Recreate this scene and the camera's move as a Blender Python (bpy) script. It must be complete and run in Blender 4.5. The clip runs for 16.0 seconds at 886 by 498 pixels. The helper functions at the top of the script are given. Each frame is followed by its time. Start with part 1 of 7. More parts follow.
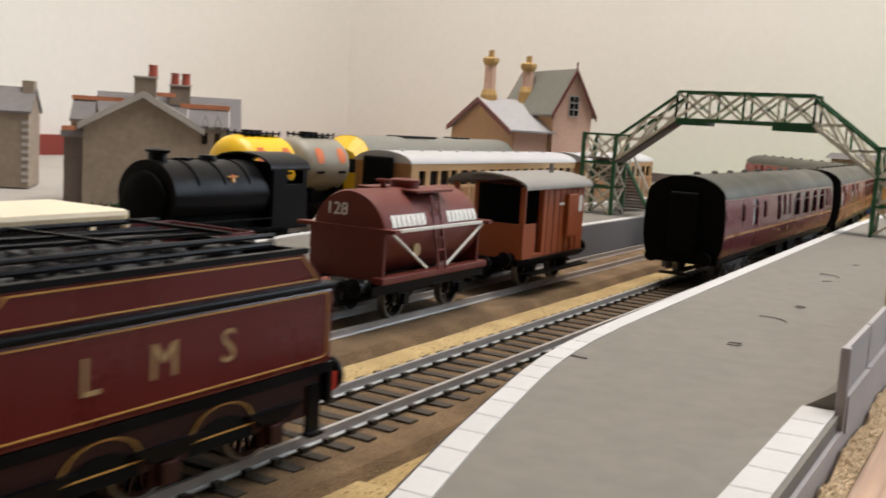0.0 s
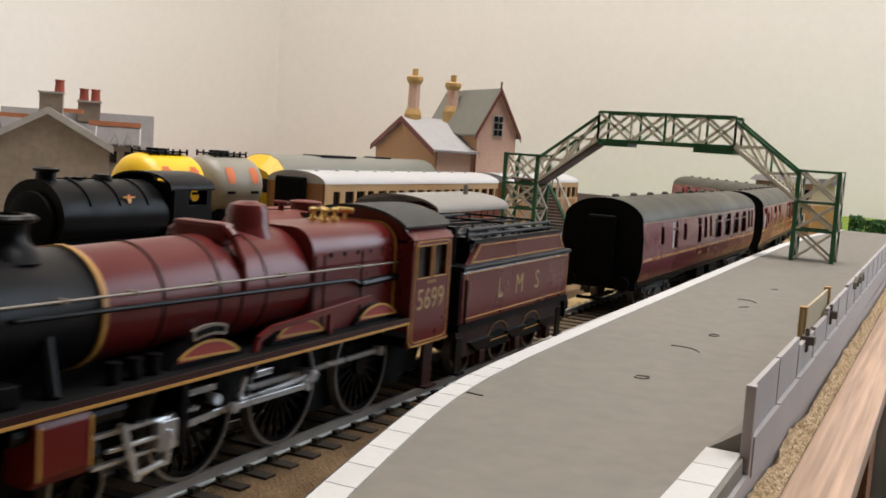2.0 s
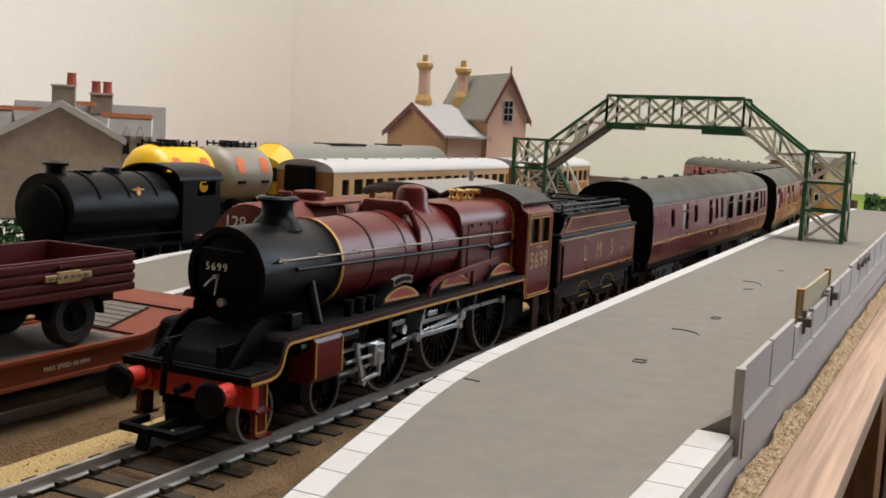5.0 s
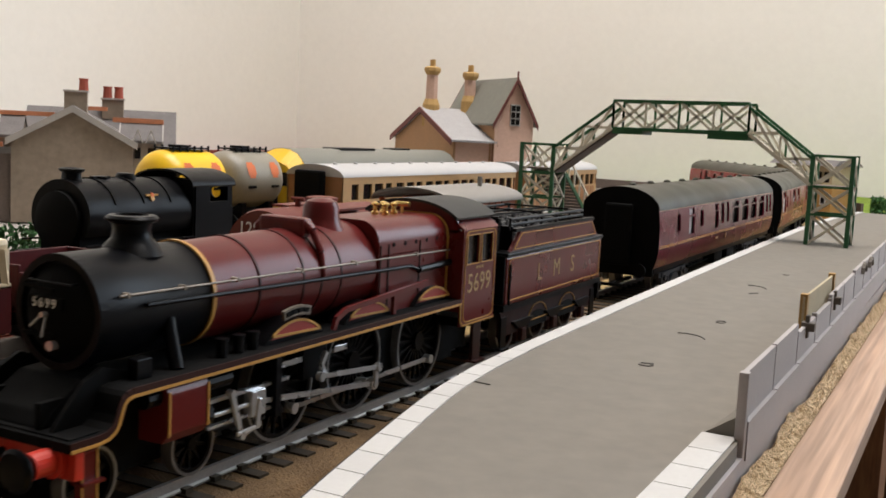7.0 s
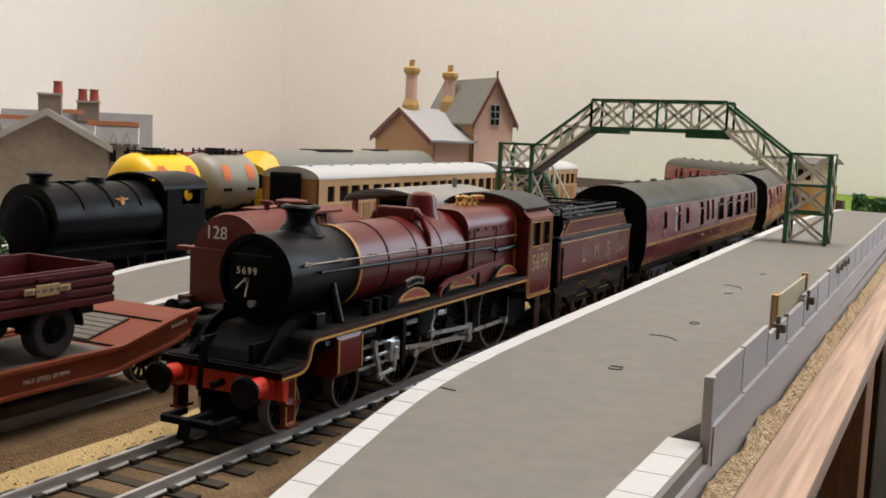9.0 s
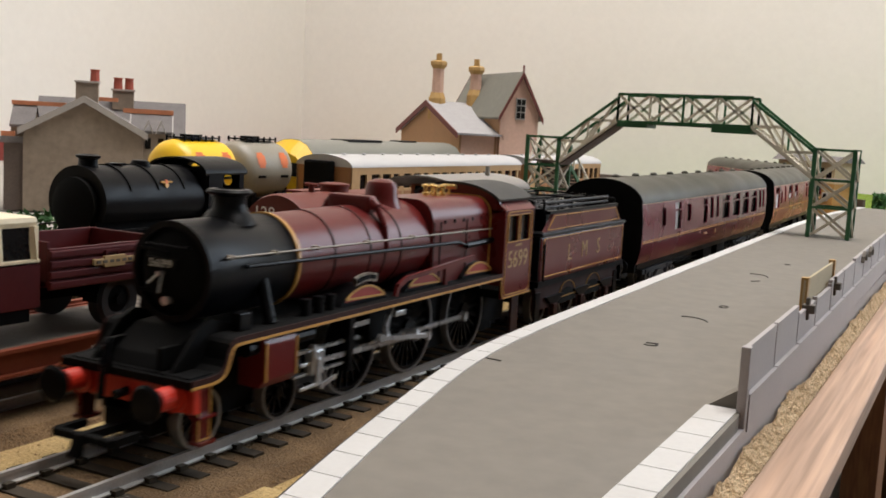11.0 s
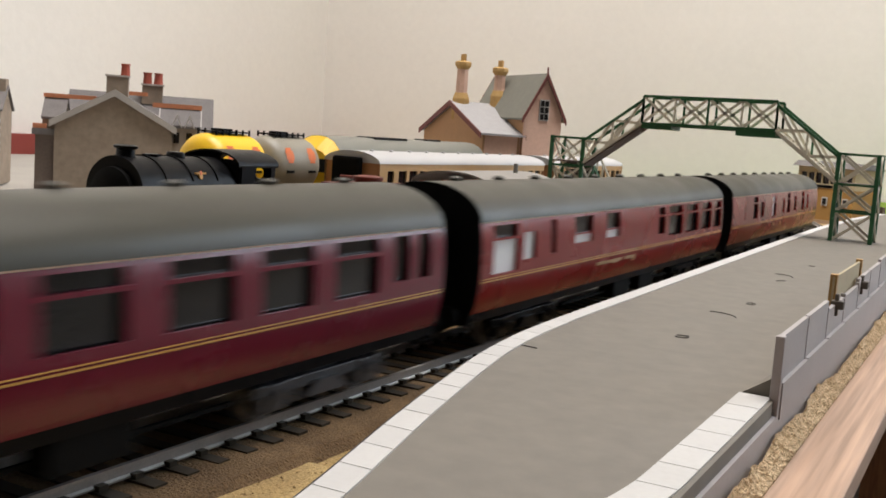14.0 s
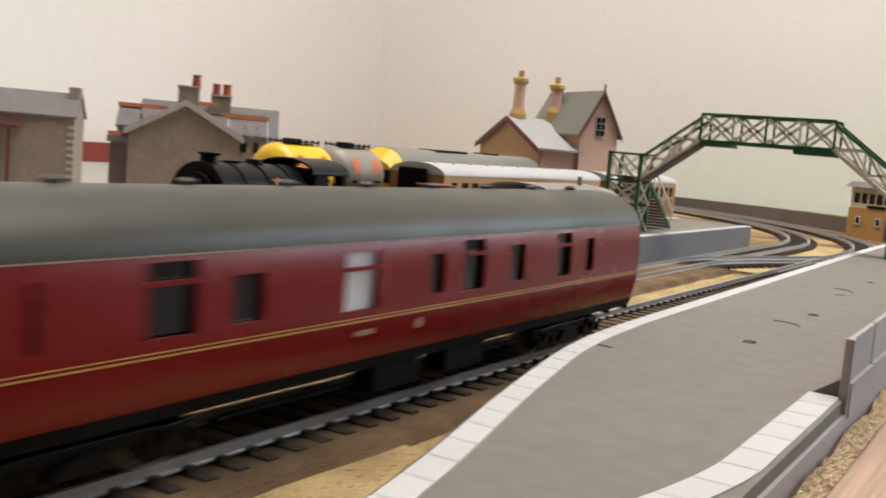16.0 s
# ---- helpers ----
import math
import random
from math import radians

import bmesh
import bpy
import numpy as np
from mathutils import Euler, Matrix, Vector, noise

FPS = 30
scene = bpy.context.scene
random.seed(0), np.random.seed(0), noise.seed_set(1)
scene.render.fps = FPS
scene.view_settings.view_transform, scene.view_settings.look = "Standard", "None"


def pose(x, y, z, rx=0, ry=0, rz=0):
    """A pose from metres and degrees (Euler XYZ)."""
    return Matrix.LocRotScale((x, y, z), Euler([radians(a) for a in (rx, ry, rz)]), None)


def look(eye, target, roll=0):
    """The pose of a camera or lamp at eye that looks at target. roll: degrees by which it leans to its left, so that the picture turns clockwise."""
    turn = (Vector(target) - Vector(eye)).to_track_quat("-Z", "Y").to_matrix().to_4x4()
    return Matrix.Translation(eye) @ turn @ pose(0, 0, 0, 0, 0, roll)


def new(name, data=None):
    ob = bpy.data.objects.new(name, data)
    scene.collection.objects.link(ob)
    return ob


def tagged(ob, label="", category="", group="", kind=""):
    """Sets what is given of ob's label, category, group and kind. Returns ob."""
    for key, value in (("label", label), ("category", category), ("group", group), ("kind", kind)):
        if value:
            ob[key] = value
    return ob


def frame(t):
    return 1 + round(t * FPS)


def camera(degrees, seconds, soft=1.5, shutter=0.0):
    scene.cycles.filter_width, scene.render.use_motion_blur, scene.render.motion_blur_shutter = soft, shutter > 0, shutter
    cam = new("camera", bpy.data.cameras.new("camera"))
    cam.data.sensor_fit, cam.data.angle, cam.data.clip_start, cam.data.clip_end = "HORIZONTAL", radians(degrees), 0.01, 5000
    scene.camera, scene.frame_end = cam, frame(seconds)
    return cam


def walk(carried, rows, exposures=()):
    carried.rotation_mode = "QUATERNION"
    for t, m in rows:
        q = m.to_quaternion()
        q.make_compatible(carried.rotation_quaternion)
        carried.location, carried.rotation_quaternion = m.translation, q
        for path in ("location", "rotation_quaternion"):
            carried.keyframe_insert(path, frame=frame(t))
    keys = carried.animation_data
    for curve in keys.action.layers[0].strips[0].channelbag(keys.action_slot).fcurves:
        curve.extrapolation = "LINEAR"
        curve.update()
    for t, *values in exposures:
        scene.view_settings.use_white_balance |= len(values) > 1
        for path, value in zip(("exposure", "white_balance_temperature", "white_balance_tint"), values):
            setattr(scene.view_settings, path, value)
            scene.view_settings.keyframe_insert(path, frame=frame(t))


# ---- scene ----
from functools import partial

# ---------------------------------------------------------------- camera
cam = camera(46.0, 16.0, soft=1.7, shutter=0.7)
PATH = [
    (0, (0.12948, -0.01004, 0.06380), 29.190, -6.954, 3.492),
    (0.5, (0.12976, 0.00073, 0.06376), 27.241, -6.327, 3.862),
    (1, (0.13050, 0.00623, 0.06320), 26.345, -6.074, 3.782),
    (1.5, (0.13155, 0.00833, 0.06353), 26.086, -5.936, 3.676),
    (2, (0.13064, 0.00972, 0.06450), 25.769, -5.678, 3.870),
    (2.5, (0.13016, 0.01266, 0.06509), 25.468, -5.676, 3.895),
    (3, (0.12939, 0.01427, 0.06403), 25.341, -5.704, 4.019),
    (3.5, (0.13216, 0.01748, 0.06712), 25.209, -5.970, 3.275),
    (4, (0.13234, 0.01472, 0.06552), 25.575, -6.168, 3.174),
    (4.5, (0.13502, 0.01162, 0.06569), 26.456, -6.612, 2.952),
    (7, (0.13792, 0.00335, 0.06772), 27.100, -6.514, 2.840),
    (7.5, (0.13723, 0.00564, 0.06755), 26.849, -6.433, 3.046),
    (8, (0.13780, 0.00707, 0.06752), 26.691, -6.216, 3.014),
    (8.5, (0.13884, 0.00678, 0.06789), 26.580, -6.350, 2.877),
    (9, (0.14077, 0.00893, 0.06845), 26.398, -6.497, 2.439),
    (9.5, (0.14051, 0.00780, 0.06782), 26.493, -6.857, 2.400),
    (12, (0.13822, -0.01069, 0.06254), 27.617, -6.578, 3.753),
    (12.5, (0.13690, -0.00852, 0.06173), 27.670, -6.588, 3.952),
    (13, (0.13605, -0.01014, 0.06179), 27.712, -6.513, 4.176),
    (13.5, (0.13588, -0.01278, 0.06137), 27.812, -6.429, 4.374),
    (14, (0.13772, -0.01372, 0.06180), 27.967, -6.564, 4.123),
    (14.5, (0.13765, -0.01599, 0.06018), 28.021, -6.708, 4.227),
    (15, (0.13970, -0.02215, 0.06139), 27.941, -6.562, 4.143),
    (15.5, (0.13588, -0.01183, 0.05867), 28.685, -6.252, 4.625),
    (16, (0.13658, -0.03196, 0.05925), 30.364, -5.870, 5.099),
]
# eye, yaw, pitch and lean, in degrees


def aimed(eye, yaw, pitch, lean):
    y, p = radians(yaw), radians(pitch)
    e = Vector(eye)
    return look(e, e + Vector((-math.sin(y) * math.cos(p), math.cos(y) * math.cos(p), math.sin(p))), lean)


walk(cam, [(t, aimed(e, y, p, r)) for t, e, y, p, r in PATH], [(0.0, 0.0), (16.0, 0.0)])

# ---------------------------------------------------------------- light
world = bpy.data.worlds.new("world")
scene.world = world
world.use_nodes = True
world.node_tree.nodes["Background"].inputs["Color"].default_value = (0.8, 0.9, 1.0, 1)
world.node_tree.nodes["Background"].inputs["Strength"].default_value = 0.6


def area(name, at, target, sx, sy, watts, colour):
    d = bpy.data.lights.new(name, "AREA")
    d.shape, d.size, d.size_y, d.energy, d.color = "RECTANGLE", sx, sy, watts, colour
    ob = new(name, d)
    ob.matrix_world = look(at, target)
    return ob


area("ceiling_lamp_light", (0.05, 0.62, 1.38), (0.05, 0.62, 0), 1.1, 0.5, 23.5, (1.0, 0.945, 0.925))
area("window_daylight", (0.90, 1.44, 0.60), (0.90, 0.0, 0.60), 0.9, 0.9, 9.0, (0.72, 0.85, 1.0))

# ---------------------------------------------------------------- materials
def mat(name, col, rough=0.5, metal=0.0, var=0.12, scale=60.0, fine=900.0, bump=0.0, coat=0.0, spec=0.5, emit=None, alpha_tint=None, obj_random=0.0):
    m = bpy.data.materials.new(name)
    m.use_nodes = True
    nt = m.node_tree
    n, l = nt.nodes, nt.links
    b = n["Principled BSDF"]
    b.inputs["Roughness"].default_value = rough
    b.inputs["Metallic"].default_value = metal
    b.inputs["Specular IOR Level"].default_value = spec
    b.inputs["Coat Weight"].default_value = coat
    if emit:
        b.inputs["Emission Color"].default_value = (*emit[:3], 1)
        b.inputs["Emission Strength"].default_value = emit[3]
    tc = n.new("ShaderNodeTexCoord")
    big, small = n.new("ShaderNodeTexNoise"), n.new("ShaderNodeTexNoise")
    big.inputs["Scale"].default_value, small.inputs["Scale"].default_value = scale, fine
    big.inputs["Detail"].default_value = small.inputs["Detail"].default_value = 4
    add = n.new("ShaderNodeMath")
    add.operation = "ADD"
    ramp = n.new("ShaderNodeMapRange")
    ramp.inputs["From Min"].default_value, ramp.inputs["From Max"].default_value = 0.6, 1.4
    ramp.inputs["To Min"].default_value, ramp.inputs["To Max"].default_value = 1 - var, 1 + var
    for t in (big, small):
        l.new(tc.outputs["Object"], t.inputs["Vector"])
    l.new(big.outputs["Fac"], add.inputs[0])
    l.new(small.outputs["Fac"], add.inputs[1])
    l.new(add.outputs[0], ramp.inputs["Value"])
    fac = ramp.outputs["Result"]
    if obj_random:
        info, mr, mul = n.new("ShaderNodeObjectInfo"), n.new("ShaderNodeMapRange"), n.new("ShaderNodeMath")
        mr.inputs["To Min"].default_value, mr.inputs["To Max"].default_value = 1 - obj_random, 1 + obj_random
        mul.operation = "MULTIPLY"
        l.new(info.outputs["Random"], mr.inputs["Value"])
        l.new(mr.outputs["Result"], mul.inputs[0])
        l.new(fac, mul.inputs[1])
        fac = mul.outputs[0]
    mix = n.new("ShaderNodeVectorMath")
    mix.operation = "SCALE"
    mix.inputs[0].default_value = col
    l.new(fac, mix.inputs["Scale"])
    l.new(mix.outputs["Vector"], b.inputs["Base Color"])
    rr = n.new("ShaderNodeMapRange")
    rr.inputs["From Min"].default_value, rr.inputs["From Max"].default_value = 0.3, 0.7
    rr.inputs["To Min"].default_value, rr.inputs["To Max"].default_value = max(0.02, rough - 0.06), min(1, rough + 0.06)
    l.new(big.outputs["Fac"], rr.inputs["Value"])
    l.new(rr.outputs["Result"], b.inputs["Roughness"])
    if bump:
        bp = n.new("ShaderNodeBump")
        bp.inputs["Strength"].default_value, bp.inputs["Distance"].default_value = 1.0, bump
        l.new(small.outputs["Fac"], bp.inputs["Height"])
        l.new(bp.outputs["Normal"], b.inputs["Normal"])
    return m


def two_tone(name, a, bcol, scale, lo, hi, rough, fine=1500.0, bump=0.0, stretch=(1, 1, 1)):
    """Two colours mixed by a noise, with a fine grain on top."""
    m = bpy.data.materials.new(name)
    m.use_nodes = True
    nt = m.node_tree
    n, l = nt.nodes, nt.links
    b = n["Principled BSDF"]
    b.inputs["Roughness"].default_value = rough
    tc, mp = n.new("ShaderNodeTexCoord"), n.new("ShaderNodeMapping")
    mp.inputs["Scale"].default_value = stretch
    l.new(tc.outputs["Object"], mp.inputs["Vector"])
    big, small = n.new("ShaderNodeTexNoise"), n.new("ShaderNodeTexNoise")
    big.inputs["Scale"].default_value, small.inputs["Scale"].default_value = scale, fine
    big.inputs["Detail"].default_value, small.inputs["Detail"].default_value = 6, 3
    for t in (big, small):
        l.new(mp.outputs["Vector"], t.inputs["Vector"])
    r1 = n.new("ShaderNodeMapRange")
    r1.inputs["From Min"].default_value, r1.inputs["From Max"].default_value = lo, hi
    l.new(big.outputs["Fac"], r1.inputs["Value"])
    mx = n.new("ShaderNodeMix")
    mx.data_type = "RGBA"
    mx.inputs["A"].default_value, mx.inputs["B"].default_value = (*a, 1), (*bcol, 1)
    l.new(r1.outputs["Result"], mx.inputs["Factor"])
    r2 = n.new("ShaderNodeMapRange")
    r2.inputs["From Min"].default_value, r2.inputs["From Max"].default_value = 0.3, 0.7
    r2.inputs["To Min"].default_value, r2.inputs["To Max"].default_value = 0.72, 1.28
    l.new(small.outputs["Fac"], r2.inputs["Value"])
    sc = n.new("ShaderNodeVectorMath")
    sc.operation = "SCALE"
    l.new(mx.outputs["Result"], sc.inputs[0])
    l.new(r2.outputs["Result"], sc.inputs["Scale"])
    l.new(sc.outputs["Vector"], b.inputs["Base Color"])
    if bump:
        bp = n.new("ShaderNodeBump")
        bp.inputs["Distance"].default_value = bump
        l.new(small.outputs["Fac"], bp.inputs["Height"])
        l.new(bp.outputs["Normal"], b.inputs["Normal"])
    return m


def glass(name, tint):
    m = bpy.data.materials.new(name)
    m.use_nodes = True
    b = m.node_tree.nodes["Principled BSDF"]
    b.inputs["Base Color"].default_value = (*tint, 1)
    b.inputs["Roughness"].default_value = 0.06
    b.inputs["Transmission Weight"].default_value = 0.85
    b.inputs["IOR"].default_value = 1.2
    return m


M_WALL = mat("wallpaper", (0.785, 0.762, 0.715), 0.9, var=0.03, scale=3, fine=110, bump=0.00022)
M_CEIL = mat("ceiling_paint", (0.82, 0.81, 0.78), 0.9, var=0.03, scale=2, fine=60)
M_CARPET = mat("carpet", (0.25, 0.23, 0.21), 0.95, var=0.2, scale=5, fine=200, bump=0.002)
M_GROUND = two_tone("scenic_ground", (0.17, 0.095, 0.042), (0.42, 0.29, 0.12), 9, 0.46, 0.56, 0.95, fine=1400, bump=0.0007)
M_SAND = two_tone("sand_strip", (0.50, 0.36, 0.16), (0.38, 0.26, 0.11), 40, 0.4, 0.65, 0.95, fine=1600, bump=0.0006)
M_BALLAST = two_tone("brown_ballast", (0.13, 0.078, 0.035), (0.21, 0.13, 0.062), 60, 0.4, 0.65, 0.95, fine=1800, bump=0.001)
M_GRIT = mat("loose_grit", (0.30, 0.20, 0.10), 0.95, var=0.3, scale=300)
M_YARD = mat("yard_card", (0.36, 0.335, 0.30), 0.9, var=0.12, scale=25, fine=900, bump=0.0002)
M_GRASS = mat("grass_mat", (0.20, 0.30, 0.03), 0.95, var=0.4, scale=60, fine=900, bump=0.002)
M_SLEEPER = mat("sleeper_plastic", (0.046, 0.036, 0.025), 0.6, spec=0.2, var=0.25, scale=200)
M_RAIL = mat("nickel_rail", (0.50, 0.48, 0.46), 0.36, metal=0.55, var=0.15, scale=120, fine=1500)
M_RAILSIDE = mat("rail_side", (0.22, 0.185, 0.15), 0.5, metal=0.6, var=0.2, scale=150)
M_PLAT = mat("platform_grey", (0.165, 0.147, 0.121), 0.70, var=0.15, scale=17, fine=190)
M_PLATSIDE = mat("platform_side", (0.17, 0.17, 0.18), 0.7, var=0.12, scale=60)
# unseen walls only: dark, so they throw back little fill light
M_WALLDIM = mat("unseen_dark_wall", (0.34, 0.30, 0.25), 0.9, var=0.05, scale=3, fine=110)
M_WHITE = mat("white_slab", (0.52, 0.508, 0.49), 0.6, var=0.05, scale=60, obj_random=0.03)
M_FENCE = mat("fence_plastic", (0.38, 0.35, 0.345), 0.55, var=0.06, scale=60, spec=0.4)
M_INK = mat("pencil_line", (0.06, 0.055, 0.05), 0.8)
M_WOOD = two_tone("pine_plank", (0.43, 0.285, 0.20), (0.385, 0.235, 0.15), 26, 0.42, 0.80, 0.6, fine=70, stretch=(9, 0.22, 9))
M_DARKWOOD = two_tone("stained_wood", (0.36, 0.155, 0.055), (0.20, 0.075, 0.028), 14, 0.35, 0.7, 0.5, fine=120, stretch=(6, 6, 0.6))
M_CORK = two_tone("torn_fibreboard", (0.74, 0.55, 0.33), (0.50, 0.33, 0.165), 330, 0.46, 0.66, 0.95, fine=2200, bump=0.0012)
M_MAROON = mat("maroon_loco_paint", (0.108, 0.0095, 0.0085), 0.30, var=0.12, scale=40, fine=1500, spec=0.33)
# the blue in this base colour paints the reflected window sheen
M_MAROON2 = mat("maroon_coach_paint", (0.128, 0.0092, 0.024), 0.26, var=0.07, scale=30, fine=1500, spec=0.44)
M_MAROON3 = mat("red_maroon_coach_paint", (0.190, 0.0085, 0.0085), 0.27, var=0.07, scale=30, fine=1500, spec=0.26)
M_MAROONDK = mat("dark_maroon_frame", (0.030, 0.007, 0.005), 0.5, var=0.2, scale=80, spec=0.2)
M_BLACK = mat("satin_black", (0.0024, 0.0024, 0.0032), 0.36, var=0.25, scale=80, spec=0.12)
M_MATT = mat("matt_black", (0.0022, 0.0022, 0.0022), 0.7, spec=0.10, var=0.3, scale=120)
M_GOLD = mat("gold_lining", (0.50, 0.26, 0.055), 0.45, var=0.1)
M_LETTER = mat("gilt_letter", (0.38, 0.255, 0.115), 0.5, var=0.1)
M_BRASS = mat("brass", (0.80, 0.56, 0.20), 0.25, metal=1.0)
M_RED = mat("buffer_beam_red", (0.48, 0.024, 0.010), 0.4, var=0.08)
M_REDIN = mat("splasher_red", (0.30, 0.022, 0.014), 0.45, var=0.08)
M_STEEL = mat("bright_steel", (0.60, 0.60, 0.61), 0.28, metal=0.65, var=0.08)
M_TYRE = mat("wheel_tyre", (0.26, 0.26, 0.26), 0.35, metal=0.6)
M_ROOF = mat("coach_roof_grey", (0.050, 0.047, 0.034), 0.40, var=0.12, scale=40, spec=0.24)
M_CABROOF = mat("cab_roof_grey", (0.028, 0.028, 0.026), 0.5, spec=0.25, var=0.15, scale=80)
M_PANE = mat("dark_glazing", (0.012, 0.011, 0.011), 0.14, var=0.2, spec=0.35)
# pale panes: blinds, and on the first coach a lit wall beyond
M_PALEPANE = mat("pale_blind_and_lit_wall", (0.74, 0.75, 0.76), 0.4, var=0.04)
M_CREAMLINE = mat("cream_lining", (0.62, 0.42, 0.30), 0.5)
M_COAL = mat("coal", (0.012, 0.012, 0.013), 0.4, var=0.5, scale=400, bump=0.001)
M_GREY_UF = mat("bogie_grey", (0.060, 0.062, 0.070), 0.45, var=0.2, scale=80)
M_TEXT = mat("white_transfer", (0.78, 0.76, 0.70), 0.6)
M_BROWN = mat("wagon_bauxite", (0.185, 0.041, 0.018), 0.6, spec=0.25, var=0.10, scale=60)
M_TANK = mat("tank_oxide", (0.140, 0.026, 0.016), 0.5, spec=0.3, var=0.1, scale=60)
M_VAN = mat("brake_van_brown", (0.330, 0.075, 0.018), 0.6, var=0.08, scale=60)
M_VANROOF = mat("van_roof_grey", (0.24, 0.22, 0.195), 0.7, var=0.1, scale=60)
M_LORRY = mat("lorry_maroon", (0.070, 0.009, 0.010), 0.5, spec=0.25, var=0.12, scale=80)
M_LORRYIN = mat("lorry_bed_red", (0.22, 0.02, 0.02), 0.55, var=0.1, scale=80)
M_CREAM = mat("cream_paint", (0.72, 0.62, 0.44), 0.45, var=0.06)
M_RUBBER = mat("rubber", (0.018, 0.018, 0.018), 0.75, var=0.2, scale=200)
M_DECK = mat("plank_deck_grey", (0.13, 0.11, 0.09), 0.8, var=0.2, scale=100)
M_GREEN = mat("bridge_green", (0.014, 0.095, 0.030), 0.5, var=0.15, scale=90)
M_LATT = mat("lattice_cream", (0.62, 0.57, 0.46), 0.7, var=0.12, scale=120)
M_GREYPAINT = mat("grey_cupboard_paint", (0.62, 0.59, 0.56), 0.6, var=0.06, scale=8)
M_TREAD = mat("stair_tread", (0.13, 0.10, 0.085), 0.8, var=0.2, scale=120)
M_TEAK = mat("teak_panels", (0.33, 0.15, 0.055), 0.5, var=0.15, scale=60)
M_TEAKLT = mat("teak_light", (0.47, 0.285, 0.125), 0.5, var=0.12, scale=60)
M_WROOF = mat("white_coach_roof", (0.45, 0.44, 0.435), 0.5, var=0.05, scale=60)
M_YELLOW = mat("tank_yellow", (0.85, 0.52, 0.012), 0.4, var=0.05, scale=40)
M_TGREY = mat("tank_grey", (0.26, 0.235, 0.185), 0.45, var=0.1, scale=40)
M_EMBLEM = mat("emblem_red", (0.60, 0.13, 0.02), 0.5)
M_DIESEL = mat("diesel_grey", (0.185, 0.18, 0.15), 0.45, var=0.1, scale=40)
M_STONE = mat("grey_stone_card", (0.305, 0.245, 0.190), 0.9, var=0.22, scale=75, fine=240)
M_SLATE = mat("slate_card", (0.17, 0.155, 0.15), 0.85, var=0.2, scale=150)
M_SLATELT = mat("pale_slate_card", (0.34, 0.33, 0.33), 0.8, var=0.12, scale=150)
M_SLATEGN = mat("green_slate_card", (0.19, 0.185, 0.155), 0.85, var=0.15, scale=150)
M_RIDGE = mat("terracotta_ridge", (0.62, 0.24, 0.12), 0.8, var=0.15, scale=150)
M_POT = mat("chimney_pot_red", (0.36, 0.08, 0.05), 0.8, var=0.15, scale=200)
M_BARGE = mat("pale_barge_board", (0.46, 0.43, 0.40), 0.8, var=0.1, scale=100)
# one brick in two colours: brown paints the shaded faces, pink the lit
M_BRICKSHADE = mat("shaded_brown_brick_card", (0.40, 0.225, 0.115), 0.9, var=0.10, scale=70, fine=420)
M_BRICKLIT = mat("lit_pink_brick_card", (0.62, 0.41, 0.315), 0.9, var=0.09, scale=70, fine=420)
M_BARGERED = mat("red_barge_board", (0.14, 0.035, 0.028), 0.7, var=0.1)
M_CHIM = mat("buff_chimney", (0.48, 0.30, 0.11), 0.8, var=0.12, scale=200)
M_HEDGE = mat("hedge_green", (0.035, 0.10, 0.03), 0.95, var=0.5, scale=300)
M_REDBOARD = mat("red_brown_board", (0.22, 0.035, 0.025), 0.7, var=0.1, scale=20)
M_BOXTOP = mat("signal_box_cream", (0.46, 0.38, 0.24), 0.8, var=0.1, scale=120)
M_BOXBASE = mat("signal_box_brick", (0.36, 0.20, 0.055), 0.85, var=0.12, scale=120)
M_BLUE = mat("door_blue", (0.03, 0.05, 0.14), 0.5)
M_SIGN = mat("sign_ochre", (0.42, 0.24, 0.075), 0.6, var=0.1, scale=100)
M_LAMP = mat("lamp_diffuser", (0.9, 0.9, 0.88), 0.6, emit=(1.0, 0.92, 0.80, 2.0))
M_SKY = mat("bright_outdoors", (0.7, 0.8, 0.9), 0.9, emit=(0.80, 0.90, 1.0, 2.0))


# ---------------------------------------------------------------- building helpers
def box(bm, x0, x1, y0, y1, z0, z1, m=None):
    v = [bm.verts.new(p) for p in ((x0, y0, z0), (x1, y0, z0), (x1, y1, z0), (x0, y1, z0), (x0, y0, z1), (x1, y0, z1), (x1, y1, z1), (x0, y1, z1))]
    for f in ((3, 2, 1, 0), (4, 5, 6, 7), (0, 1, 5, 4), (1, 2, 6, 5), (2, 3, 7, 6), (3, 0, 4, 7)):
        bm.faces.new([v[i] for i in f])
    if m is not None:
        for q in v:
            q.co = m @ q.co


def bar(bm, a, b, w, h=None):
    """A square bar from a to b."""
    a, b = Vector(a), Vector(b)
    h = h or w
    d = b - a
    q = d.to_track_quat("Y", "Z").to_matrix().to_4x4()
    box(bm, -w / 2, w / 2, 0, d.length, -h / 2, h / 2, Matrix.Translation(a) @ q)


def rod(bm, a, b, r, seg=10, r2=None):
    a, b = Vector(a), Vector(b)
    d = b - a
    m = Matrix.Translation((a + b) / 2) @ d.to_track_quat("Z", "Y").to_matrix().to_4x4()
    bmesh.ops.create_cone(bm, cap_ends=True, segments=seg, radius1=r, radius2=r if r2 is None else r2, depth=d.length, matrix=m)


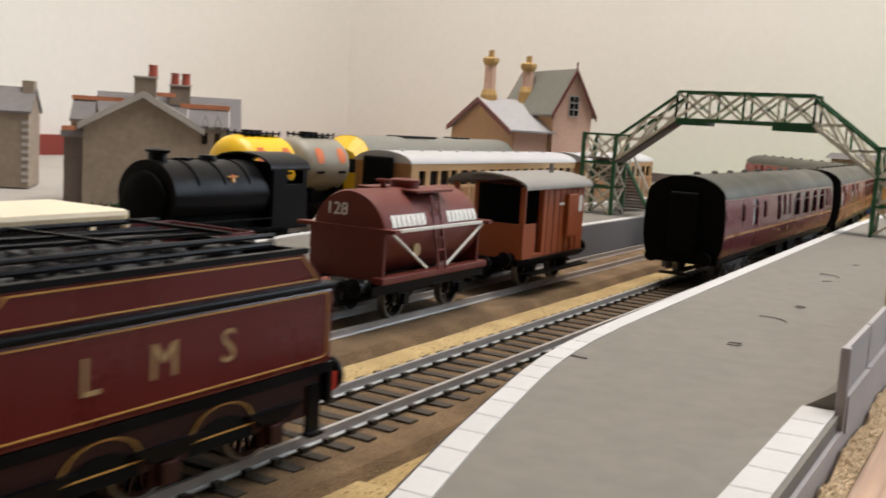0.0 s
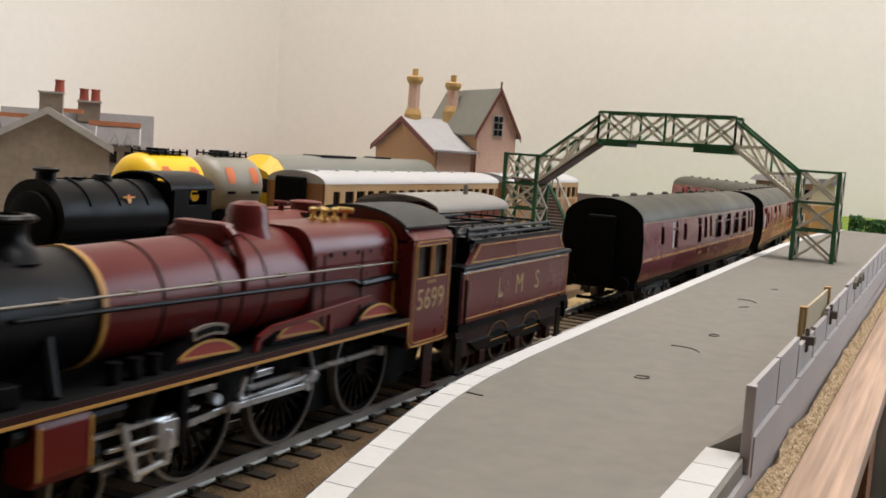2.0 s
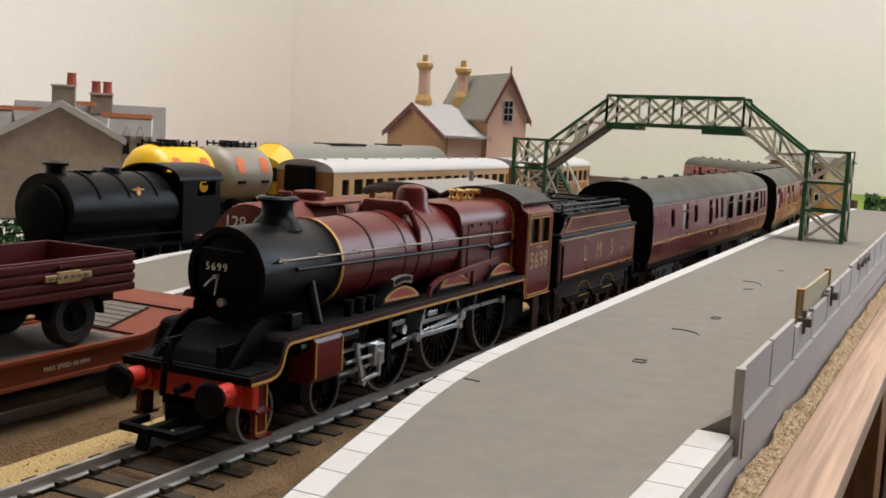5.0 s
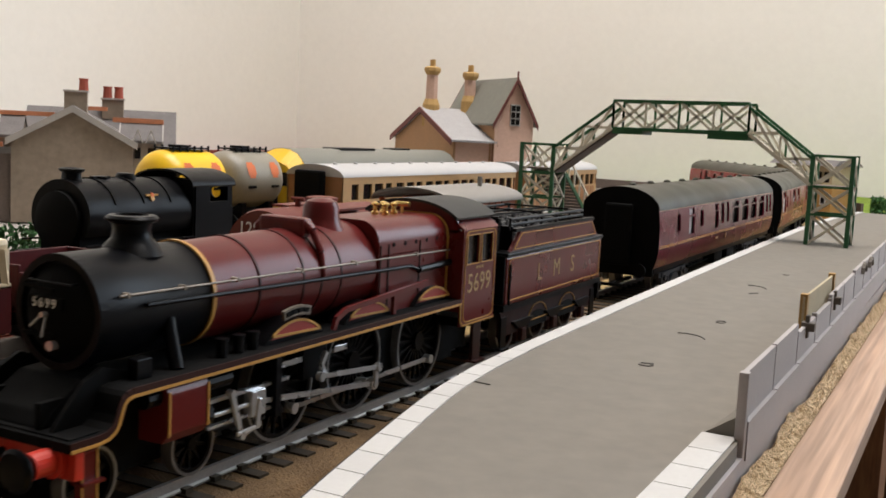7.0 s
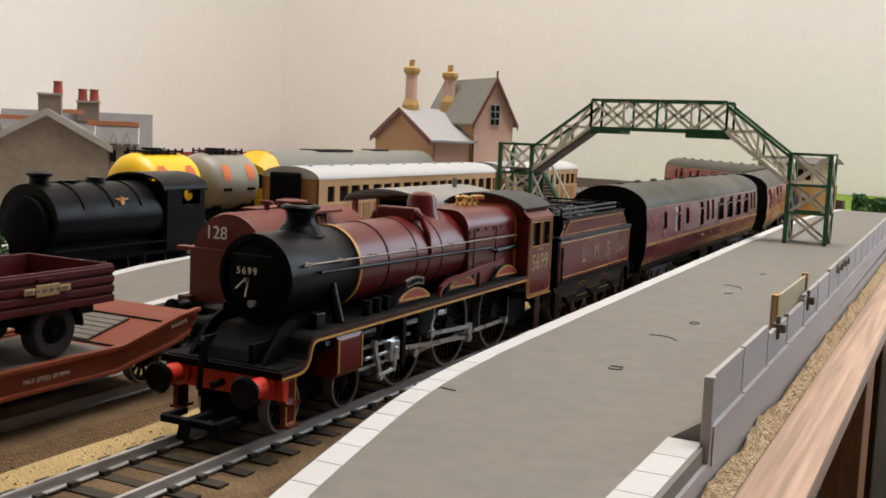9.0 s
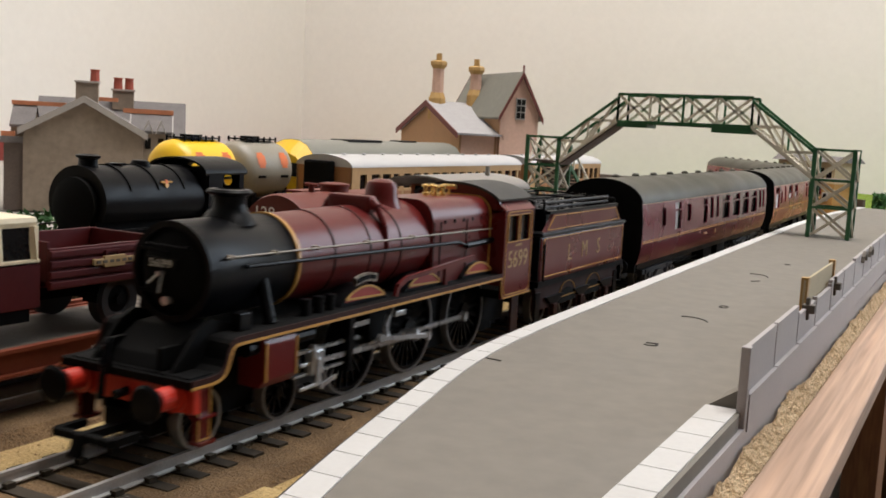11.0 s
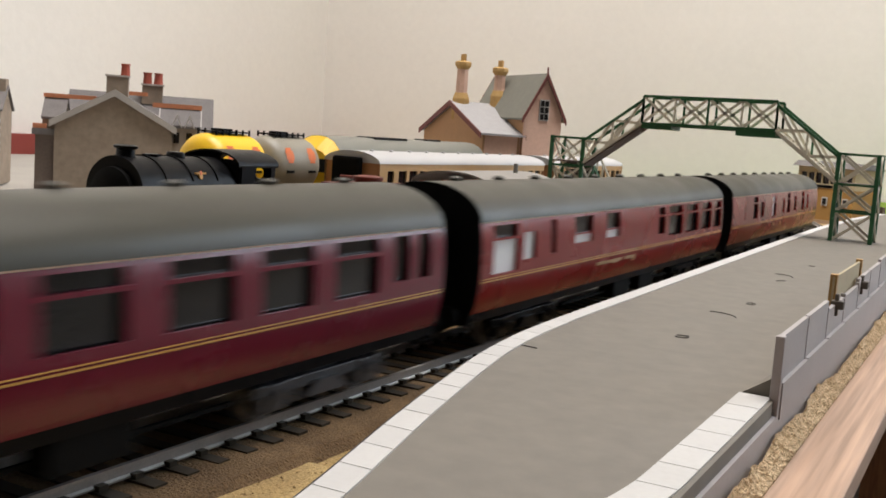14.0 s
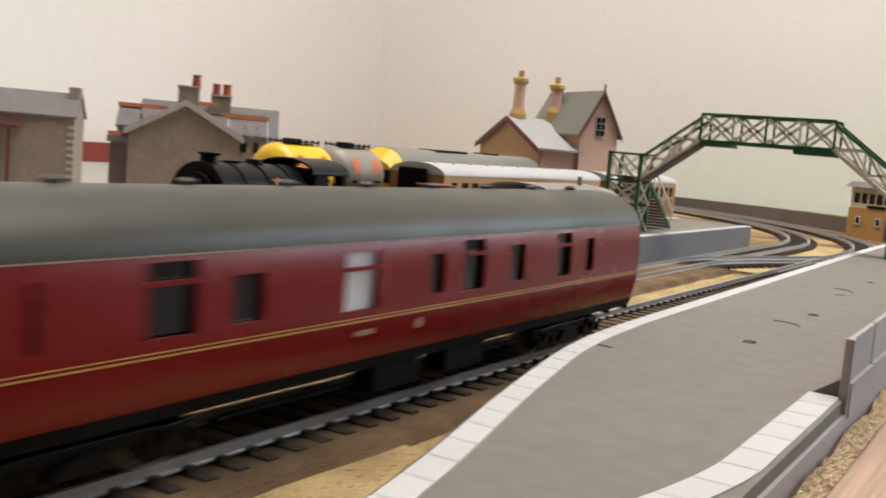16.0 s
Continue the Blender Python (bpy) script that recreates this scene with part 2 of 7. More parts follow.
def prism(bm, pts, axis, a, b):
    """A flat outline pushed from a to b along an axis; the outline runs in the other two axes, in order."""
    def place(p, v):
        return {"x": (v, p[0], p[1]), "y": (p[0], v, p[1]), "z": (p[0], p[1], v)}[axis]
    lo, hi = [bm.verts.new(place(p, a)) for p in pts], [bm.verts.new(place(p, b)) for p in pts]
    n = len(pts)
    bm.faces.new(lo), bm.faces.new(hi[::-1])
    for i in range(n):
        j = (i + 1) % n
        bm.faces.new((lo[j], lo[i], hi[i], hi[j]))


def lathe(bm, prof, base=(0, 0, 0), seg=28, axis="z"):
    """A profile of (radius, height) turned about an axis."""
    rings = []
    for r, h in prof:
        ring = []
        for k in range(seg):
            a = 2 * math.pi * k / seg
            c, s = r * math.cos(a), r * math.sin(a)
            p = {"z": (c, s, h), "y": (c, h, s), "x": (h, c, s)}[axis]
            ring.append(bm.verts.new(Vector(base) + Vector(p)))
        rings.append(ring)
    for r0, r1 in zip(rings, rings[1:]):
        for k in range(seg):
            bm.faces.new((r0[k], r0[(k + 1) % seg], r1[(k + 1) % seg], r1[k]))
    bm.faces.new(rings[0][::-1]), bm.faces.new(rings[-1])


def ring(bm, y0, y1, r0, r1, c, seg=40, a0=0.0, a1=360.0):
    """A hoop about an axis along y through c=(x, z)."""
    n = seg
    pts = [radians(a0 + (a1 - a0) * k / n) for k in range(n + 1)]
    rows_ = [[bm.verts.new((c[0] + r * math.cos(a), y, c[1] + r * math.sin(a))) for a in pts] for r, y in ((r0, y0), (r1, y0), (r1, y1), (r0, y1))]
    for q in range(4):
        p, s = rows_[q], rows_[(q + 1) % 4]
        for k in range(n):
            bm.faces.new((p[k], p[k + 1], s[k + 1], s[k]))


def patch(bm, sx, r, cz, a0, a1, y0, y1, n=5):
    """A skin on a barrel along y: angles from the side upwards."""
    rows_ = [[bm.verts.new((sx * r * math.cos(radians(a0 + (a1 - a0) * k / n)), y, cz + r * math.sin(radians(a0 + (a1 - a0) * k / n)))) for k in range(n + 1)] for y in (y0, y1)]
    for k in range(n):
        bm.faces.new((rows_[0][k], rows_[0][k + 1], rows_[1][k + 1], rows_[1][k]))


def wheel_bm(r, w, tyre=0.0011, spokes=16, x=0.0):
    """Spoked wheel whose axle runs along x."""
    bm = bmesh.new()
    n = 36
    for r0, r1, w0 in ((r - tyre, r, w), (0.0, r * 0.22, w * 1.1)):
        pts = [2 * math.pi * k / n for k in range(n)]
        if r0 == 0.0:
            lathe(bm, [(r1 * 0.2, -w0 / 2), (r1, -w0 / 2), (r1, w0 / 2), (r1 * 0.2, w0 / 2)], (x, 0, 0), 16, "x")
            continue
        rows_ = [[bm.verts.new((x + h, q * math.cos(a), q * math.sin(a))) for a in pts] for q, h in ((r0, -w0 / 2), (r1, -w0 / 2), (r1, w0 / 2), (r0, w0 / 2))]
        for i in range(4):
            p, s = rows_[i], rows_[(i + 1) % 4]
            for k in range(n):
                bm.faces.new((p[k], p[(k + 1) % n], s[(k + 1) % n], s[k]))
    for k in range(spokes):
        a = 2 * math.pi * k / spokes
        bar(bm, (x, r * 0.2 * math.cos(a), r * 0.2 * math.sin(a)), (x, (r - tyre * 0.7) * math.cos(a), (r - tyre * 0.7) * math.sin(a)), 0.0007, 0.0006)
    return bm


def part(name, bm, material, parent=None, label="", smooth=False, at=None, bevel=0.0):
    bmesh.ops.recalc_face_normals(bm, faces=bm.faces)
    if bevel:
        bmesh.ops.bevel(bm, geom=list(bm.edges), offset=bevel, segments=2, affect="EDGES", profile=0.6, clamp_overlap=True)
    me = bpy.data.meshes.new(name)
    bm.to_mesh(me)
    bm.free()
    me.materials.append(material)
    if smooth:
        me.polygons.foreach_set("use_smooth", [True] * len(me.polygons))
        me.set_sharp_from_angle(angle=radians(35))
    ob = new(name, me)
    if parent:
        ob.parent = parent
    if label:
        ob["label"] = label
    if at is not None:
        ob.matrix_basis = at
    return ob


def made(name, fn, material, parent=None, label="", smooth=False, at=None, bevel=0.0):
    bm = bmesh.new()
    fn(bm)
    return part(name, bm, material, parent, label, smooth, at, bevel)


def boxes(name, items, material, parent=None, label="", bevel=0.0, at=None):
    bm = bmesh.new()
    for it in items:
        box(bm, *it)
    return part(name, bm, material, parent, label, at=at, bevel=bevel)


def thing(name, label, category, group="", at=None, kind=""):
    ob = new(name)
    ob.empty_display_size = 0.01
    tagged(ob, label, category, group, kind)
    if at is not None:
        ob.matrix_basis = at
    return ob


def words(name, text, size, material, parent, m, spacing=1.0, label="", depth=0.00006):
    """Lettering with the built-in font, centred, lying in the pose m (reads along its x, up its y)."""
    cu = bpy.data.curves.new(name, "FONT")
    cu.body, cu.size, cu.align_x, cu.align_y, cu.extrude, cu.space_character = text, size, "CENTER", "CENTER", depth, spacing
    cu.resolution_u = 3
    tmp = bpy.data.objects.new(name, cu)
    scene.collection.objects.link(tmp)
    bpy.context.view_layer.update()
    me = bpy.data.meshes.new_from_object(tmp.evaluated_get(bpy.context.evaluated_depsgraph_get()))
    bpy.data.objects.remove(tmp)
    me.name = name
    me.materials.clear()
    me.materials.append(material)
    ob = new(name, me)
    ob.parent = parent
    ob.matrix_basis = m
    if label:
        ob["label"] = label
    return ob


# lettering on a side that faces +x: reads along +y, up +z
def side_pose(x, y, z):
    return Matrix(((0, 0, 1, x), (1, 0, 0, y), (0, 1, 0, z), (0, 0, 0, 1)))


# lettering on an end that faces -y: reads along +x
def end_pose(x, y, z):
    return Matrix(((1, 0, 0, x), (0, 0, -1, y), (0, 1, 0, z), (0, 0, 0, 1)))


# ---------------------------------------------------------------- the room
XW, YW, ZF, ZC = -0.895, 1.46, -0.85, 1.42
tagged(boxes("floor", [(-1.0, 2.3, -2.2, 1.56, ZF - 0.05, ZF)], M_CARPET), "dark grey-brown fitted carpet", "floor", kind="structure")
tagged(boxes("ceiling", [(-1.0, 2.3, -2.2, 1.56, ZC, ZC + 0.05)], M_CEIL), "plain white painted ceiling", "ceiling", kind="structure")
tagged(boxes("wall_west", [(XW - 0.08, XW, -2.2, YW + 0.08, ZF, ZC)], M_WALL), "off-white textured wallpaper wall", "wall", kind="structure")
tagged(boxes("wall_north", [(XW, 0.42, YW, YW + 0.08, ZF, ZC), (1.38, 2.3, YW, YW + 0.08, ZF, ZC), (0.42, 1.38, YW, YW + 0.08, ZF, 0.12), (0.42, 1.38, YW, YW + 0.08, 1.08, ZC)], M_WALL), "cream textured wallpaper wall with a window", "wall", kind="structure")
# south and east walls are out of view, added dark to limit fill
tagged(boxes("wall_south", [(XW, 2.3, -2.2, -2.12, ZF, ZC)], M_WALLDIM), "unseen wall kept dark to cut fill light", "wall", kind="structure")
tagged(boxes("wall_east", [(2.2, 2.3, -2.12, YW, ZF, ZC)], M_WALLDIM), "unseen wall kept dark to cut fill light", "wall", kind="structure")
win = thing("window_1", "white framed window with bright daylight outside", "window", kind="structure")
boxes("window_frame", [(0.42, 0.46, YW + 0.001, YW + 0.06, 0.12, 1.08), (1.34, 1.38, YW + 0.001, YW + 0.06, 0.12, 1.08), (0.46, 1.34, YW + 0.001, YW + 0.06, 0.12, 0.16), (0.46, 1.34, YW + 0.001, YW + 0.06, 1.04, 1.08), (0.88, 0.92, YW + 0.01, YW + 0.05, 0.16, 1.04)], M_WHITE, win)
boxes("pane", [(0.42, 1.38, YW + 0.061, YW + 0.07, 0.12, 1.08)], M_SKY, win, "bright daylight beyond the glass")
lampf = thing("ceiling_light", "flat white ceiling light panel", "lamp")
boxes("diffuser", [(-0.52, 0.62, 0.35, 0.89, ZC - 0.025, ZC - 0.005)], M_LAMP, lampf)
boxes("frame", [(-0.54, -0.52, 0.33, 0.91, ZC - 0.03, ZC), (0.62, 0.64, 0.33, 0.91, ZC - 0.03, ZC), (-0.52, 0.62, 0.33, 0.35, ZC - 0.03, ZC), (-0.52, 0.62, 0.89, 0.91, ZC - 0.03, ZC)], M_WHITE, lampf)
tagged(boxes("skirting_board", [(XW, XW + 0.018, 0.45, YW, -0.004, 0.0205)], M_REDBOARD), "low red-brown painted board along the wall", "trim", kind="structure")

# ---------------------------------------------------------------- the layout's baseboard
GZ = -0.0052


def ground_mesh():
    nx, ny = 90, 200
    x0, x1, y0, y1 = XW + 0.002, 0.1035, -1.3, YW - 0.002
    vs, fs = [], []
    for j in range(ny + 1):
        for i in range(nx + 1):
            x, y = x0 + (x1 - x0) * i / nx, y0 + (y1 - y0) * j / ny
            vs.append((x, y, GZ + 0.0005 * noise.noise((x * 30, y * 30, 0.3))))
    for j in range(ny):
        for i in range(nx):
            k = j * (nx + 1) + i
            fs.append((k, k + 1, k + nx + 2, k + nx + 1))
    me = bpy.data.meshes.new("ground")
    me.from_pydata(vs, [], fs)
    me.materials.append(M_GROUND)
    me.polygons.foreach_set("use_smooth", [True] * len(fs))
    return new("ground", me)


tagged(ground_mesh(), "brown and sandy scenic ground on the baseboard", "ground", kind="structure")
base = thing("baseboard", "timber framed baseboard with a pale pine edge plank", "table", kind="structure")
boxes("board", [(XW + 0.001, 0.104, -1.3, YW - 0.001, -0.020, -0.0065)], M_CORK, base)
boxes("edge_plank", [(0.1068, 0.1190, -1.3, YW - 0.001, -0.0035, 0.0022)], M_WOOD, base, "pale planed pine plank with brown grain", bevel=0.0006)
boxes("rear_plank", [(XW + 0.02, 0.106, -1.3, -1.28, -0.075, -0.021)], M_WOOD, base)
boxes("frame_rail", [(0.070, 0.092, -1.27, 1.45, -0.070, -0.0205)], M_DARKWOOD, base, "dark stained frame rail below the board")
for lx, ly in ((0.081, -1.2), (0.081, 1.2), (-0.7, -1.2), (-0.7, 1.2)):
    boxes("leg", [(lx - 0.02, lx + 0.02, ly - 0.02, ly + 0.02, ZF, -0.0705)], M_DARKWOOD, base)
boxes("leg", [(0.0942, 0.1095, 0.50, 0.545, ZF, -0.0202)], M_DARKWOOD, base, "dark stained square leg")


def torn_edge(bm):
    """A crumbly slope of fibreboard that climbs from the plank to the foot of the fence."""
    random.seed(5)
    n, m = 1500, 9
    prof = []
    for k in range(n + 1):
        y = -0.35 + 1.5 * k / n
        torn = 0.0011 * noise.noise((y * 55, 1.7, 0)) + 0.0007 * noise.noise((y * 210, 4.1, 0))
        top = 0.0058 + 0.0012 * noise.noise((y * 70, 9.7, 0)) + 0.0006 * noise.noise((y * 300, 2.2, 0))
        row = [bm.verts.new((0.1031, y, -0.0064)), bm.verts.new((0.1035 + 0.3 * torn, y, top - 0.0012))]
        for q in range(m):
            f = q / (m - 1)
            crumb = 0.00034 * noise.noise((y * 520, f * 7, 5.0)) + 0.00035 * noise.noise((y * 1300, f * 19, 8.0)) + random.uniform(-0.00012, 0.00012)
            row.append(bm.verts.new((0.1040 + 0.0026 * f + torn * (1 - f) + 0.6 * crumb, y, top + (0.0018 - top) * f ** 0.8 + crumb * (1 if q < m - 1 else 0.2))))
        row.append(bm.verts.new((0.1067, y, -0.0064)))
        prof.append(row)
    for a, b in zip(prof, prof[1:]):
        for k in range(len(a) - 1):
            bm.faces.new((a[k], a[k + 1], b[k + 1], b[k]))


tagged(made("fibreboard_edge", torn_edge, M_CORK), "torn crumbly edge of tan fibreboard beside the plank", "board edge", kind="structure")

chest = thing("cupboard", "pale grey painted cupboard standing below the layout edge", "cabinet")
boxes("body", [(0.101, 0.62, 0.75, 1.40, ZF, -0.060)], M_GREYPAINT, chest, bevel=0.004)
boxes("door", [(0.115, 0.36, 0.738, 0.7485, ZF + 0.05, -0.08)], M_GREYPAINT, chest, bevel=0.003)
boxes("door", [(0.37, 0.60, 0.738, 0.7485, ZF + 0.05, -0.08)], M_GREYPAINT, chest, bevel=0.003)

# strips of sand between the tracks
random.seed(8)


def strip(x0, x1, y0, y1, wob, seed, lift=0.0007):
    def fn(bm):
        n = 90
        rows_ = []
        for k in range(n + 1):
            y = y0 + (y1 - y0) * k / n
            a = x0 + wob * noise.noise((y * 14, seed, 0)) + 0.3 * wob * noise.noise((y * 70, seed, 3))
            b = x1 + wob * noise.noise((y * 14, seed + 5, 0)) + 0.3 * wob * noise.noise((y * 70, seed, 8))
            rows_.append([bm.verts.new((a + (b - a) * q, y, GZ + (lift if 0 < q < 1 else -0.0006) + 0.0004 * noise.noise((q * 3, y * 40, seed)))) for q in (0, 0.08, 0.3, 0.5, 0.7, 0.92, 1)])
        for p, s in zip(rows_, rows_[1:]):
            for i in range(6):
                bm.faces.new((p[i], p[i + 1], s[i + 1], s[i]))
    return fn


for nm, args in (("sand_strip", (-0.0300, -0.0176, -0.3, 0.60, 0.0022, 1.0)), ("sand_strip", (0.0215, 0.047, 0.02, 0.150, 0.003, 4.0)), ("sand_strip", (-0.078, -0.012, 0.62, 0.95, 0.01, 6.0))):
    tagged(made(nm, strip(*args), M_SAND, smooth=True), "strip of pale sand scatter beside the track", "sand", kind="structure")
for args in ((-0.0735, -0.0290, -0.3, 0.6, 0.0012, 11.0, 0.0029), (-0.0165, 0.0262, -0.3, 0.70, 0.0012, 13.0, 0.0022)):
    tagged(made("ballast_strip", strip(*args), M_BALLAST, smooth=True), "strip of brown ballast scatter beside the rails", "ballast", kind="structure")


def grit(bm):
    random.seed(12)
    for _ in range(4200):
        y = random.uniform(0.03, 0.55)
        x = random.choice((random.uniform(-0.047, -0.0125), random.uniform(0.0125, 0.036)))
        r = random.uniform(0.00018, 0.00050)
        c = Vector((x, y, GZ + 0.0008))
        vs = [bm.verts.new(c + Vector((r * math.cos(a) * random.uniform(0.7, 1.2), r * math.sin(a), random.uniform(-0.3, 0.1) * r))) for a in (0, 2.1, 4.2)]
        top = bm.verts.new(c + Vector((0, 0, r * random.uniform(0.4, 0.9))))
        for k in range(3):
            bm.faces.new((vs[k], vs[(k + 1) % 3], top))


tagged(made("grit", grit, M_GRIT), "loose brown grit scattered between the tracks", "grit", kind="stuff")

# ---------------------------------------------------------------- track
S1, RC = 0.85, 0.55


def main_line(s):
    """Place and heading (turn to the left, radians) s metres along the main line."""
    if s <= S1:
        return Vector((0, s, 0)), 0.0
    a = (s - S1) / RC
    return Vector((-RC + RC * math.cos(a), S1 + RC * math.sin(a), 0)), a


def merging(x, s0, s1):
    """A straight siding that swings over to the main line between s0 and s1."""
    def fn(s):
        if s < s0:
            return Vector((x, s, 0)), 0.0
        q = min(1.0, (s - s0) / (s1 - s0))
        e = q * q * (3 - 2 * q)
        return Vector((x * (1 - e), s, 0)), math.atan(x * 6 * q * (1 - q) / (s1 - s0))
    return fn


def outer_curve(x, s0, r):
    def fn(s):
        if s < s0:
            return Vector((x, s, 0)), 0.0
        a = (s - s0) / r
        return Vector((x - r + r * math.cos(a), s0 + r * math.sin(a), 0)), a
    return fn


def track(name, fn, a, b, label, zoff=0.0):
    ob = thing(name, label, "railway track", kind="structure")
    prof = ((-0.0011, -0.0024), (0.0011, -0.0024), (0.0011, -0.0021), (0.00032, -0.0019), (0.00032, -0.0008), (0.00048, -0.0007), (0.00048, 0.0), (-0.00048, 0.0), (-0.00048, -0.0007), (-0.00032, -0.0008), (-0.00032, -0.0019), (-0.0011, -0.0021))
    for side in (-1, 1):
        bm = bmesh.new()
        n = max(8, int((b - a) / 0.02))
        prev = None
        for k in range(n + 1):
            p, h = fn(a + (b - a) * k / n)
            r = Vector((math.cos(h), math.sin(h), 0))
            cur = [bm.verts.new(p + r * (side * 0.00873 + u) + Vector((0, 0, v + zoff))) for u, v in prof]
            if prev:
                for i in range(len(prof)):
                    j = (i + 1) % len(prof)
                    bm.faces.new((prev[i], prev[j], cur[j], cur[i]))
            else:
                bm.faces.new(cur)
            prev = cur
        bm.faces.new(prev[::-1])
        part("rail", bm, M_RAIL, ob, "bright worn steel rail")
    # one sleeper mesh serves all
    bm = bmesh.new()
    box(bm, -0.0158, 0.0158, -0.0016, 0.0016, -0.0056, -0.0026)
    for sx in (-1, 1):
        for q in (-1, 1):
            box(bm, sx * 0.00873 + q * 0.0015 - 0.0007, sx * 0.00873 + q * 0.0015 + 0.0007, -0.0010, 0.0010, -0.0026, -0.0016)
    me = bpy.data.meshes.new("sleeper")
    bm.to_mesh(me)
    bm.free()
    me.materials.append(M_SLEEPER)
    n = int((b - a) / 0.0083)
    far = bmesh.new()
    for k in range(n):
        s = a + (k + 0.5) * 0.0083
        p, h = fn(s)
        m = Matrix.Translation(p + Vector((0, 0, zoff))) @ Matrix.Rotation(h, 4, "Z")
        if name == "main_track" and 0.02 < s < 0.62:
            o = new("sleeper", me)
            o.parent = ob
            o.matrix_basis = m
        else:
            box(far, -0.0158, 0.0158, -0.0016, 0.0016, -0.0056, -0.0026, m)
    o = part("sleepers", far, M_SLEEPER, ob)
    o["kind"] = "stuff"
    return ob


track("main_track", main_line, -1.28, 1.75, "straight then curving railway track with black sleepers")
track("siding_track", outer_curve(-0.055, 0.85, 0.495), -1.0, 1.60, "goods siding track with black sleepers")
track("crossover_track", merging(-0.055, 0.60, 0.80), 0.605, 0.795, "short crossover between siding and main line", 0.0002)
track("loop_track", outer_curve(-0.165, 0.86, 0.30), -0.3, 1.3, "station loop track behind the island platform")
track("yard_track", outer_curve(-0.222, 0.80, 0.25), 0.365, 1.15, "yard track at the back of the layout", 0.0025)

# ---------------------------------------------------------------- main platform
TI = 0.0080


def pz(y):
    return 0.0126 + TI * (y - 0.2)


# front edge: bulging curve at the near ramp, then straight beside the line
EDGE = [(0.0720, 0.02), (0.0655, 0.065), (0.0600, 0.096), (0.0560, 0.113), (0.0518, 0.130), (0.0478, 0.148), (0.0429, 0.1724), (0.0394, 0.190), (0.0369, 0.208), (0.0354, 0.229), (0.0349, 0.260), (0.0350, 0.40), (0.0352, 0.56), (0.0358, 0.68), (0.040, 0.80), (0.052, 0.92)]
BACK = 0.1028


def edge_x(y):
    for (xa, ya), (xb, yb) in zip(EDGE, EDGE[1:]):
        if ya <= y <= yb:
            return xa + (xb - xa) * (y - ya) / (yb - ya)
    return EDGE[-1][0] if y > EDGE[-1][1] else EDGE[0][0]


def smooth_edge(y):
    return sum(edge_x(min(0.92, max(0.02, y + d))) for d in (-0.012, -0.006, 0, 0.006, 0.012)) / 5


PY0, PY1 = 0.02, 0.90
plat = thing("platform", "grey station platform with a white slab edge", "platform", kind="structure")


def plat_top(bm):
    n = 120
    prev = None
    for k in range(n + 1):
        y = PY0 + (PY1 - PY0) * k / n
        a = smooth_edge(y)
        b = BACK - 0.0006 if y < 0.1995 else BACK - 0.0014
        cur = [bm.verts.new((a + (b - a) * q, y, pz(y) + (0.0 if v == 0 else -1) * (pz(y) + 0.0062))) for q, v in ((0, 1), (0, 0), (0.25, 0), (0.5, 0), (0.75, 0), (1, 0), (1, 1))]
        if prev:
            for i in range(6):
                bm.faces.new((prev[i], prev[i + 1], cur[i + 1], cur[i]))
        else:
            bm.faces.new(cur)
        prev = cur
    bm.faces.new(prev[::-1])


made("platform_surface", plat_top, M_PLAT, plat, "smooth grey painted card")


def plat_side(bm):
    n = 120
    prev = None
    for k in range(n + 1):
        y = PY0 + (PY1 - PY0) * k / n
        a = smooth_edge(y) - 0.0007
        cur = [bm.verts.new(p) for p in ((a + 0.0012, y, -0.006), (a + 0.0012, y, pz(y) - 0.0014), (a, y, pz(y) - 0.0013), (a, y, pz(y) - 0.0003))]
        if prev:
            for i in range(3):
                bm.faces.new((prev[i], prev[i + 1], cur[i + 1], cur[i]))
        prev = cur


made("platform_wall", plat_side, M_PLATSIDE, plat, "dark grey platform face")
boxes("platform_back", [(BACK - 0.0013, BACK + 0.0002, PY0, PY1, -0.0062, 0.0095)], M_FENCE, plat, "lilac-grey moulded platform back")


def slab(name, y0, y1, fx, wide, parent, zf, lift=0.0003):
    """One white edging slab following the edge."""
    bm = bmesh.new()
    n = 3
    cols = []
    for k in range(n + 1):
        y = y0 + (y1 - y0) * k / n
        a = fx(y)
        w = wide(y)
        cols.append([(a + 0.0002, y, zf(y) - 0.0008), (a + 0.0002, y, zf(y) + lift), (a + w, y, zf(y) + lift), (a + w, y, zf(y) - 0.0002)])
    vv = [[bm.verts.new(p) for p in c] for c in cols]
    for a, b in zip(vv, vv[1:]):
        for i in range(3):
            bm.faces.new((a[i], a[i + 1], b[i + 1], b[i]))
    bm.faces.new(vv[0]), bm.faces.new(vv[-1][::-1])
    return part(name, bm, M_WHITE, parent)


y = 0.03
random.seed(21)
while y < 0.235:
    ln = 0.0102
    slab("edge_slab", y + 0.00018, y + ln - 0.00010, smooth_edge, lambda q: 0.0050 + 0.0008 * min(1, max(0, (0.23 - q) / 0.1)), plat, pz)
    y += ln
while y < 0.88:
    ln = 0.06
    slab("edge_slab", y + 0.00006, y + ln, smooth_edge, lambda q: 0.0047, plat, pz)
    y += ln
y = 0.2000
while y > 0.03:
    ln = 0.0112
    def back_x(q):
        return 0.0947 - 1.2 * max(0.0, 0.135 - q) ** 1.6
    slab("edge_slab", y - ln + 0.00018, y - 0.0001, back_x, lambda q: 0.0066, plat, pz)
    y -= ln


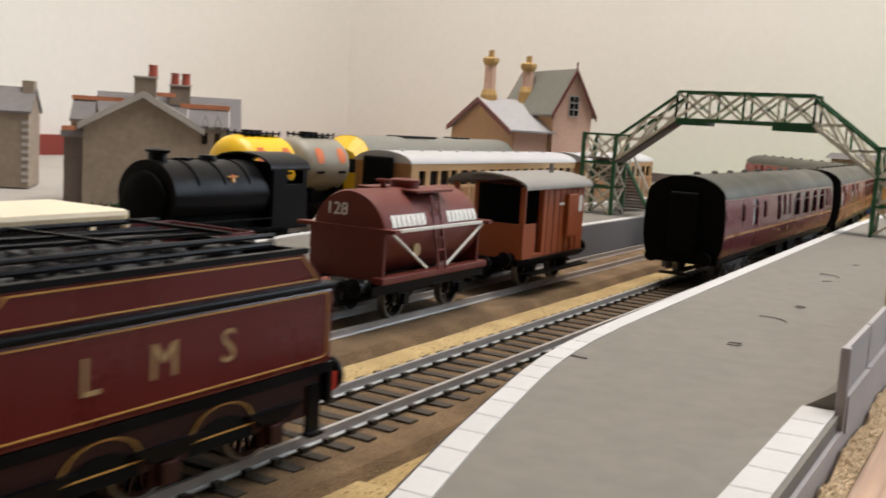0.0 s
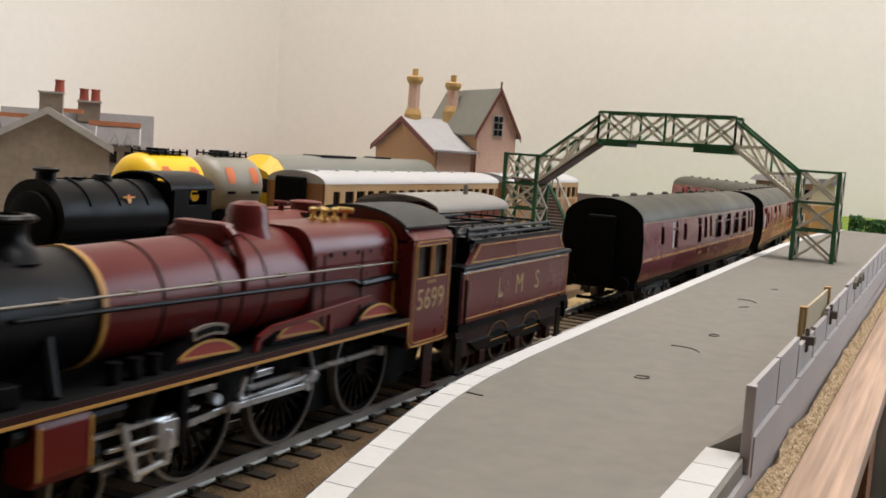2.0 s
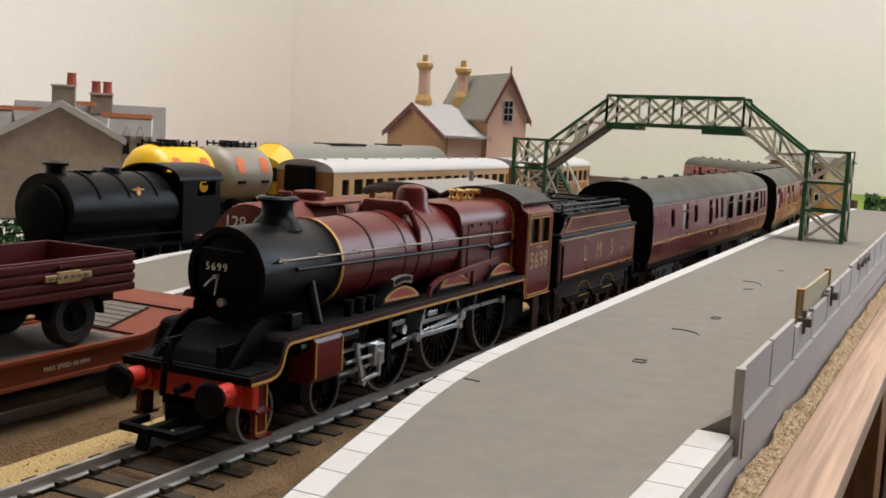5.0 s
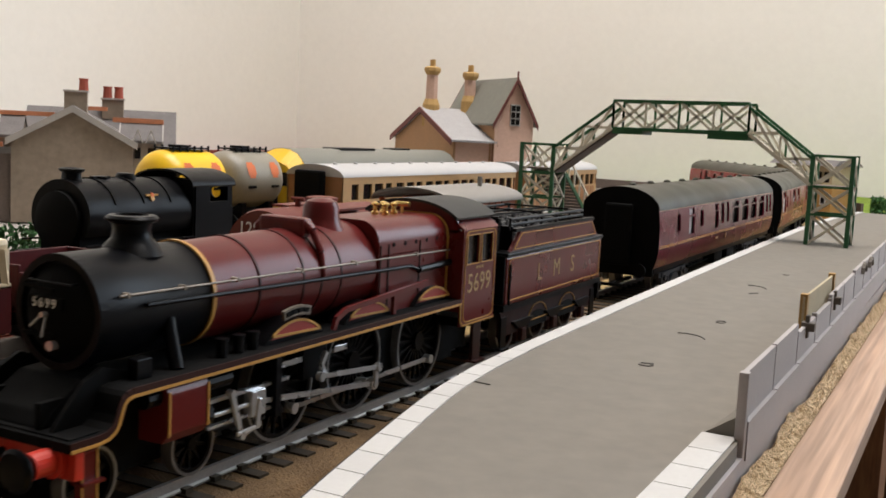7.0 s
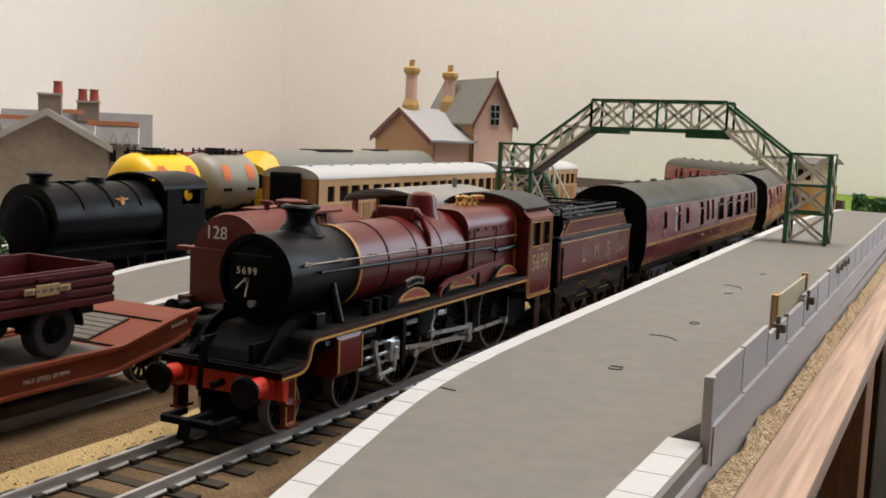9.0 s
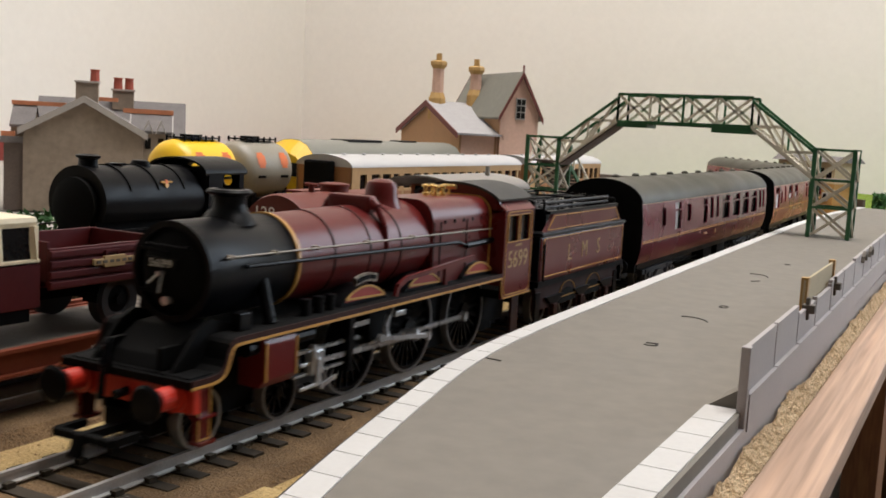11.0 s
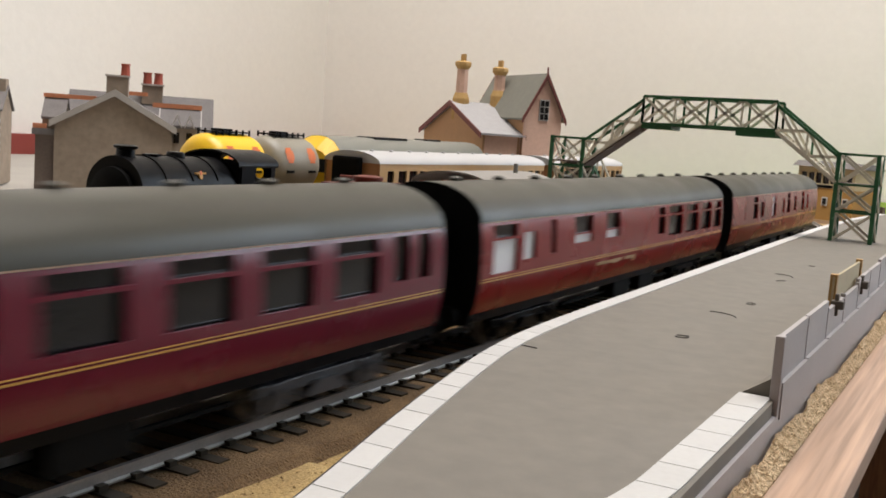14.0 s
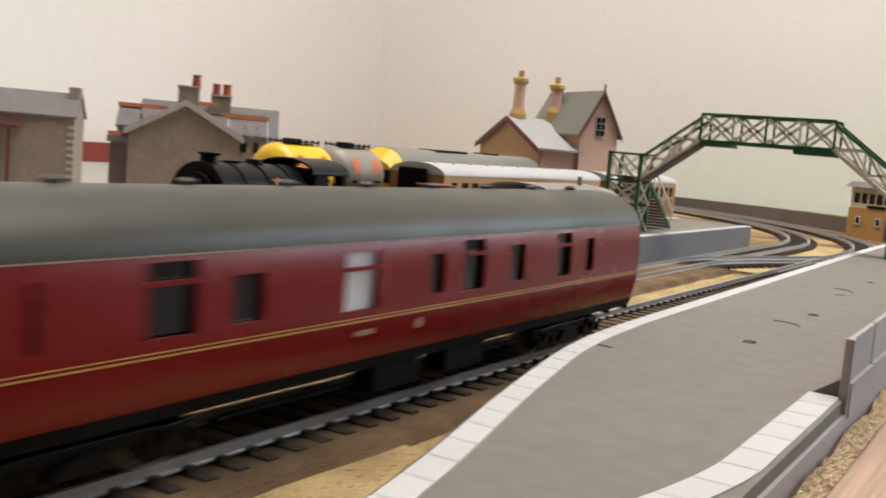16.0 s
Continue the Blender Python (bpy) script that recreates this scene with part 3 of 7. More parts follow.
def scratch(bm, pts, w=0.00035):
    for a, b in zip(pts, pts[1:]):
        bar(bm, (a[0], a[1], pz(a[1]) + 0.0001), (b[0], b[1], pz(b[1]) + 0.0001), w, 0.0003)


def arc(cx, cy, rx, ry, a0, a1, n=10):
    return [(cx + rx * math.cos(radians(a0 + (a1 - a0) * k / n)), cy + ry * math.sin(radians(a0 + (a1 - a0) * k / n))) for k in range(n + 1)]


def marks(bm):
    scratch(bm, arc(0.0690, 0.2500, 0.0017, 0.0016, -150, 120, 10), 0.0003)
    scratch(bm, [(0.0674, 0.2512), (0.0704, 0.2520)], 0.0003)
    scratch(bm, arc(0.0670, 0.2890, 0.0068, 0.0075, 20, 110, 10), 0.0003)
    scratch(bm, arc(0.0712, 0.3220, 0.0014, 0.0020, 0, 330, 8), 0.0003)
    scratch(bm, arc(0.0640, 0.4010, 0.0060, 0.0090, 20, 110, 8), 0.0003)
    scratch(bm, [(0.0665, 0.388), (0.0690, 0.3915)], 0.0003)
    scratch(bm, [(0.0678, 0.452), (0.0700, 0.453)], 0.0003)
    scratch(bm, [(0.0424, 0.2085), (0.0465, 0.2080)], 0.0002)


made("pencil_marks", marks, M_INK, plat, "faint pencil outlines and scuffs on the platform")

# fence along the back of the platform
fence = thing("platform_fence", "grey moulded panel fence along the platform back", "fence")


FX = 0.1021
FH = 0.0130


def fence_panel(bm, y0, y1, low=0.0):
    za, zb = pz(y0), pz(y1)
    top = FH - low
    for x0, x1, lo, hi in ((FX - 0.0007, FX + 0.0003, -0.004, top), ):
        v = [bm.verts.new(p) for p in ((x0, y0, za + lo), (x1, y0, za + lo), (x1, y1, zb + lo), (x0, y1, zb + lo), (x0, y0, za + hi), (x1, y0, za + hi), (x1, y1, zb + hi), (x0, y1, zb + hi))]
        for f in ((3, 2, 1, 0), (4, 5, 6, 7), (0, 1, 5, 4), (1, 2, 6, 5), (2, 3, 7, 6), (3, 0, 4, 7)):
            bm.faces.new([v[i] for i in f])


PANEL = 0.0302
fy = 0.2003
k = 0
while fy < 0.72:
    made("panel", partial(fence_panel, y0=fy + 0.0006, y1=fy + PANEL - 0.0006, low=0.0026 if k in (2, 3) else 0.0008 if k in (4, 5) else 0.0), M_FENCE, fence)
    boxes("post", [(FX - 0.0008, FX + 0.00045, fy + PANEL - 0.0007, fy + PANEL + 0.0007, pz(fy) - 0.004, pz(fy) + FH - 0.0015)], M_FENCE, fence)
    boxes("rail", [(FX - 0.0009, FX + 0.0012, fy, fy + PANEL, pz(fy) - 0.004, pz(fy) + 0.0035)], M_FENCE, fence)
    fy += PANEL
    k += 1
boxes("end_post", [(FX - 0.0010, FX + 0.0009, 0.1985, 0.2008, pz(0.2) - 0.0035, pz(0.2) + FH + 0.0001)], M_FENCE, fence, bevel=0.0003)


def wedge(bm):
    z = pz(0.2)
    a, b, c, d, e = [bm.verts.new(p) for p in ((0.0946, 0.2004, z - 0.0003), (0.1012, 0.2004, z - 0.0003), (0.1012, 0.2004, z + 0.0042), (0.1012, 0.2750, z + 0.0006), (0.0985, 0.2600, z + 0.0004))]
    for f in ((a, b, c), (b, d, c), (a, c, d, e), (a, e, d, b)):
        bm.faces.new(f)


tagged(made("platform_corner_slope", wedge, M_PLAT), "sloping grey fillet at the fence foot", "fillet", kind="structure")

sign = thing("platform_sign", "ochre running-in sign board on two posts at the fence", "sign")
SZ = pz(0.3)
boxes("board", [(0.1000, 0.1007, 0.2800, 0.3370, SZ + 0.0098, SZ + 0.0166)], M_BOXTOP, sign, bevel=0.0002)
for yy in (0.2815, 0.3350):
    boxes("post", [(0.0994, 0.1012, yy - 0.0014, yy + 0.0014, pz(yy) + 0.00005, SZ + 0.0172)], M_SIGN, sign)
    made("bracket", lambda bm: [box(bm, 0.1012, 0.1044, yy - 0.0090, yy - 0.0060, SZ + 0.0090, SZ + 0.0112), box(bm, 0.1020, 0.1030, yy - 0.0085, yy - 0.0065, SZ + 0.0072, SZ + 0.0130)], M_DECK, sign, bevel=0.0003)
made("fence_bracket", lambda bm: [bar(bm, (0.1030, 0.4060 + 0.024 * q + 0.0055 * math.cos(radians(a)), pz(0.41) + 0.0098 + 0.0032 * math.sin(radians(a))), (0.1030, 0.4060 + 0.024 * q + 0.0055 * math.cos(radians(a + 30)), pz(0.41) + 0.0098 + 0.0032 * math.sin(radians(a + 30))), 0.0012, 0.0009) for q in (0, 1) for a in (0, 30, 60, 90, 120, 150)], M_DECK, fence, "small grey arched brackets on the fence")

# ---------------------------------------------------------------- island platform
plat2 = thing("island_platform", "grey island platform with a white edge and ramped end", "platform", kind="structure")
P2Z = 0.0130


def island(bm):
    pts = [(-0.0755, 0.815), (-0.0755, 0.30), (-0.0735, 0.268), (-0.0690, 0.238), (-0.095, 0.225), (-0.1210, 0.265), (-0.1320, 0.305), (-0.1375, 0.345), (-0.1385, 0.40), (-0.1385, 0.815)]
    prism(bm, pts, "z", -0.0058, P2Z)


made("platform_surface", island, M_PLATSIDE, plat2)
made("platform_top", lambda bm: prism(bm, [(-0.0800, 0.814), (-0.0800, 0.30), (-0.0780, 0.266), (-0.0735, 0.241), (-0.0945, 0.231), (-0.1170, 0.268), (-0.1275, 0.307), (-0.1330, 0.345), (-0.1340, 0.40), (-0.1340, 0.814)], "z", P2Z, P2Z + 0.0003), M_PLAT, plat2)
I_OUT = [(-0.0690, 0.238), (-0.0735, 0.268), (-0.0755, 0.30), (-0.0755, 0.40), (-0.0755, 0.50), (-0.0755, 0.60), (-0.0755, 0.815)]
I_IN = [(-0.0735, 0.241), (-0.0780, 0.266), (-0.0800, 0.30), (-0.0800, 0.40), (-0.0800, 0.50), (-0.0800, 0.60), (-0.0800, 0.814)]
J_OUT = [(-0.095, 0.225), (-0.1210, 0.265), (-0.1320, 0.305), (-0.1375, 0.345), (-0.1385, 0.40), (-0.1385, 0.50), (-0.1385, 0.815)]
J_IN = [(-0.0945, 0.231), (-0.1170, 0.268), (-0.1275, 0.307), (-0.1330, 0.345), (-0.1340, 0.40), (-0.1340, 0.50), (-0.1340, 0.814)]
for o, i in ((I_OUT, I_IN), (J_OUT, J_IN)):
    for k in range(len(o) - 1):
        made("edge_slab", lambda bm: prism(bm, [o[k], o[k + 1], i[k + 1], i[k]], "z", P2Z, P2Z + 0.0007), M_WHITE, plat2)

# ---------------------------------------------------------------- yard and far scenery
tagged(boxes("yard", [(XW + 0.003, -0.245, 0.1, 1.0, GZ + 0.0005, GZ + 0.0022)], M_YARD), "pale grey card yard at the back", "ground", kind="structure")
tagged(boxes("yard", [(-0.2045, -0.1835, 0.0, 0.28, GZ + 0.0006, GZ + 0.002)], M_YARD), "pale grey card strip beside the hedge", "ground", kind="structure")


def verge(bm):
    n = 60
    prev = None
    for k in range(n + 1):
        x = -0.55 + (0.10 + 0.55) * k / n
        y0 = float(np.interp(x, (-0.6, -0.17, -0.06, 0.03, 0.066, 0.11), (1.42, 1.35, 1.27, 1.21, 1.06, 0.96))) + 0.012 * noise.noise((x * 30, 0, 0))
        cur = [bm.verts.new((x, y0 + (YW - 0.004 - y0) * q, GZ + 0.0008 + 0.012 * q + 0.002 * noise.noise((x * 40, q * 4, 2)))) for q in (0, 0.25, 0.5, 0.75, 1)]
        if prev:
            for i in range(4):
                bm.faces.new((prev[i], prev[i + 1], cur[i + 1], cur[i]))
        prev = cur


tagged(made("grass_verge", verge, M_GRASS, smooth=True), "bright green grass mat verge below the wall", "grass", kind="structure")


# ---------------------------------------------------------------- the express engine (local: front at y=0, rails at z=0)
BZ, BR = 0.0336, 0.0099      # boiler axis and radius
FPZ = 0.0226                 # running plate


def outline_strip(bm, x, pts, w, t=0.00025):
    """A thin painted line along a chain of (y, z) points on the face x."""
    for a, b in zip(pts, pts[1:]):
        bar(bm, (x, a[0], a[1]), (x, b[0], b[1]), t, w)


def rounded(y0, y1, z0, z1, r, n=4):
    pts = []
    for cy, cz, a in ((y1 - r, z1 - r, 0), (y0 + r, z1 - r, 90), (y0 + r, z0 + r, 180), (y1 - r, z0 + r, 270)):
        for k in range(n + 1):
            q = radians(a + 90 * k / n)
            pts.append((cy + r * math.cos(q), cz + r * math.sin(q)))
    return pts + pts[:1]


loco = thing("steam_locomotive", "maroon and black model express steam locomotive with gold lining", "locomotive")
DRV = (0.0650, 0.0944, 0.1267)
DR, BGR = 0.0119, 0.0061
BOG = (0.0117, 0.0375)


def build_loco():
    L = loco
    # running plate with its curved front drop
    crv = [(0.0010, 0.0163), (0.0070, 0.0163), (0.0090, 0.0166), (0.0104, 0.0174), (0.0112, 0.0186), (0.0118, 0.0204), (0.0123, 0.0216), (0.0131, 0.0223), (0.0143, FPZ), (0.1366, FPZ)]
    bm = bmesh.new()
    for (ya, za), (yb, zb) in zip(crv, crv[1:]):
        v = [bm.verts.new(p) for p in ((-0.0163, ya, za), (0.0163, ya, za), (0.0163, yb, zb), (-0.0163, yb, zb), (-0.0163, ya, za - 0.0016), (0.0163, ya, za - 0.0016), (0.0163, yb, zb - 0.0016), (-0.0163, yb, zb - 0.0016))]
        for f in ((0, 1, 2, 3), (7, 6, 5, 4), (1, 5, 6, 2), (0, 3, 7, 4), (0, 4, 5, 1), (3, 2, 6, 7)):
            bm.faces.new([v[i] for i in f])
    bmesh.ops.remove_doubles(bm, verts=list(bm.verts), dist=0.00001)
    part("running_plate", bm, M_MATT, L, "black running plate with a curved front")
    for sx in (-1, 1):
        made("valance", lambda bm: outline_strip(bm, sx * 0.01632, [(a, b - 0.0008) for a, b in crv], 0.0018), M_MAROONDK, L, "dark maroon valance edge")
        made("lining", lambda bm: outline_strip(bm, sx * 0.01645, [(a, b - 0.0013) for a, b in crv], 0.00055), M_GOLD, L, "thin gold line along the running plate")
        # frames and steps
        boxes("frame", [(sx * 0.0068 - 0.0006, sx * 0.0068 + 0.0006, 0.003, 0.150, 0.0075, FPZ - 0.0017)], M_MATT, L)
        boxes("front_step", [(sx * 0.0147 - 0.0006, sx * 0.0147 + 0.0006, 0.0040, 0.0078, 0.0036, 0.0148), (sx * 0.0147 - 0.0012, sx * 0.0147 + 0.0018, 0.0036, 0.0082, 0.0036, 0.0042), (sx * 0.0147 - 0.0012, sx * 0.0147 + 0.0018, 0.0036, 0.0082, 0.0086, 0.0091)], M_MAROON, L)
        made("lining", lambda bm: outline_strip(bm, sx * 0.0154, [(0.0043, 0.0148), (0.0043, 0.0044), (0.0075, 0.0044), (0.0075, 0.0148)], 0.0003), M_GOLD, L)
        boxes("cab_step", [(sx * 0.0145 - 0.0005, sx * 0.0145 + 0.0005, 0.1480, 0.1530, 0.003, 0.0150), (sx * 0.0145 - 0.001, sx * 0.0145 + 0.002, 0.1475, 0.1535, 0.003, 0.0036)], M_MAROONDK, L)
    boxes("buffer_beam", [(-0.0160, 0.0160, 0.0, 0.0020, 0.0098, 0.0161)], M_RED, L, "bright red buffer beam", bevel=0.0003)
    for sx in (-1, 1):
        b = made("buffer", lambda bm: lathe(bm, [(0.0030, 0.0), (0.0030, -0.0010), (0.0022, -0.0012), (0.0022, -0.0052)], (sx * 0.0115, 0.0, 0.0128), 20, "y"), M_RED, L, "red buffer stock")
        made("buffer_head", lambda bm: lathe(bm, [(0.0012, -0.005), (0.0013, -0.0068), (0.0034, -0.0070), (0.0036, -0.0076), (0.0030, -0.0082), (0.0012, -0.0084)], (sx * 0.0115, 0.0, 0.0128), 20, "y"), M_BLACK, b, smooth=True)
    boxes("front_platform", [(-0.0150, 0.0150, 0.002, 0.0105, 0.0161, 0.0166)], M_MATT, L)
    made("inside_cylinder_cover", lambda bm: prism(bm, [(0.0030, 0.0166), (0.0048, 0.0190), (0.0118, 0.0232), (0.0200, 0.0236), (0.0200, 0.0166)], "x", -0.0075, 0.0075), M_MATT, L, bevel=0.0004)
    for sx in (-1, 1):
        made("front_frame_plate", lambda bm: prism(bm, [(0.0030, 0.0166), (0.0036, 0.0176), (0.0095, 0.0236), (0.0135, 0.0254), (0.0185, 0.0240), (0.0240, 0.0228), (0.0240, 0.0166)], "x", sx * 0.0098 - 0.0005, sx * 0.0098 + 0.0005), M_MATT, L)
    # coupling gear at the front
    def hook(bm):
        bar(bm, (0, 0.002, 0.0055), (0, -0.0125, 0.0055), 0.0018, 0.0016)
        bar(bm, (-0.0070, -0.0110, 0.0055), (0.0070, -0.0110, 0.0055), 0.0016, 0.0014)
        bar(bm, (-0.0068, -0.0110, 0.0055), (-0.0068, -0.004, 0.0055), 0.0014)
        bar(bm, (0.0068, -0.0110, 0.0055), (0.0068, -0.004, 0.0055), 0.0014)
        bar(bm, (0, -0.0118, 0.006), (0, -0.0130, 0.0022), 0.0022, 0.0014)
    made("coupling", hook, M_MATT, L, "black tension lock coupling")
    def pipes(bm):
        pts = [(-0.004, -0.0006, 0.0150), (-0.004, -0.0022, 0.0205), (-0.004, -0.0010, 0.0215), (-0.0035, -0.0030, 0.0170), (-0.0035, -0.0036, 0.0105)]
        for a, b in zip(pts, pts[1:]):
            rod(bm, a, b, 0.0007, 8)
        rod(bm, (0.0, -0.0002, 0.0120), (0.0, -0.0035, 0.0118), 0.0009, 8)
    made("vacuum_pipe", pipes, M_BLACK, L)
    # smokebox, boiler, firebox
    made("smokebox", lambda bm: lathe(bm, [(BR - 0.0006, 0.0140), (BR + 0.0002, 0.0145), (BR + 0.0002, 0.0415), (BR, 0.0418)], (0, 0, BZ), 48, "y"), M_BLACK, L, "satin black smokebox", smooth=True)
    made("smokebox_door", lambda bm: lathe(bm, [(0.0003, 0.0115), (0.0030, 0.0117), (0.0060, 0.0125), (0.0080, 0.0138), (0.0087, 0.0145)], (0, 0, BZ), 40, "y"), M_MATT, L, smooth=True)
    def door_bits(bm):
        rod(bm, (-0.0014, 0.0112, BZ - 0.0002), (-0.0034, 0.0104, BZ - 0.0024), 0.00022, 6)
        rod(bm, (-0.0006, 0.0112, BZ - 0.0006), (-0.0005, 0.0102, BZ - 0.0040), 0.00022, 6)
        rod(bm, (-0.0008, 0.0118, BZ - 0.0002), (-0.0008, 0.0103, BZ - 0.0002), 0.0005, 8)
    made("door_lever", door_bits, M_STEEL, L, "small steel door levers")
    made("door_rail", lambda bm: [rod(bm, (-0.0052, 0.0116, BZ + 0.0053), (0.0052, 0.0116, BZ + 0.0053), 0.00018, 6)] + [rod(bm, (x, 0.0116, BZ + 0.0053), (x, 0.0128, BZ + 0.0053), 0.0003, 6) for x in (-0.005, 0.005)], M_BLACK, L)
    for z in (0.0042, -0.0042):
        made("door_hinge", lambda bm: bar(bm, (-0.0076, 0.0130, BZ + z), (0.0005, 0.0121, BZ + z * 0.9), 0.0010, 0.0007), M_MATT, L)
    made("smokebox_ring", lambda bm: ring(bm, 0.0131, 0.0150, BR - 0.0011, BR + 0.0002, (0, BZ), 48), M_BLACK, L, "raised ring round the smokebox front")
    boxes("number_plate", [(-0.0048, 0.0030, 0.0112, 0.0122, BZ + 0.0006, BZ + 0.0028)], M_MATT, L)
    words("number", "5699", 0.0023, M_TEXT, L, end_pose(-0.0009, 0.0111, BZ + 0.0017), 1.3)
    made("shed_plate", lambda bm: lathe(bm, [(0.0009, 0.0112), (0.0009, 0.0126)], (0.0002, 0, BZ - 0.0056), 16, "y"), M_STEEL, L)
    made("boiler", lambda bm: lathe(bm, [(BR, 0.0418), (BR + 0.0006, 0.0700), (BR + 0.0012, 0.1010)], (0, 0, BZ), 48, "y"), M_MAROON, L, "maroon boiler barrel", smooth=True)
    made("boiler_band", lambda bm: ring(bm, 0.0414, 0.0424, BR - 0.001, BR + 0.0006, (0, BZ), 48), M_GOLD, L, "gold boiler band")
    for yb, rr in ((0.0561, 0.00036), (0.0711, 0.00062), (0.0777, 0.00074), (0.0854, 0.00088)):
        made("boiler_band", lambda bm: ring(bm, yb - 0.0003, yb + 0.0003, BR - 0.001, BR + rr + 0.00016, (0, BZ), 48), M_MAROONDK, L)
    # firebox with square shoulders
    def firebox(bm):
        def sec(w, top, r):
            p = []
            for a in range(0, 91, 15):
                p.append((w - r + r * math.cos(radians(a)), top - r + r * math.sin(radians(a))))
            return [(w, 0.0222)] + p + [(-x, z) for x, z in reversed(p)] + [(-w, 0.0222)]
        a, b = sec(0.0114, 0.0452, 0.0056), sec(0.0118, 0.0450, 0.0054)
        va, vb = [bm.verts.new((x, 0.1005, z)) for x, z in a], [bm.verts.new((x, 0.1364, z)) for x, z in b]
        for i in range(len(a)):
            j = (i + 1) % len(a)
            bm.faces.new((va[i], va[j], vb[j], vb[i]))
        bm.faces.new(va[::-1]), bm.faces.new(vb)
    made("firebox", firebox, M_MAROON, L, "maroon square-shouldered firebox", smooth=True)
    def fire_edge(bm):
        p = [(0.0119 - 0.0054 + 0.0054 * math.cos(radians(a)), 0.0451 - 0.0054 + 0.0054 * math.sin(radians(a))) for a in range(0, 91, 15)]
        p = [(0.0119, 0.0235)] + p
        for s in (1, -1):
            for q, w in zip(p, p[1:]):
                bar(bm, (s * q[0], 0.1354, q[1]), (s * w[0], 0.1354, w[1]), 0.0007, 0.0004)
        bar(bm, (-0.0065, 0.1354, 0.0451), (0.0065, 0.1354, 0.0451), 0.0007, 0.0004)
    made("firebox_lining", fire_edge, M_GOLD, L, "gold edge where firebox meets cab")
    for sx in (-1, 1):
        for yy in (0.1072, 0.1128, 0.1184, 0.1240, 0.1296):
            made("washout_plug", lambda bm: rod(bm, (sx * 0.0108, yy, 0.0392), (sx * 0.01175, yy, 0.0392), 0.00055, 8), M_MATT, L)
        made("firebox_rivets", lambda bm: [rod(bm, (sx * 0.0110, 0.1025 + 0.0012 * k, 0.0368), (sx * 0.01185, 0.1025 + 0.0012 * k, 0.0368), 0.00022, 6) for k in range(27)], M_MAROON, L)
        for yy, xb in ((0.1012, 0.01145), (0.1050, 0.01149), (0.1205, 0.01166)):
            boxes("firebox_band", [(sx * xb - 0.0002, sx * xb + 0.0002, yy - 0.00025, yy + 0.00025, 0.024, 0.0394)], M_MAROONDK, L)
    # chimney, top feed, dome, safety valves
    made("chimney", lambda bm: lathe(bm, [(0.0060, BZ + BR - 0.0018), (0.0047, BZ + BR + 0.0002), (0.0037, BZ + BR + 0.0012), (0.0034, BZ + BR + 0.0026), (0.0036, BZ + BR + 0.0040), (0.0046, BZ + BR + 0.0044), (0.0048, BZ + BR + 0.0049), (0.0043, BZ + BR + 0.0054), (0.0031, BZ + BR + 0.0055), (0.0029, BZ + BR + 0.0040)], (0, 0.0304, 0.0005), 32), M_BLACK, L, "black flared chimney", smooth=True)
    made("dome", lambda bm: [lathe(bm, [(0.0060, 0.0425), (0.0048, 0.0446), (0.0044, 0.0460), (0.0042, 0.0484), (0.0036, 0.0496), (0.0020, 0.0503), (0.0003, 0.0504)], (0, 0.0922, 0), 28)], M_MAROON, L, "maroon dome", smooth=True)
    made("top_feed", lambda bm: [box(bm, -0.0062, 0.0062, 0.0762, 0.0800, 0.0425, 0.0468)], M_MAROON, L, "maroon top feed casing across the boiler", bevel=0.0009)
    for sx in (-1, 1):
        made("feed_pipe", lambda bm: [rod(bm, (sx * 0.0052, 0.0781, 0.0458), (sx * 0.0074, 0.0781, 0.0440), 0.0012, 10), rod(bm, (sx * 0.0074, 0.0781, 0.0440), (sx * 0.0098, 0.0781, 0.0396), 0.0008, 10), rod(bm, (sx * 0.0098, 0.0781, 0.0396), (sx * 0.0108, 0.0781, 0.0335), 0.0007, 10)], M_MAROON, L, smooth=True)
    for yy in (0.1195, 0.1238):
        for sx in (-0.0016, 0.0016):
            made("safety_valve", lambda bm: lathe(bm, [(0.0010, 0.0448), (0.0010, 0.0458), (0.0006, 0.0461), (0.0006, 0.0473), (0.0011, 0.0475), (0.0011, 0.0480), (0.0003, 0.0484)], (sx, yy, 0), 12), M_BRASS, L, "brass safety valve", smooth=True)
    made("whistle", lambda bm: [rod(bm, (-0.0022, 0.1310, 0.0474), (0.0022, 0.1310, 0.0474), 0.0007, 8), rod(bm, (0, 0.1310, 0.0446), (0, 0.1310, 0.0474), 0.0004, 8)], M_BRASS, L)
    # handrails and pipes
    for sx in (-1, 1):
        def rail(bm):
            a, b = Vector((sx * 0.0103, 0.0172, BZ + 0.0034)), Vector((sx * 0.0125, 0.1360, BZ + 0.0022))
            rod(bm, a, b, 0.00024, 8)
            for yy in (0.0190, 0.0330, 0.0480, 0.0690, 0.0900, 0.1180):
                p = a.lerp(b, (yy - a.y) / (b.y - a.y))
                rod(bm, p - Vector((sx * 0.0018, 0, 0)), p + Vector((sx * 0.0003, 0, 0)), 0.0005, 8)
        made("handrail", rail, M_RAILSIDE, L, "thin steel handrail")
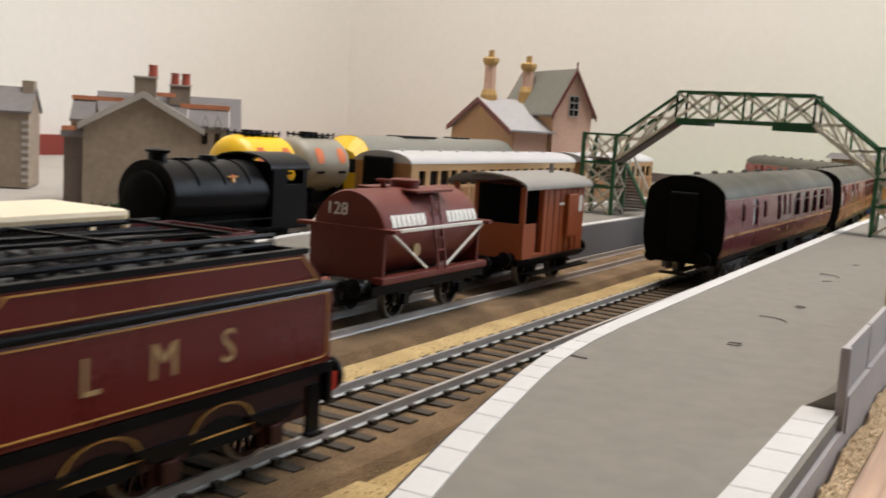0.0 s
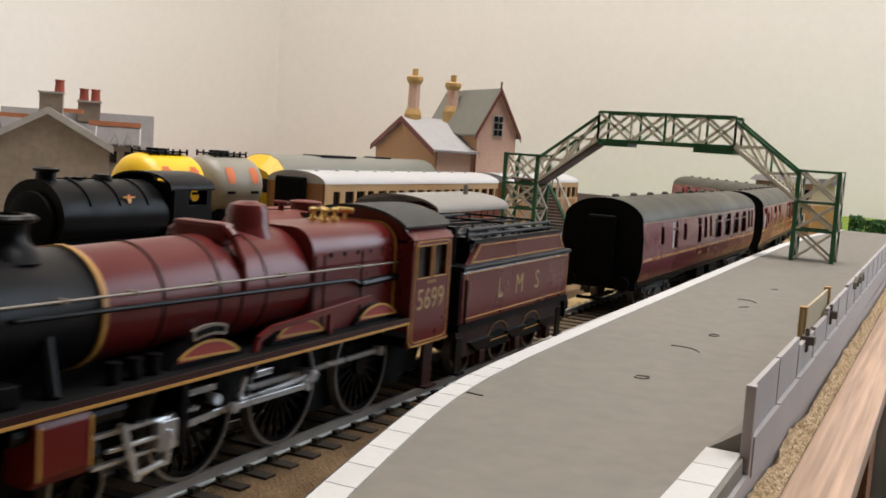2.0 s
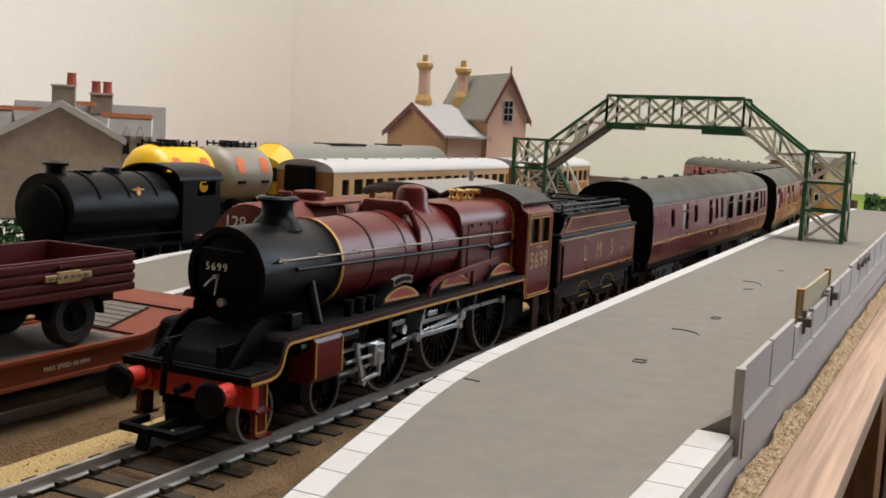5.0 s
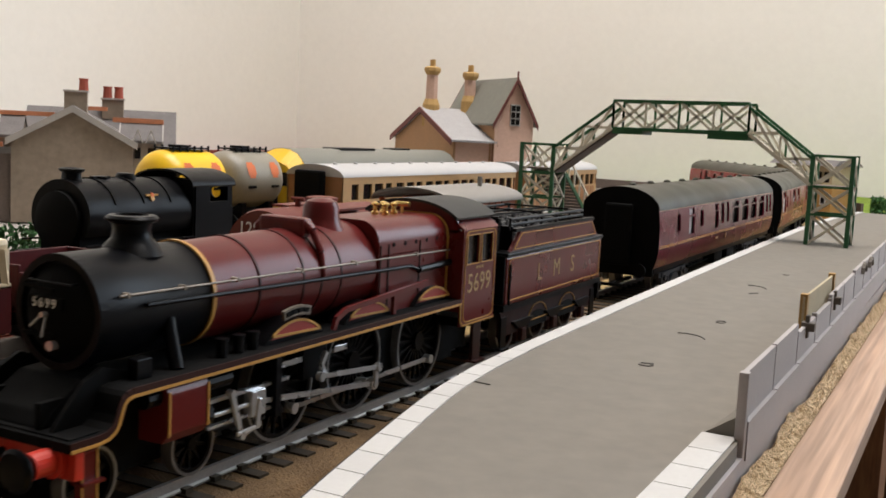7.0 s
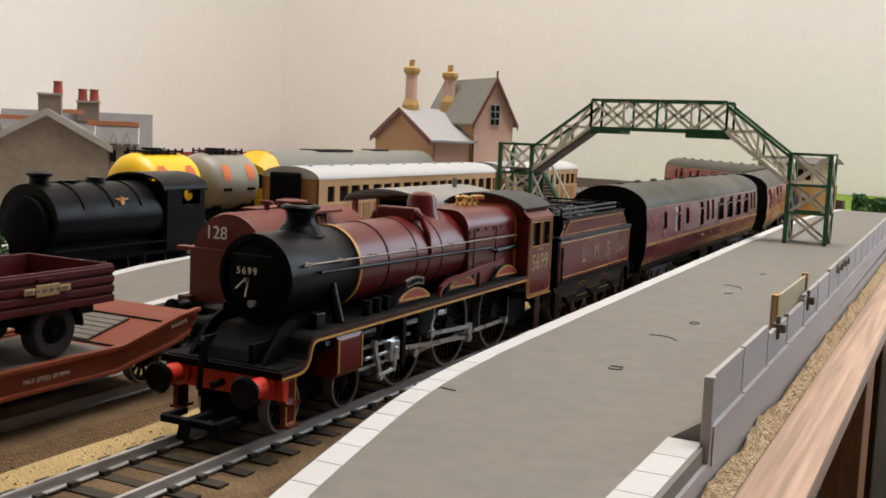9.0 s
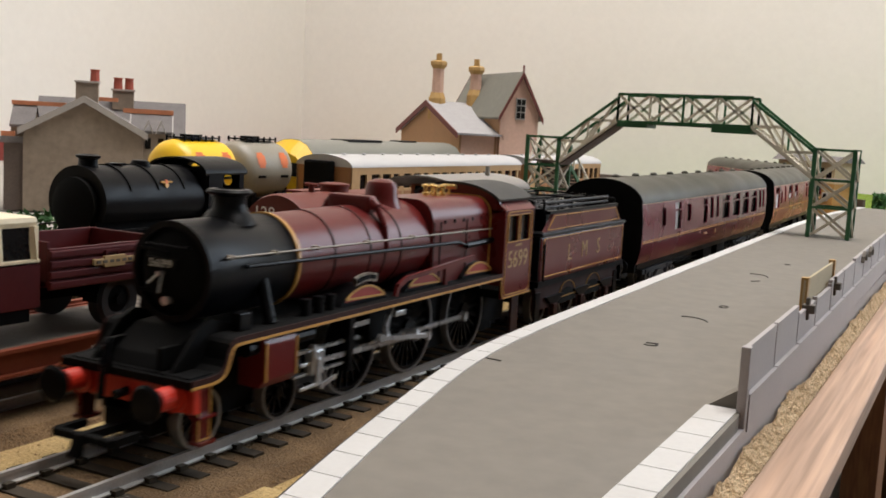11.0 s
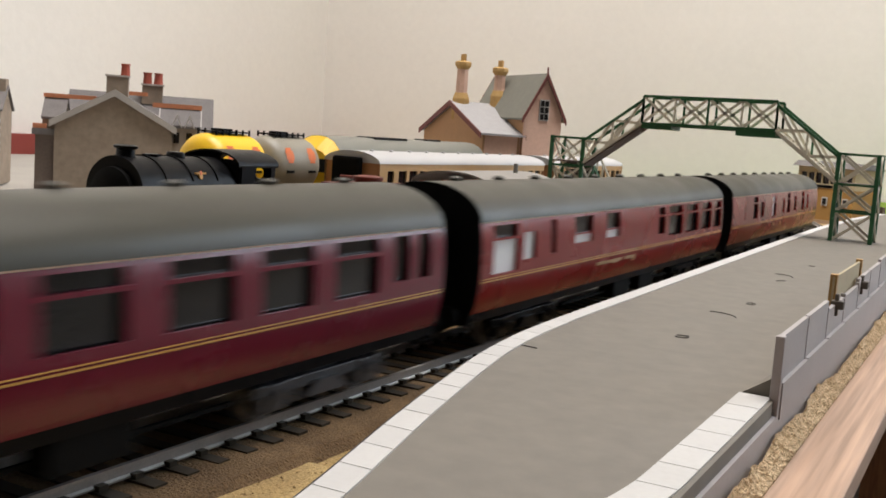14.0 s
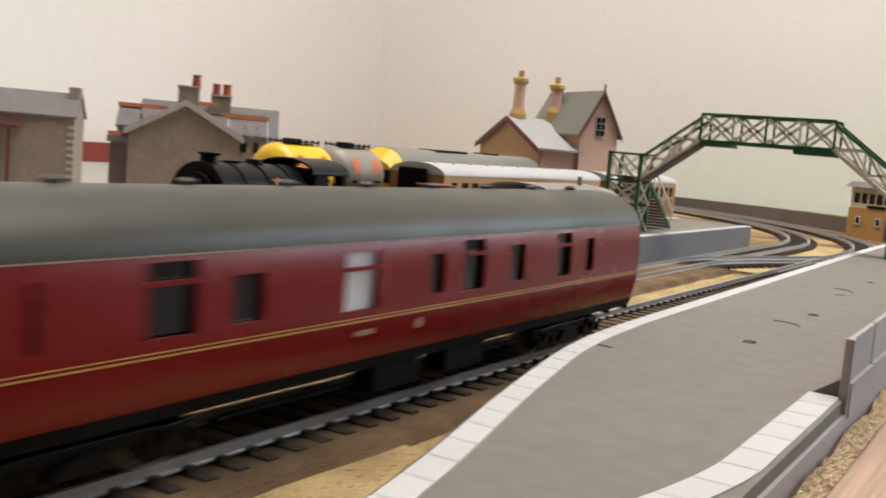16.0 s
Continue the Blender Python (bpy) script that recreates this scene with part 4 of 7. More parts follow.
        made("ejector_pipe", lambda bm: [rod(bm, (sx * 0.0106, 0.0235, BZ + 0.0012), (sx * 0.0122, 0.1150, BZ - 0.0004), 0.00045, 8), rod(bm, (sx * 0.0122, 0.1150, BZ - 0.0004), (sx * 0.0124, 0.1190, BZ - 0.0016), 0.0005, 8), rod(bm, (sx * 0.0124, 0.1190, BZ - 0.0016), (sx * 0.0124, 0.1360, BZ - 0.0012), 0.0009, 8)], M_BLACK, L)
        made("steam_pipe", lambda bm: [rod(bm, (sx * 0.0090, 0.0305, 0.0312), (sx * 0.0124, 0.0292, FPZ), 0.0013, 14)], M_BLACK, L, smooth=True)
        boxes("lubricator", [(sx * 0.0120 - 0.0012, sx * 0.0120 + 0.0012, 0.0185, 0.0222, FPZ, FPZ + 0.0036)], M_BLACK, L, bevel=0.0003)
        for yy in (0.0420, 0.0470, 0.0515):
            made("lubricator_pot", lambda bm: [rod(bm, (sx * 0.0122, yy, FPZ), (sx * 0.0122, yy, FPZ + 0.0030), 0.0011, 10), rod(bm, (sx * 0.0122, yy, FPZ + 0.0030), (sx * 0.0122, yy, FPZ + 0.0036), 0.0014, 10)], M_BLACK, L)
        made("reverser_rod", lambda bm: [bar(bm, p, q, 0.0009, 0.0012) for p, q in (((sx * 0.0140, 0.0778, FPZ), (sx * 0.0140, 0.0788, 0.0250)), ((sx * 0.0140, 0.0788, 0.0250), (sx * 0.0140, 0.0830, 0.0266)), ((sx * 0.0140, 0.0830, 0.0266), (sx * 0.0140, 0.1210, 0.0288)), ((sx * 0.0138, 0.1045, FPZ), (sx * 0.0138, 0.1045, 0.0278)))], M_MAROON, L, "dull maroon reversing rod")
        # splashers
        for yy in DRV:
            def face(bm, r=0.0150, zc=0.0119):
                pts = [(yy + r * math.cos(radians(a)), zc + r * math.sin(radians(a))) for a in range(46, 135, 4)]
                prism(bm, pts, "x", sx * 0.0080, sx * 0.0129)
            made("splasher", face, M_BLACK, L)
            def inner(bm, r=0.0144, zc=0.0119):
                pts = [(yy + r * math.cos(radians(a)), zc + r * math.sin(radians(a))) for a in range(54, 127, 4)]
                prism(bm, pts, "x", sx * 0.0129, sx * 0.01305)
            made("splasher_face", inner, M_REDIN, L, "red splasher face")
            def rim(bm, r=0.0147, zc=0.0119):
                pts = [(yy + r * math.cos(radians(a)), zc + r * math.sin(radians(a))) for a in range(53, 128, 5)]
                outline_strip(bm, sx * 0.0131, pts + pts[:1], 0.0005)
            made("splasher_lining", rim, M_GOLD, L)
        made("name_plate", lambda bm: [bar(bm, (sx * 0.0132, DRV[0] + 0.0169 * math.cos(radians(a)), 0.0119 + 0.0169 * math.sin(radians(a))), (sx * 0.0132, DRV[0] + 0.0169 * math.cos(radians(a - 8)), 0.0119 + 0.0169 * math.sin(radians(a - 8))), 0.0008, 0.0020) for a in range(107, 75, -8)], M_RAILSIDE, L, "small curved metal name plate")
        made("name_bars", lambda bm: [bar(bm, (sx * 0.0137, DRV[0] + 0.0169 * math.cos(radians(a)), 0.0119 + 0.0169 * math.sin(radians(a))), (sx * 0.0137, DRV[0] + 0.0169 * math.cos(radians(a - 6)), 0.0119 + 0.0169 * math.sin(radians(a - 6))), 0.0003, 0.0010) for a in range(105, 77, -7)], M_MATT, L)
        # cylinder
        made("cylinder", lambda bm: prism(bm, [(sx * 0.0095, 0.0209), (sx * 0.0156, 0.0209), (sx * 0.0163, 0.0196), (sx * 0.0163, 0.0124), (sx * 0.0150, 0.0106), (sx * 0.0095, 0.0106)], "y", 0.0228, 0.0338), M_MAROON, L, "maroon cylinder casing", bevel=0.0003)
        made("lining", lambda bm: outline_strip(bm, sx * 0.01640, [(0.0232, 0.0200), (0.0232, 0.0120)], 0.0004), M_GOLD, L)
        made("lining", lambda bm: outline_strip(bm, sx * 0.01640, [(0.0334, 0.0200), (0.0334, 0.0120)], 0.0004), M_GOLD, L)
        made("valve_chest", lambda bm: [rod(bm, (sx * 0.0135, 0.0195, 0.0190), (sx * 0.0135, 0.0420, 0.0190), 0.0017, 12), rod(bm, (sx * 0.0130, 0.0340, 0.0128), (sx * 0.0130, 0.0366, 0.0128), 0.0024, 12)], M_BLACK, L)
        boxes("slide_bar", [(sx * 0.0133 - 0.0005, sx * 0.0133 + 0.0005, 0.0366, 0.0620, 0.0146, 0.0153), (sx * 0.0133 - 0.0005, sx * 0.0133 + 0.0005, 0.0366, 0.0560, 0.0096, 0.0102)], M_STEEL, L)
        boxes("guide_bracket", [(sx * 0.0120 - 0.0030, sx * 0.0120 + 0.0030, 0.0560, 0.0578, 0.0080, FPZ - 0.002)], M_BLACK, L)
        boxes("radius_rod", [(sx * 0.0125 - 0.0004, sx * 0.0125 + 0.0004, 0.0575, 0.0678, 0.0171, 0.0183)], M_STEEL, L)
        boxes("lifting_link", [(sx * 0.0125 - 0.0004, sx * 0.0125 + 0.0004, 0.0803, 0.0856, 0.0170, 0.0184)], M_STEEL, L, bevel=0.0002)
        made("expansion_link", lambda bm: [bar(bm, (sx * 0.0140, 0.0735 + 0.0009 * abs(k), 0.0155 + 0.0014 * k), (sx * 0.0140, 0.0735 + 0.0009 * abs(k + 1), 0.0155 + 0.0014 * (k + 1)), 0.0008, 0.0012) for k in (-2, -1, 0, 1)], M_STEEL, L)
        boxes("link_bracket", [(sx * 0.0110 - 0.0008, sx * 0.0110 + 0.0008, 0.0700, 0.0790, 0.0125, 0.0212)], M_MATT, L)
    # cab
    c0, c1 = 0.1362, 0.1575
    for sx in (-1, 1):
        xs = (sx * 0.0158, sx * 0.0165)
        lo, hi = min(xs), max(xs)
        def sheet(bm):
            ys, zs = (c0, c0 + 0.0022, c0 + 0.0098, c0 + 0.0112, c1 - 0.0028, c1), (0.0150, 0.0318, 0.0398, 0.0413)
            v = {(q, a, b): bm.verts.new((lo if q == 0 else hi, ys[a], zs[b])) for q in (0, 1) for a in range(6) for b in range(4)}
            solid = {(a, b) for a in range(5) for b in range(3) if not (b == 1 and a in (1, 3))}
            for a, b in solid:
                for q in (0, 1):
                    bm.faces.new([v[q, a, b], v[q, a + 1, b], v[q, a + 1, b + 1], v[q, a, b + 1]])
                for da, db, e in ((-1, 0, ((a, b), (a, b + 1))), (1, 0, ((a + 1, b), (a + 1, b + 1))), (0, -1, ((a, b), (a + 1, b))), (0, 1, ((a, b + 1), (a + 1, b + 1)))):
                    if (a + da, b + db) not in solid:
                        bm.faces.new([v[0, *e[0]], v[0, *e[1]], v[1, *e[1]], v[1, *e[0]]])
        made("cab_side", sheet, M_MAROON, L, "maroon cab side with two windows")
        boxes("cab_pane", [(sx * 0.0155 - 0.0001, sx * 0.0155 + 0.0001, c0 + 0.0022, c1 - 0.0028, 0.0318, 0.0398)], M_PANE, L)
        for a, b in ((c0 + 0.0022, c0 + 0.0098), (c0 + 0.0112, c1 - 0.0028)):
            made("window_frame", lambda bm: outline_strip(bm, sx * 0.0166, [(a, 0.0318), (b, 0.0318), (b, 0.0398), (a, 0.0398), (a, 0.0318)], 0.00026), M_GOLD, L)
        made("lining", lambda bm: outline_strip(bm, sx * 0.0166, rounded(c0 + 0.0012, c1 - 0.0010, 0.0160, 0.0408, 0.0022), 0.00022), M_GOLD, L, "gold lining on the cab side")
        made("lining", lambda bm: outline_strip(bm, sx * 0.0166, [(c0 - 0.0006, FPZ - 0.001), (c0 - 0.0002, 0.0166), (c0 + 0.0014, 0.0152), (c1, 0.0152)], 0.0004), M_GOLD, L)
        made("cab_roof_side", lambda bm: prism(bm, [(sx * 0.0166, 0.0413), (sx * 0.0120, 0.0450), (sx * 0.0120, 0.0444), (sx * 0.0160, 0.0410)], "y", c0, c1 + 0.0006), M_MAROON, L)
    boxes("cab_front", [(-0.0158, 0.0158, c0, c0 + 0.0008, 0.0190, 0.0412)], M_MAROON, L)
    rp = [(0.0168 * math.cos(radians(a)), 0.0406 + 0.0082 * math.sin(radians(a))) for a in range(28, 153, 6)]
    made("cab_roof", lambda bm: prism(bm, rp + [(x * 0.97, z - 0.0007) for x, z in reversed(rp)], "y", c0 - 0.0012, c1 + 0.0020), M_CABROOF, L, "dark grey domed cab roof", smooth=True)
    made("cab_front_upper", lambda bm: prism(bm, [(x * 0.95, z - 0.0006) for x, z in rp] + [(-0.0150, 0.0404), (0.0150, 0.0404)], "y", c0, c0 + 0.0008), M_MAROON, L)
    words("cab_number", "5699", 0.0074, M_LETTER, L, side_pose(0.01655, (c0 + c1) / 2, 0.0262), 1.02, "gilt cab number")
    boxes("power_bars", [(0.0164, 0.01665, (c0 + c1) / 2 - 0.0022 + 0.0016 * k, (c0 + c1) / 2 - 0.0012 + 0.0016 * k, 0.0303, 0.0310) for k in range(3)], M_LETTER, L)
    boxes("cab_floor", [(-0.0156, 0.0156, c0, c1, 0.0152, 0.0175)], M_MATT, L)
    boxes("ashpan", [(-0.0075, 0.0075, 0.108, 0.150, 0.0035, 0.0150)], M_MATT, L)
    # added matt black block: stands for the shadow beneath the cab
    boxes("drag_box", [(-0.0068, 0.0068, 0.1300, 0.1600, 0.0050, 0.0160)], M_MATT, L)
    boxes("bogie_frame", [(-0.0058, 0.0058, 0.002, 0.044, 0.0040, 0.0080)], M_MATT, L)

    for ob in L.children:
        if ob.name.split(".")[0] in ("buffer_beam", "buffer", "coupling", "vacuum_pipe"):
            ob.matrix_basis = Matrix.Translation((0, 0.0022, 0)) @ ob.matrix_basis


build_loco()


def wheelset(parent, y, r, tyre, spokes, name, material=None, half=0.0079):
    """Two wheels on an axle; one part that turns about x."""
    ax = made(name, lambda bm: rod(bm, (-half, 0, 0), (half, 0, 0), 0.0011, 8), M_MATT, parent, at=pose(0, y, r))
    for sx in (-1, 1):
        bm = wheel_bm(r - 0.0004, 0.0022, tyre, spokes, sx * (half + 0.0004))
        part("wheel", bm, material or M_BLACK, ax)
        def tr(bm):
            n = 40
            pts = [2 * math.pi * k / n for k in range(n)]
            xo = sx * (half + 0.0004)
            rr = [[bm.verts.new((xo + h, q * math.cos(a), q * math.sin(a))) for a in pts] for q, h in ((r - tyre * 0.6, sx * 0.0013), (r, sx * 0.0013), (r, -sx * 0.0013), (r - tyre * 0.6, -sx * 0.0013))]
            for i in range(4):
                p, s = rr[i], rr[(i + 1) % 4]
                for k in range(n):
                    bm.faces.new((p[k], p[(k + 1) % n], s[(k + 1) % n], s[k]))
        made("tyre", tr, M_TYRE, ax, "bright steel tyre")
    return ax


SPIN = []     # (axle, radius, base y, vehicle)
for yy in DRV:
    SPIN.append((wheelset(loco, yy, DR, 0.0011, 20, "driving_axle"), DR, yy, "loco"))
for yy in BOG:
    SPIN.append((wheelset(loco, yy, BGR, 0.0009, 10, "bogie_axle"), BGR, yy, "loco"))
CR, PH = 0.0050, 2.24   # crank throw, and its angle at rest
RODS = []
for sx in (-1, 1):
    xr = sx * 0.0112
    def coupling(bm):
        bar(bm, (0, DRV[0] - DRV[1], 0), (0, DRV[2] - DRV[1], 0), 0.0006, 0.0010)
        for d in DRV:
            rod(bm, (-0.0007, d - DRV[1], 0), (0.0007 + 0.0006 * sx, d - DRV[1], 0), 0.0012, 12)
    RODS.append(("coupling", made("coupling_rod", coupling, M_STEEL, loco, "bright steel coupling rod", at=pose(xr, DRV[1], DR)), sx))
    CL = DRV[1] - 0.0489
    def connecting(bm):
        bar(bm, (0, 0, 0), (0, -CL, 0), 0.0006, 0.0011)
        rod(bm, (-0.0008, 0, 0), (0.0008, 0, 0), 0.0015, 12)
    RODS.append(("connecting", made("connecting_rod", connecting, M_STEEL, loco, "bright steel connecting rod", at=pose(sx * 0.0138, DRV[1], DR)), sx))
    def crosshead(bm):
        box(bm, -0.0011, 0.0011, -0.0022, 0.0022, -0.0026, 0.0026)
        bar(bm, (0, -0.0020, 0), (0, -0.0135, 0), 0.0008)
        bar(bm, (0.0012 * sx, 0, 0.0010), (0.0012 * sx, -0.0008, -0.0050), 0.0008, 0.0012)
        bar(bm, (0.0012 * sx, -0.0008, -0.0046), (0.0012 * sx, -0.0070, -0.0048), 0.0006, 0.0008)
    RODS.append(("crosshead", made("crosshead", crosshead, M_STEEL, loco, "bright steel crosshead", at=pose(sx * 0.0138, 0.0505, 0.0122), bevel=0.0002), sx))
ECL = 0.0243
for sx in (-1, 1):
    made("combination_lever", lambda bm: [bar(bm, (sx * 0.0148, 0.0420, 0.0160), (sx * 0.0148, 0.0453, 0.0066), 0.0007, 0.0012), bar(bm, (sx * 0.0148, 0.0453, 0.0068), (sx * 0.0146, 0.0515, 0.0078), 0.0006, 0.0009), rod(bm, (sx * 0.0140, 0.0420, 0.0158), (sx * 0.0154, 0.0420, 0.0158), 0.0008, 8), rod(bm, (sx * 0.0140, 0.0453, 0.0068), (sx * 0.0154, 0.0453, 0.0068), 0.0008, 8)], M_STEEL, loco, "bright steel combination lever")
    q = PH + (math.pi / 2 if sx < 0 else 0.0)
    made("return_crank", lambda bm: [rod(bm, (sx * 0.0095, CR * math.cos(q), CR * math.sin(q)), (sx * 0.0150, CR * math.cos(q), CR * math.sin(q)), 0.0009, 10), bar(bm, (sx * 0.0147, CR * math.cos(q), CR * math.sin(q)), (sx * 0.0147, 0.0015 * math.cos(q + 0.9), 0.0015 * math.sin(q + 0.9)), 0.0006, 0.0014)], M_STEEL, SPIN[1][0], "steel return crank")
    RODS.append(("eccentric", made("eccentric_rod", lambda bm: [bar(bm, (0, 0, 0), (0, -ECL, 0), 0.0006, 0.0010), rod(bm, (-0.0006, 0, 0), (0.0006, 0, 0), 0.0011, 10), rod(bm, (-0.0006, -ECL, 0), (0.0006, -ECL, 0), 0.0011, 10)], M_STEEL, loco, "bright steel eccentric rod", at=pose(sx * 0.0153, DRV[1], DR)), sx))

# ---------------------------------------------------------------- tender (local: same origin as the engine)
tender = thing("tender", "maroon and black six-wheel tender with coal rails and gilt letters", "tender")
T0, T1 = 0.1660, 0.2510


def build_tender():
    T = tender
    made("tank", lambda bm: box(bm, -0.0163, 0.0163, T0, T1, 0.0146, 0.0290), M_MAROON, T, "maroon tender tank", bevel=0.0006)
    boxes("top_moulding", [(-0.0168, 0.0168, T0 - 0.0004, T1 + 0.0004, 0.0290, 0.0303)], M_BLACK, T, bevel=0.0004)
    up = [(T0 + 0.0055, 0.0303), (T0 + 0.0075, 0.0322), (T0 + 0.0120, 0.0360), (T1 - 0.0082, 0.0360), (T1 - 0.0040, 0.0322), (T1 - 0.0020, 0.0303)]
    for sx in (-1, 1):
        made("upper_side", lambda bm: prism(bm, up, "x", sx * 0.0140, sx * 0.0152), M_MAROON, T)
        made("lining", lambda bm: outline_strip(bm, sx * 0.0153, [(T0 + 0.0076, 0.0309), (T0 + 0.0090, 0.0324), (T0 + 0.0128, 0.0354), (T1 - 0.0090, 0.0354), (T1 - 0.0055, 0.0323), (T1 - 0.0042, 0.0309), (T0 + 0.0076, 0.0309)], 0.00025), M_GOLD, T)
        made("lining", lambda bm: outline_strip(bm, sx * 0.0164, rounded(T0 + 0.0018, T1 - 0.0018, 0.0160, 0.0284, 0.0012), 0.00028), M_GOLD, T, "gold lining on the tender side")
        boxes("top_rim", [(sx * 0.0146 - 0.0008, sx * 0.0146 + 0.0008, T0 + 0.0080, T1 - 0.0068, 0.0360, 0.0370)], M_BLACK, T)
        made("coal_rail", lambda bm: [rod(bm, (sx * 0.0140, T0 + 0.0060, z), (sx * 0.0140, T1 - 0.0160, z), 0.0005, 8) for z in (0.0382, 0.0398)] + [rod(bm, (sx * 0.0140, T0 + 0.0060 + 0.0125 * k, 0.0365), (sx * 0.0140, T0 + 0.0060 + 0.0125 * k, 0.0400), 0.0004, 6) for k in range(6)], M_BLACK, T, "black coal rail")
        boxes("frame", [(sx * 0.0142 - 0.0006, sx * 0.0142 + 0.0006, T0 + 0.001, T1 - 0.001, 0.0070, 0.0152)] + [(sx * 0.0142 - 0.0006, sx * 0.0142 + 0.0006, a - 0.0034, a + 0.0034, 0.0040, 0.0070) for a in (T0 + 0.0168, T0 + 0.0432, T0 + 0.0698)], M_MAROONDK, T, "dark maroon outside frame")
        boxes("footplate_edge", [(sx * 0.0158 - 0.0006, sx * 0.0158 + 0.0006, T0 - 0.001, T1 + 0.001, 0.0128, 0.0146)], M_BLACK, T)
        for a in (T0 + 0.0168, T0 + 0.0432, T0 + 0.0698):
            boxes("leaf_spring", [(sx * 0.0152 - 0.0006, sx * 0.0152 + 0.0006, a - 0.0075 + 0.0011 * k, a + 0.0075 - 0.0011 * k, 0.0102 - 0.0006 * k, 0.0108 - 0.0006 * k) for k in range(4)], M_BLACK, T)
            boxes("axle_box", [(sx * 0.0152 - 0.0010, sx * 0.0152 + 0.0010, a - 0.0018, a + 0.0018, 0.0042, 0.0080)], M_MAROONDK, T, bevel=0.0003)
        for a in (T0 + 0.0300, T0 + 0.0565):
            hole = [(a - 0.0080, 0.0070), (a - 0.0078, 0.0082)] + [(a - 0.0070 * math.cos(radians(q)), 0.0086 + 0.0034 * math.sin(radians(q))) for q in range(20, 161, 14)] + [(a + 0.0078, 0.0082), (a + 0.0080, 0.0070)]
            made("lining", lambda bm: outline_strip(bm, sx * 0.0150, hole + hole[:1], 0.0003), M_GOLD, T, "gold line round the frame opening")
            made("frame_opening", lambda bm: prism(bm, hole, "x", sx * 0.0147, sx * 0.01495), M_MATT, T)
        for yy in (T0 + 0.0005, T1 - 0.0055):
            boxes("step", [(sx * 0.0150 - 0.0008, sx * 0.0150 + 0.0014, yy, yy + 0.0045, 0.0030, 0.0037), (sx * 0.0150 - 0.0004, sx * 0.0150 + 0.0002, yy + 0.0003, yy + 0.0043, 0.0032, 0.0130)], M_BLACK, T)
        made("handrail", lambda bm: rod(bm, (sx * 0.0172, T0 + 0.0008, 0.0150), (sx * 0.0172, T0 + 0.0008, 0.0270), 0.0004, 8), M_BLACK, T)
    boxes("tender_front", [(-0.0160, 0.0160, T0 - 0.0010, T0 - 0.0001, 0.0150, 0.0294)], M_MATT, T, "matt black tender front")
    boxes("front_plate", [(-0.0140, 0.0140, T0 + 0.0080, T0 + 0.0090, 0.0290, 0.0375)], M_BLACK, T)
    boxes("rear_plate", [(-0.0145, 0.0145, T1 - 0.0085, T1 - 0.0075, 0.0290, 0.0368)], M_BLACK, T)
    boxes("deck", [(-0.0145, 0.0145, T0 + 0.001, T1 - 0.001, 0.0288, 0.0300), (-0.0148, 0.0148, T0, T1, 0.0120, 0.0146)], M_BLACK, T)
    def coal(bm):
        random.seed(31)
        for _ in range(320):
            x, yy = random.uniform(-0.0125, 0.0125), random.uniform(T0 + 0.011, T1 - 0.028)
            z = 0.0335 + 0.0035 * (1 - (x / 0.0135) ** 2) + random.uniform(-0.0008, 0.0006)
            r = random.uniform(0.0009, 0.0018)
            bmesh.ops.create_icosphere(bm, subdivisions=1, radius=r, matrix=Matrix.Translation((x, yy, z)) @ Euler((random.random() * 3, random.random() * 3, 0)).to_matrix().to_4x4() @ Matrix.Diagonal((1, 0.8, 0.7, 1)))
        box(bm, -0.0135, 0.0135, T0 + 0.0095, T1 - 0.009, 0.0300, 0.0336)
    made("coal", coal, M_COAL, T, "heap of black coal")["kind"] = "stuff"
    def gear(bm):
        bar(bm, (-0.0110, T0 + 0.0040, 0.0400), (0.0110, T0 + 0.0040, 0.0400), 0.0009)
        for x in (-0.0110, -0.0040, 0.0040, 0.0110):
            bar(bm, (x, T0 + 0.0040, 0.0300), (x, T0 + 0.0040, 0.0440 if abs(x) < 0.005 else 0.040), 0.0010, 0.0016)
        bar(bm, (-0.012, T0 + 0.0340, 0.0404), (0.012, T0 + 0.0360, 0.0404), 0.0006)
        bar(bm, (-0.012, T0 + 0.0600, 0.0404), (0.012, T0 + 0.0600, 0.0404), 0.0006)
        rod(bm, (0.004, T0 + 0.012, 0.0402), (0.006, T1 - 0.020, 0.0396), 0.0004, 6)
        rod(bm, (-0.003, T0 + 0.012, 0.0402), (0.001, T1 - 0.020, 0.0398), 0.0004, 6)
    made("tool_rack", gear, M_BLACK, T, "black tool rack on the tender top")
    made("water_dome", lambda bm: lathe(bm, [(0.0042, 0.0295), (0.0042, 0.0345), (0.0030, 0.0362), (0.0003, 0.0366)], (0, T1 - 0.0135, 0), 20), M_BLACK, T, smooth=True)
    for ch, yy in (("L", T0 + 0.0262), ("M", T0 + 0.0408), ("S", T0 + 0.0555)):
        words("letter", ch, 0.0082, M_LETTER, T, side_pose(0.01640, yy, 0.0222), label="gilt shaded letter")
    boxes("buffer_beam", [(-0.0160, 0.0160, T1, T1 + 0.0016, 0.0090, 0.0150)], M_BLACK, T)
    for sx in (-1, 1):
        b = made("buffer", lambda bm: lathe(bm, [(0.0026, T1 + 0.0014), (0.0020, T1 + 0.0022), (0.0020, T1 + 0.0050)], (sx * 0.0115, 0, 0.0128), 16, "y"), M_BLACK, T)
        made("buffer_head", lambda bm: lathe(bm, [(0.0012, T1 + 0.0048), (0.0036, T1 + 0.0058), (0.0036, T1 + 0.0066), (0.0012, T1 + 0.0072)], (sx * 0.0115, 0, 0.0128), 18, "y"), M_BLACK, b, smooth=True)
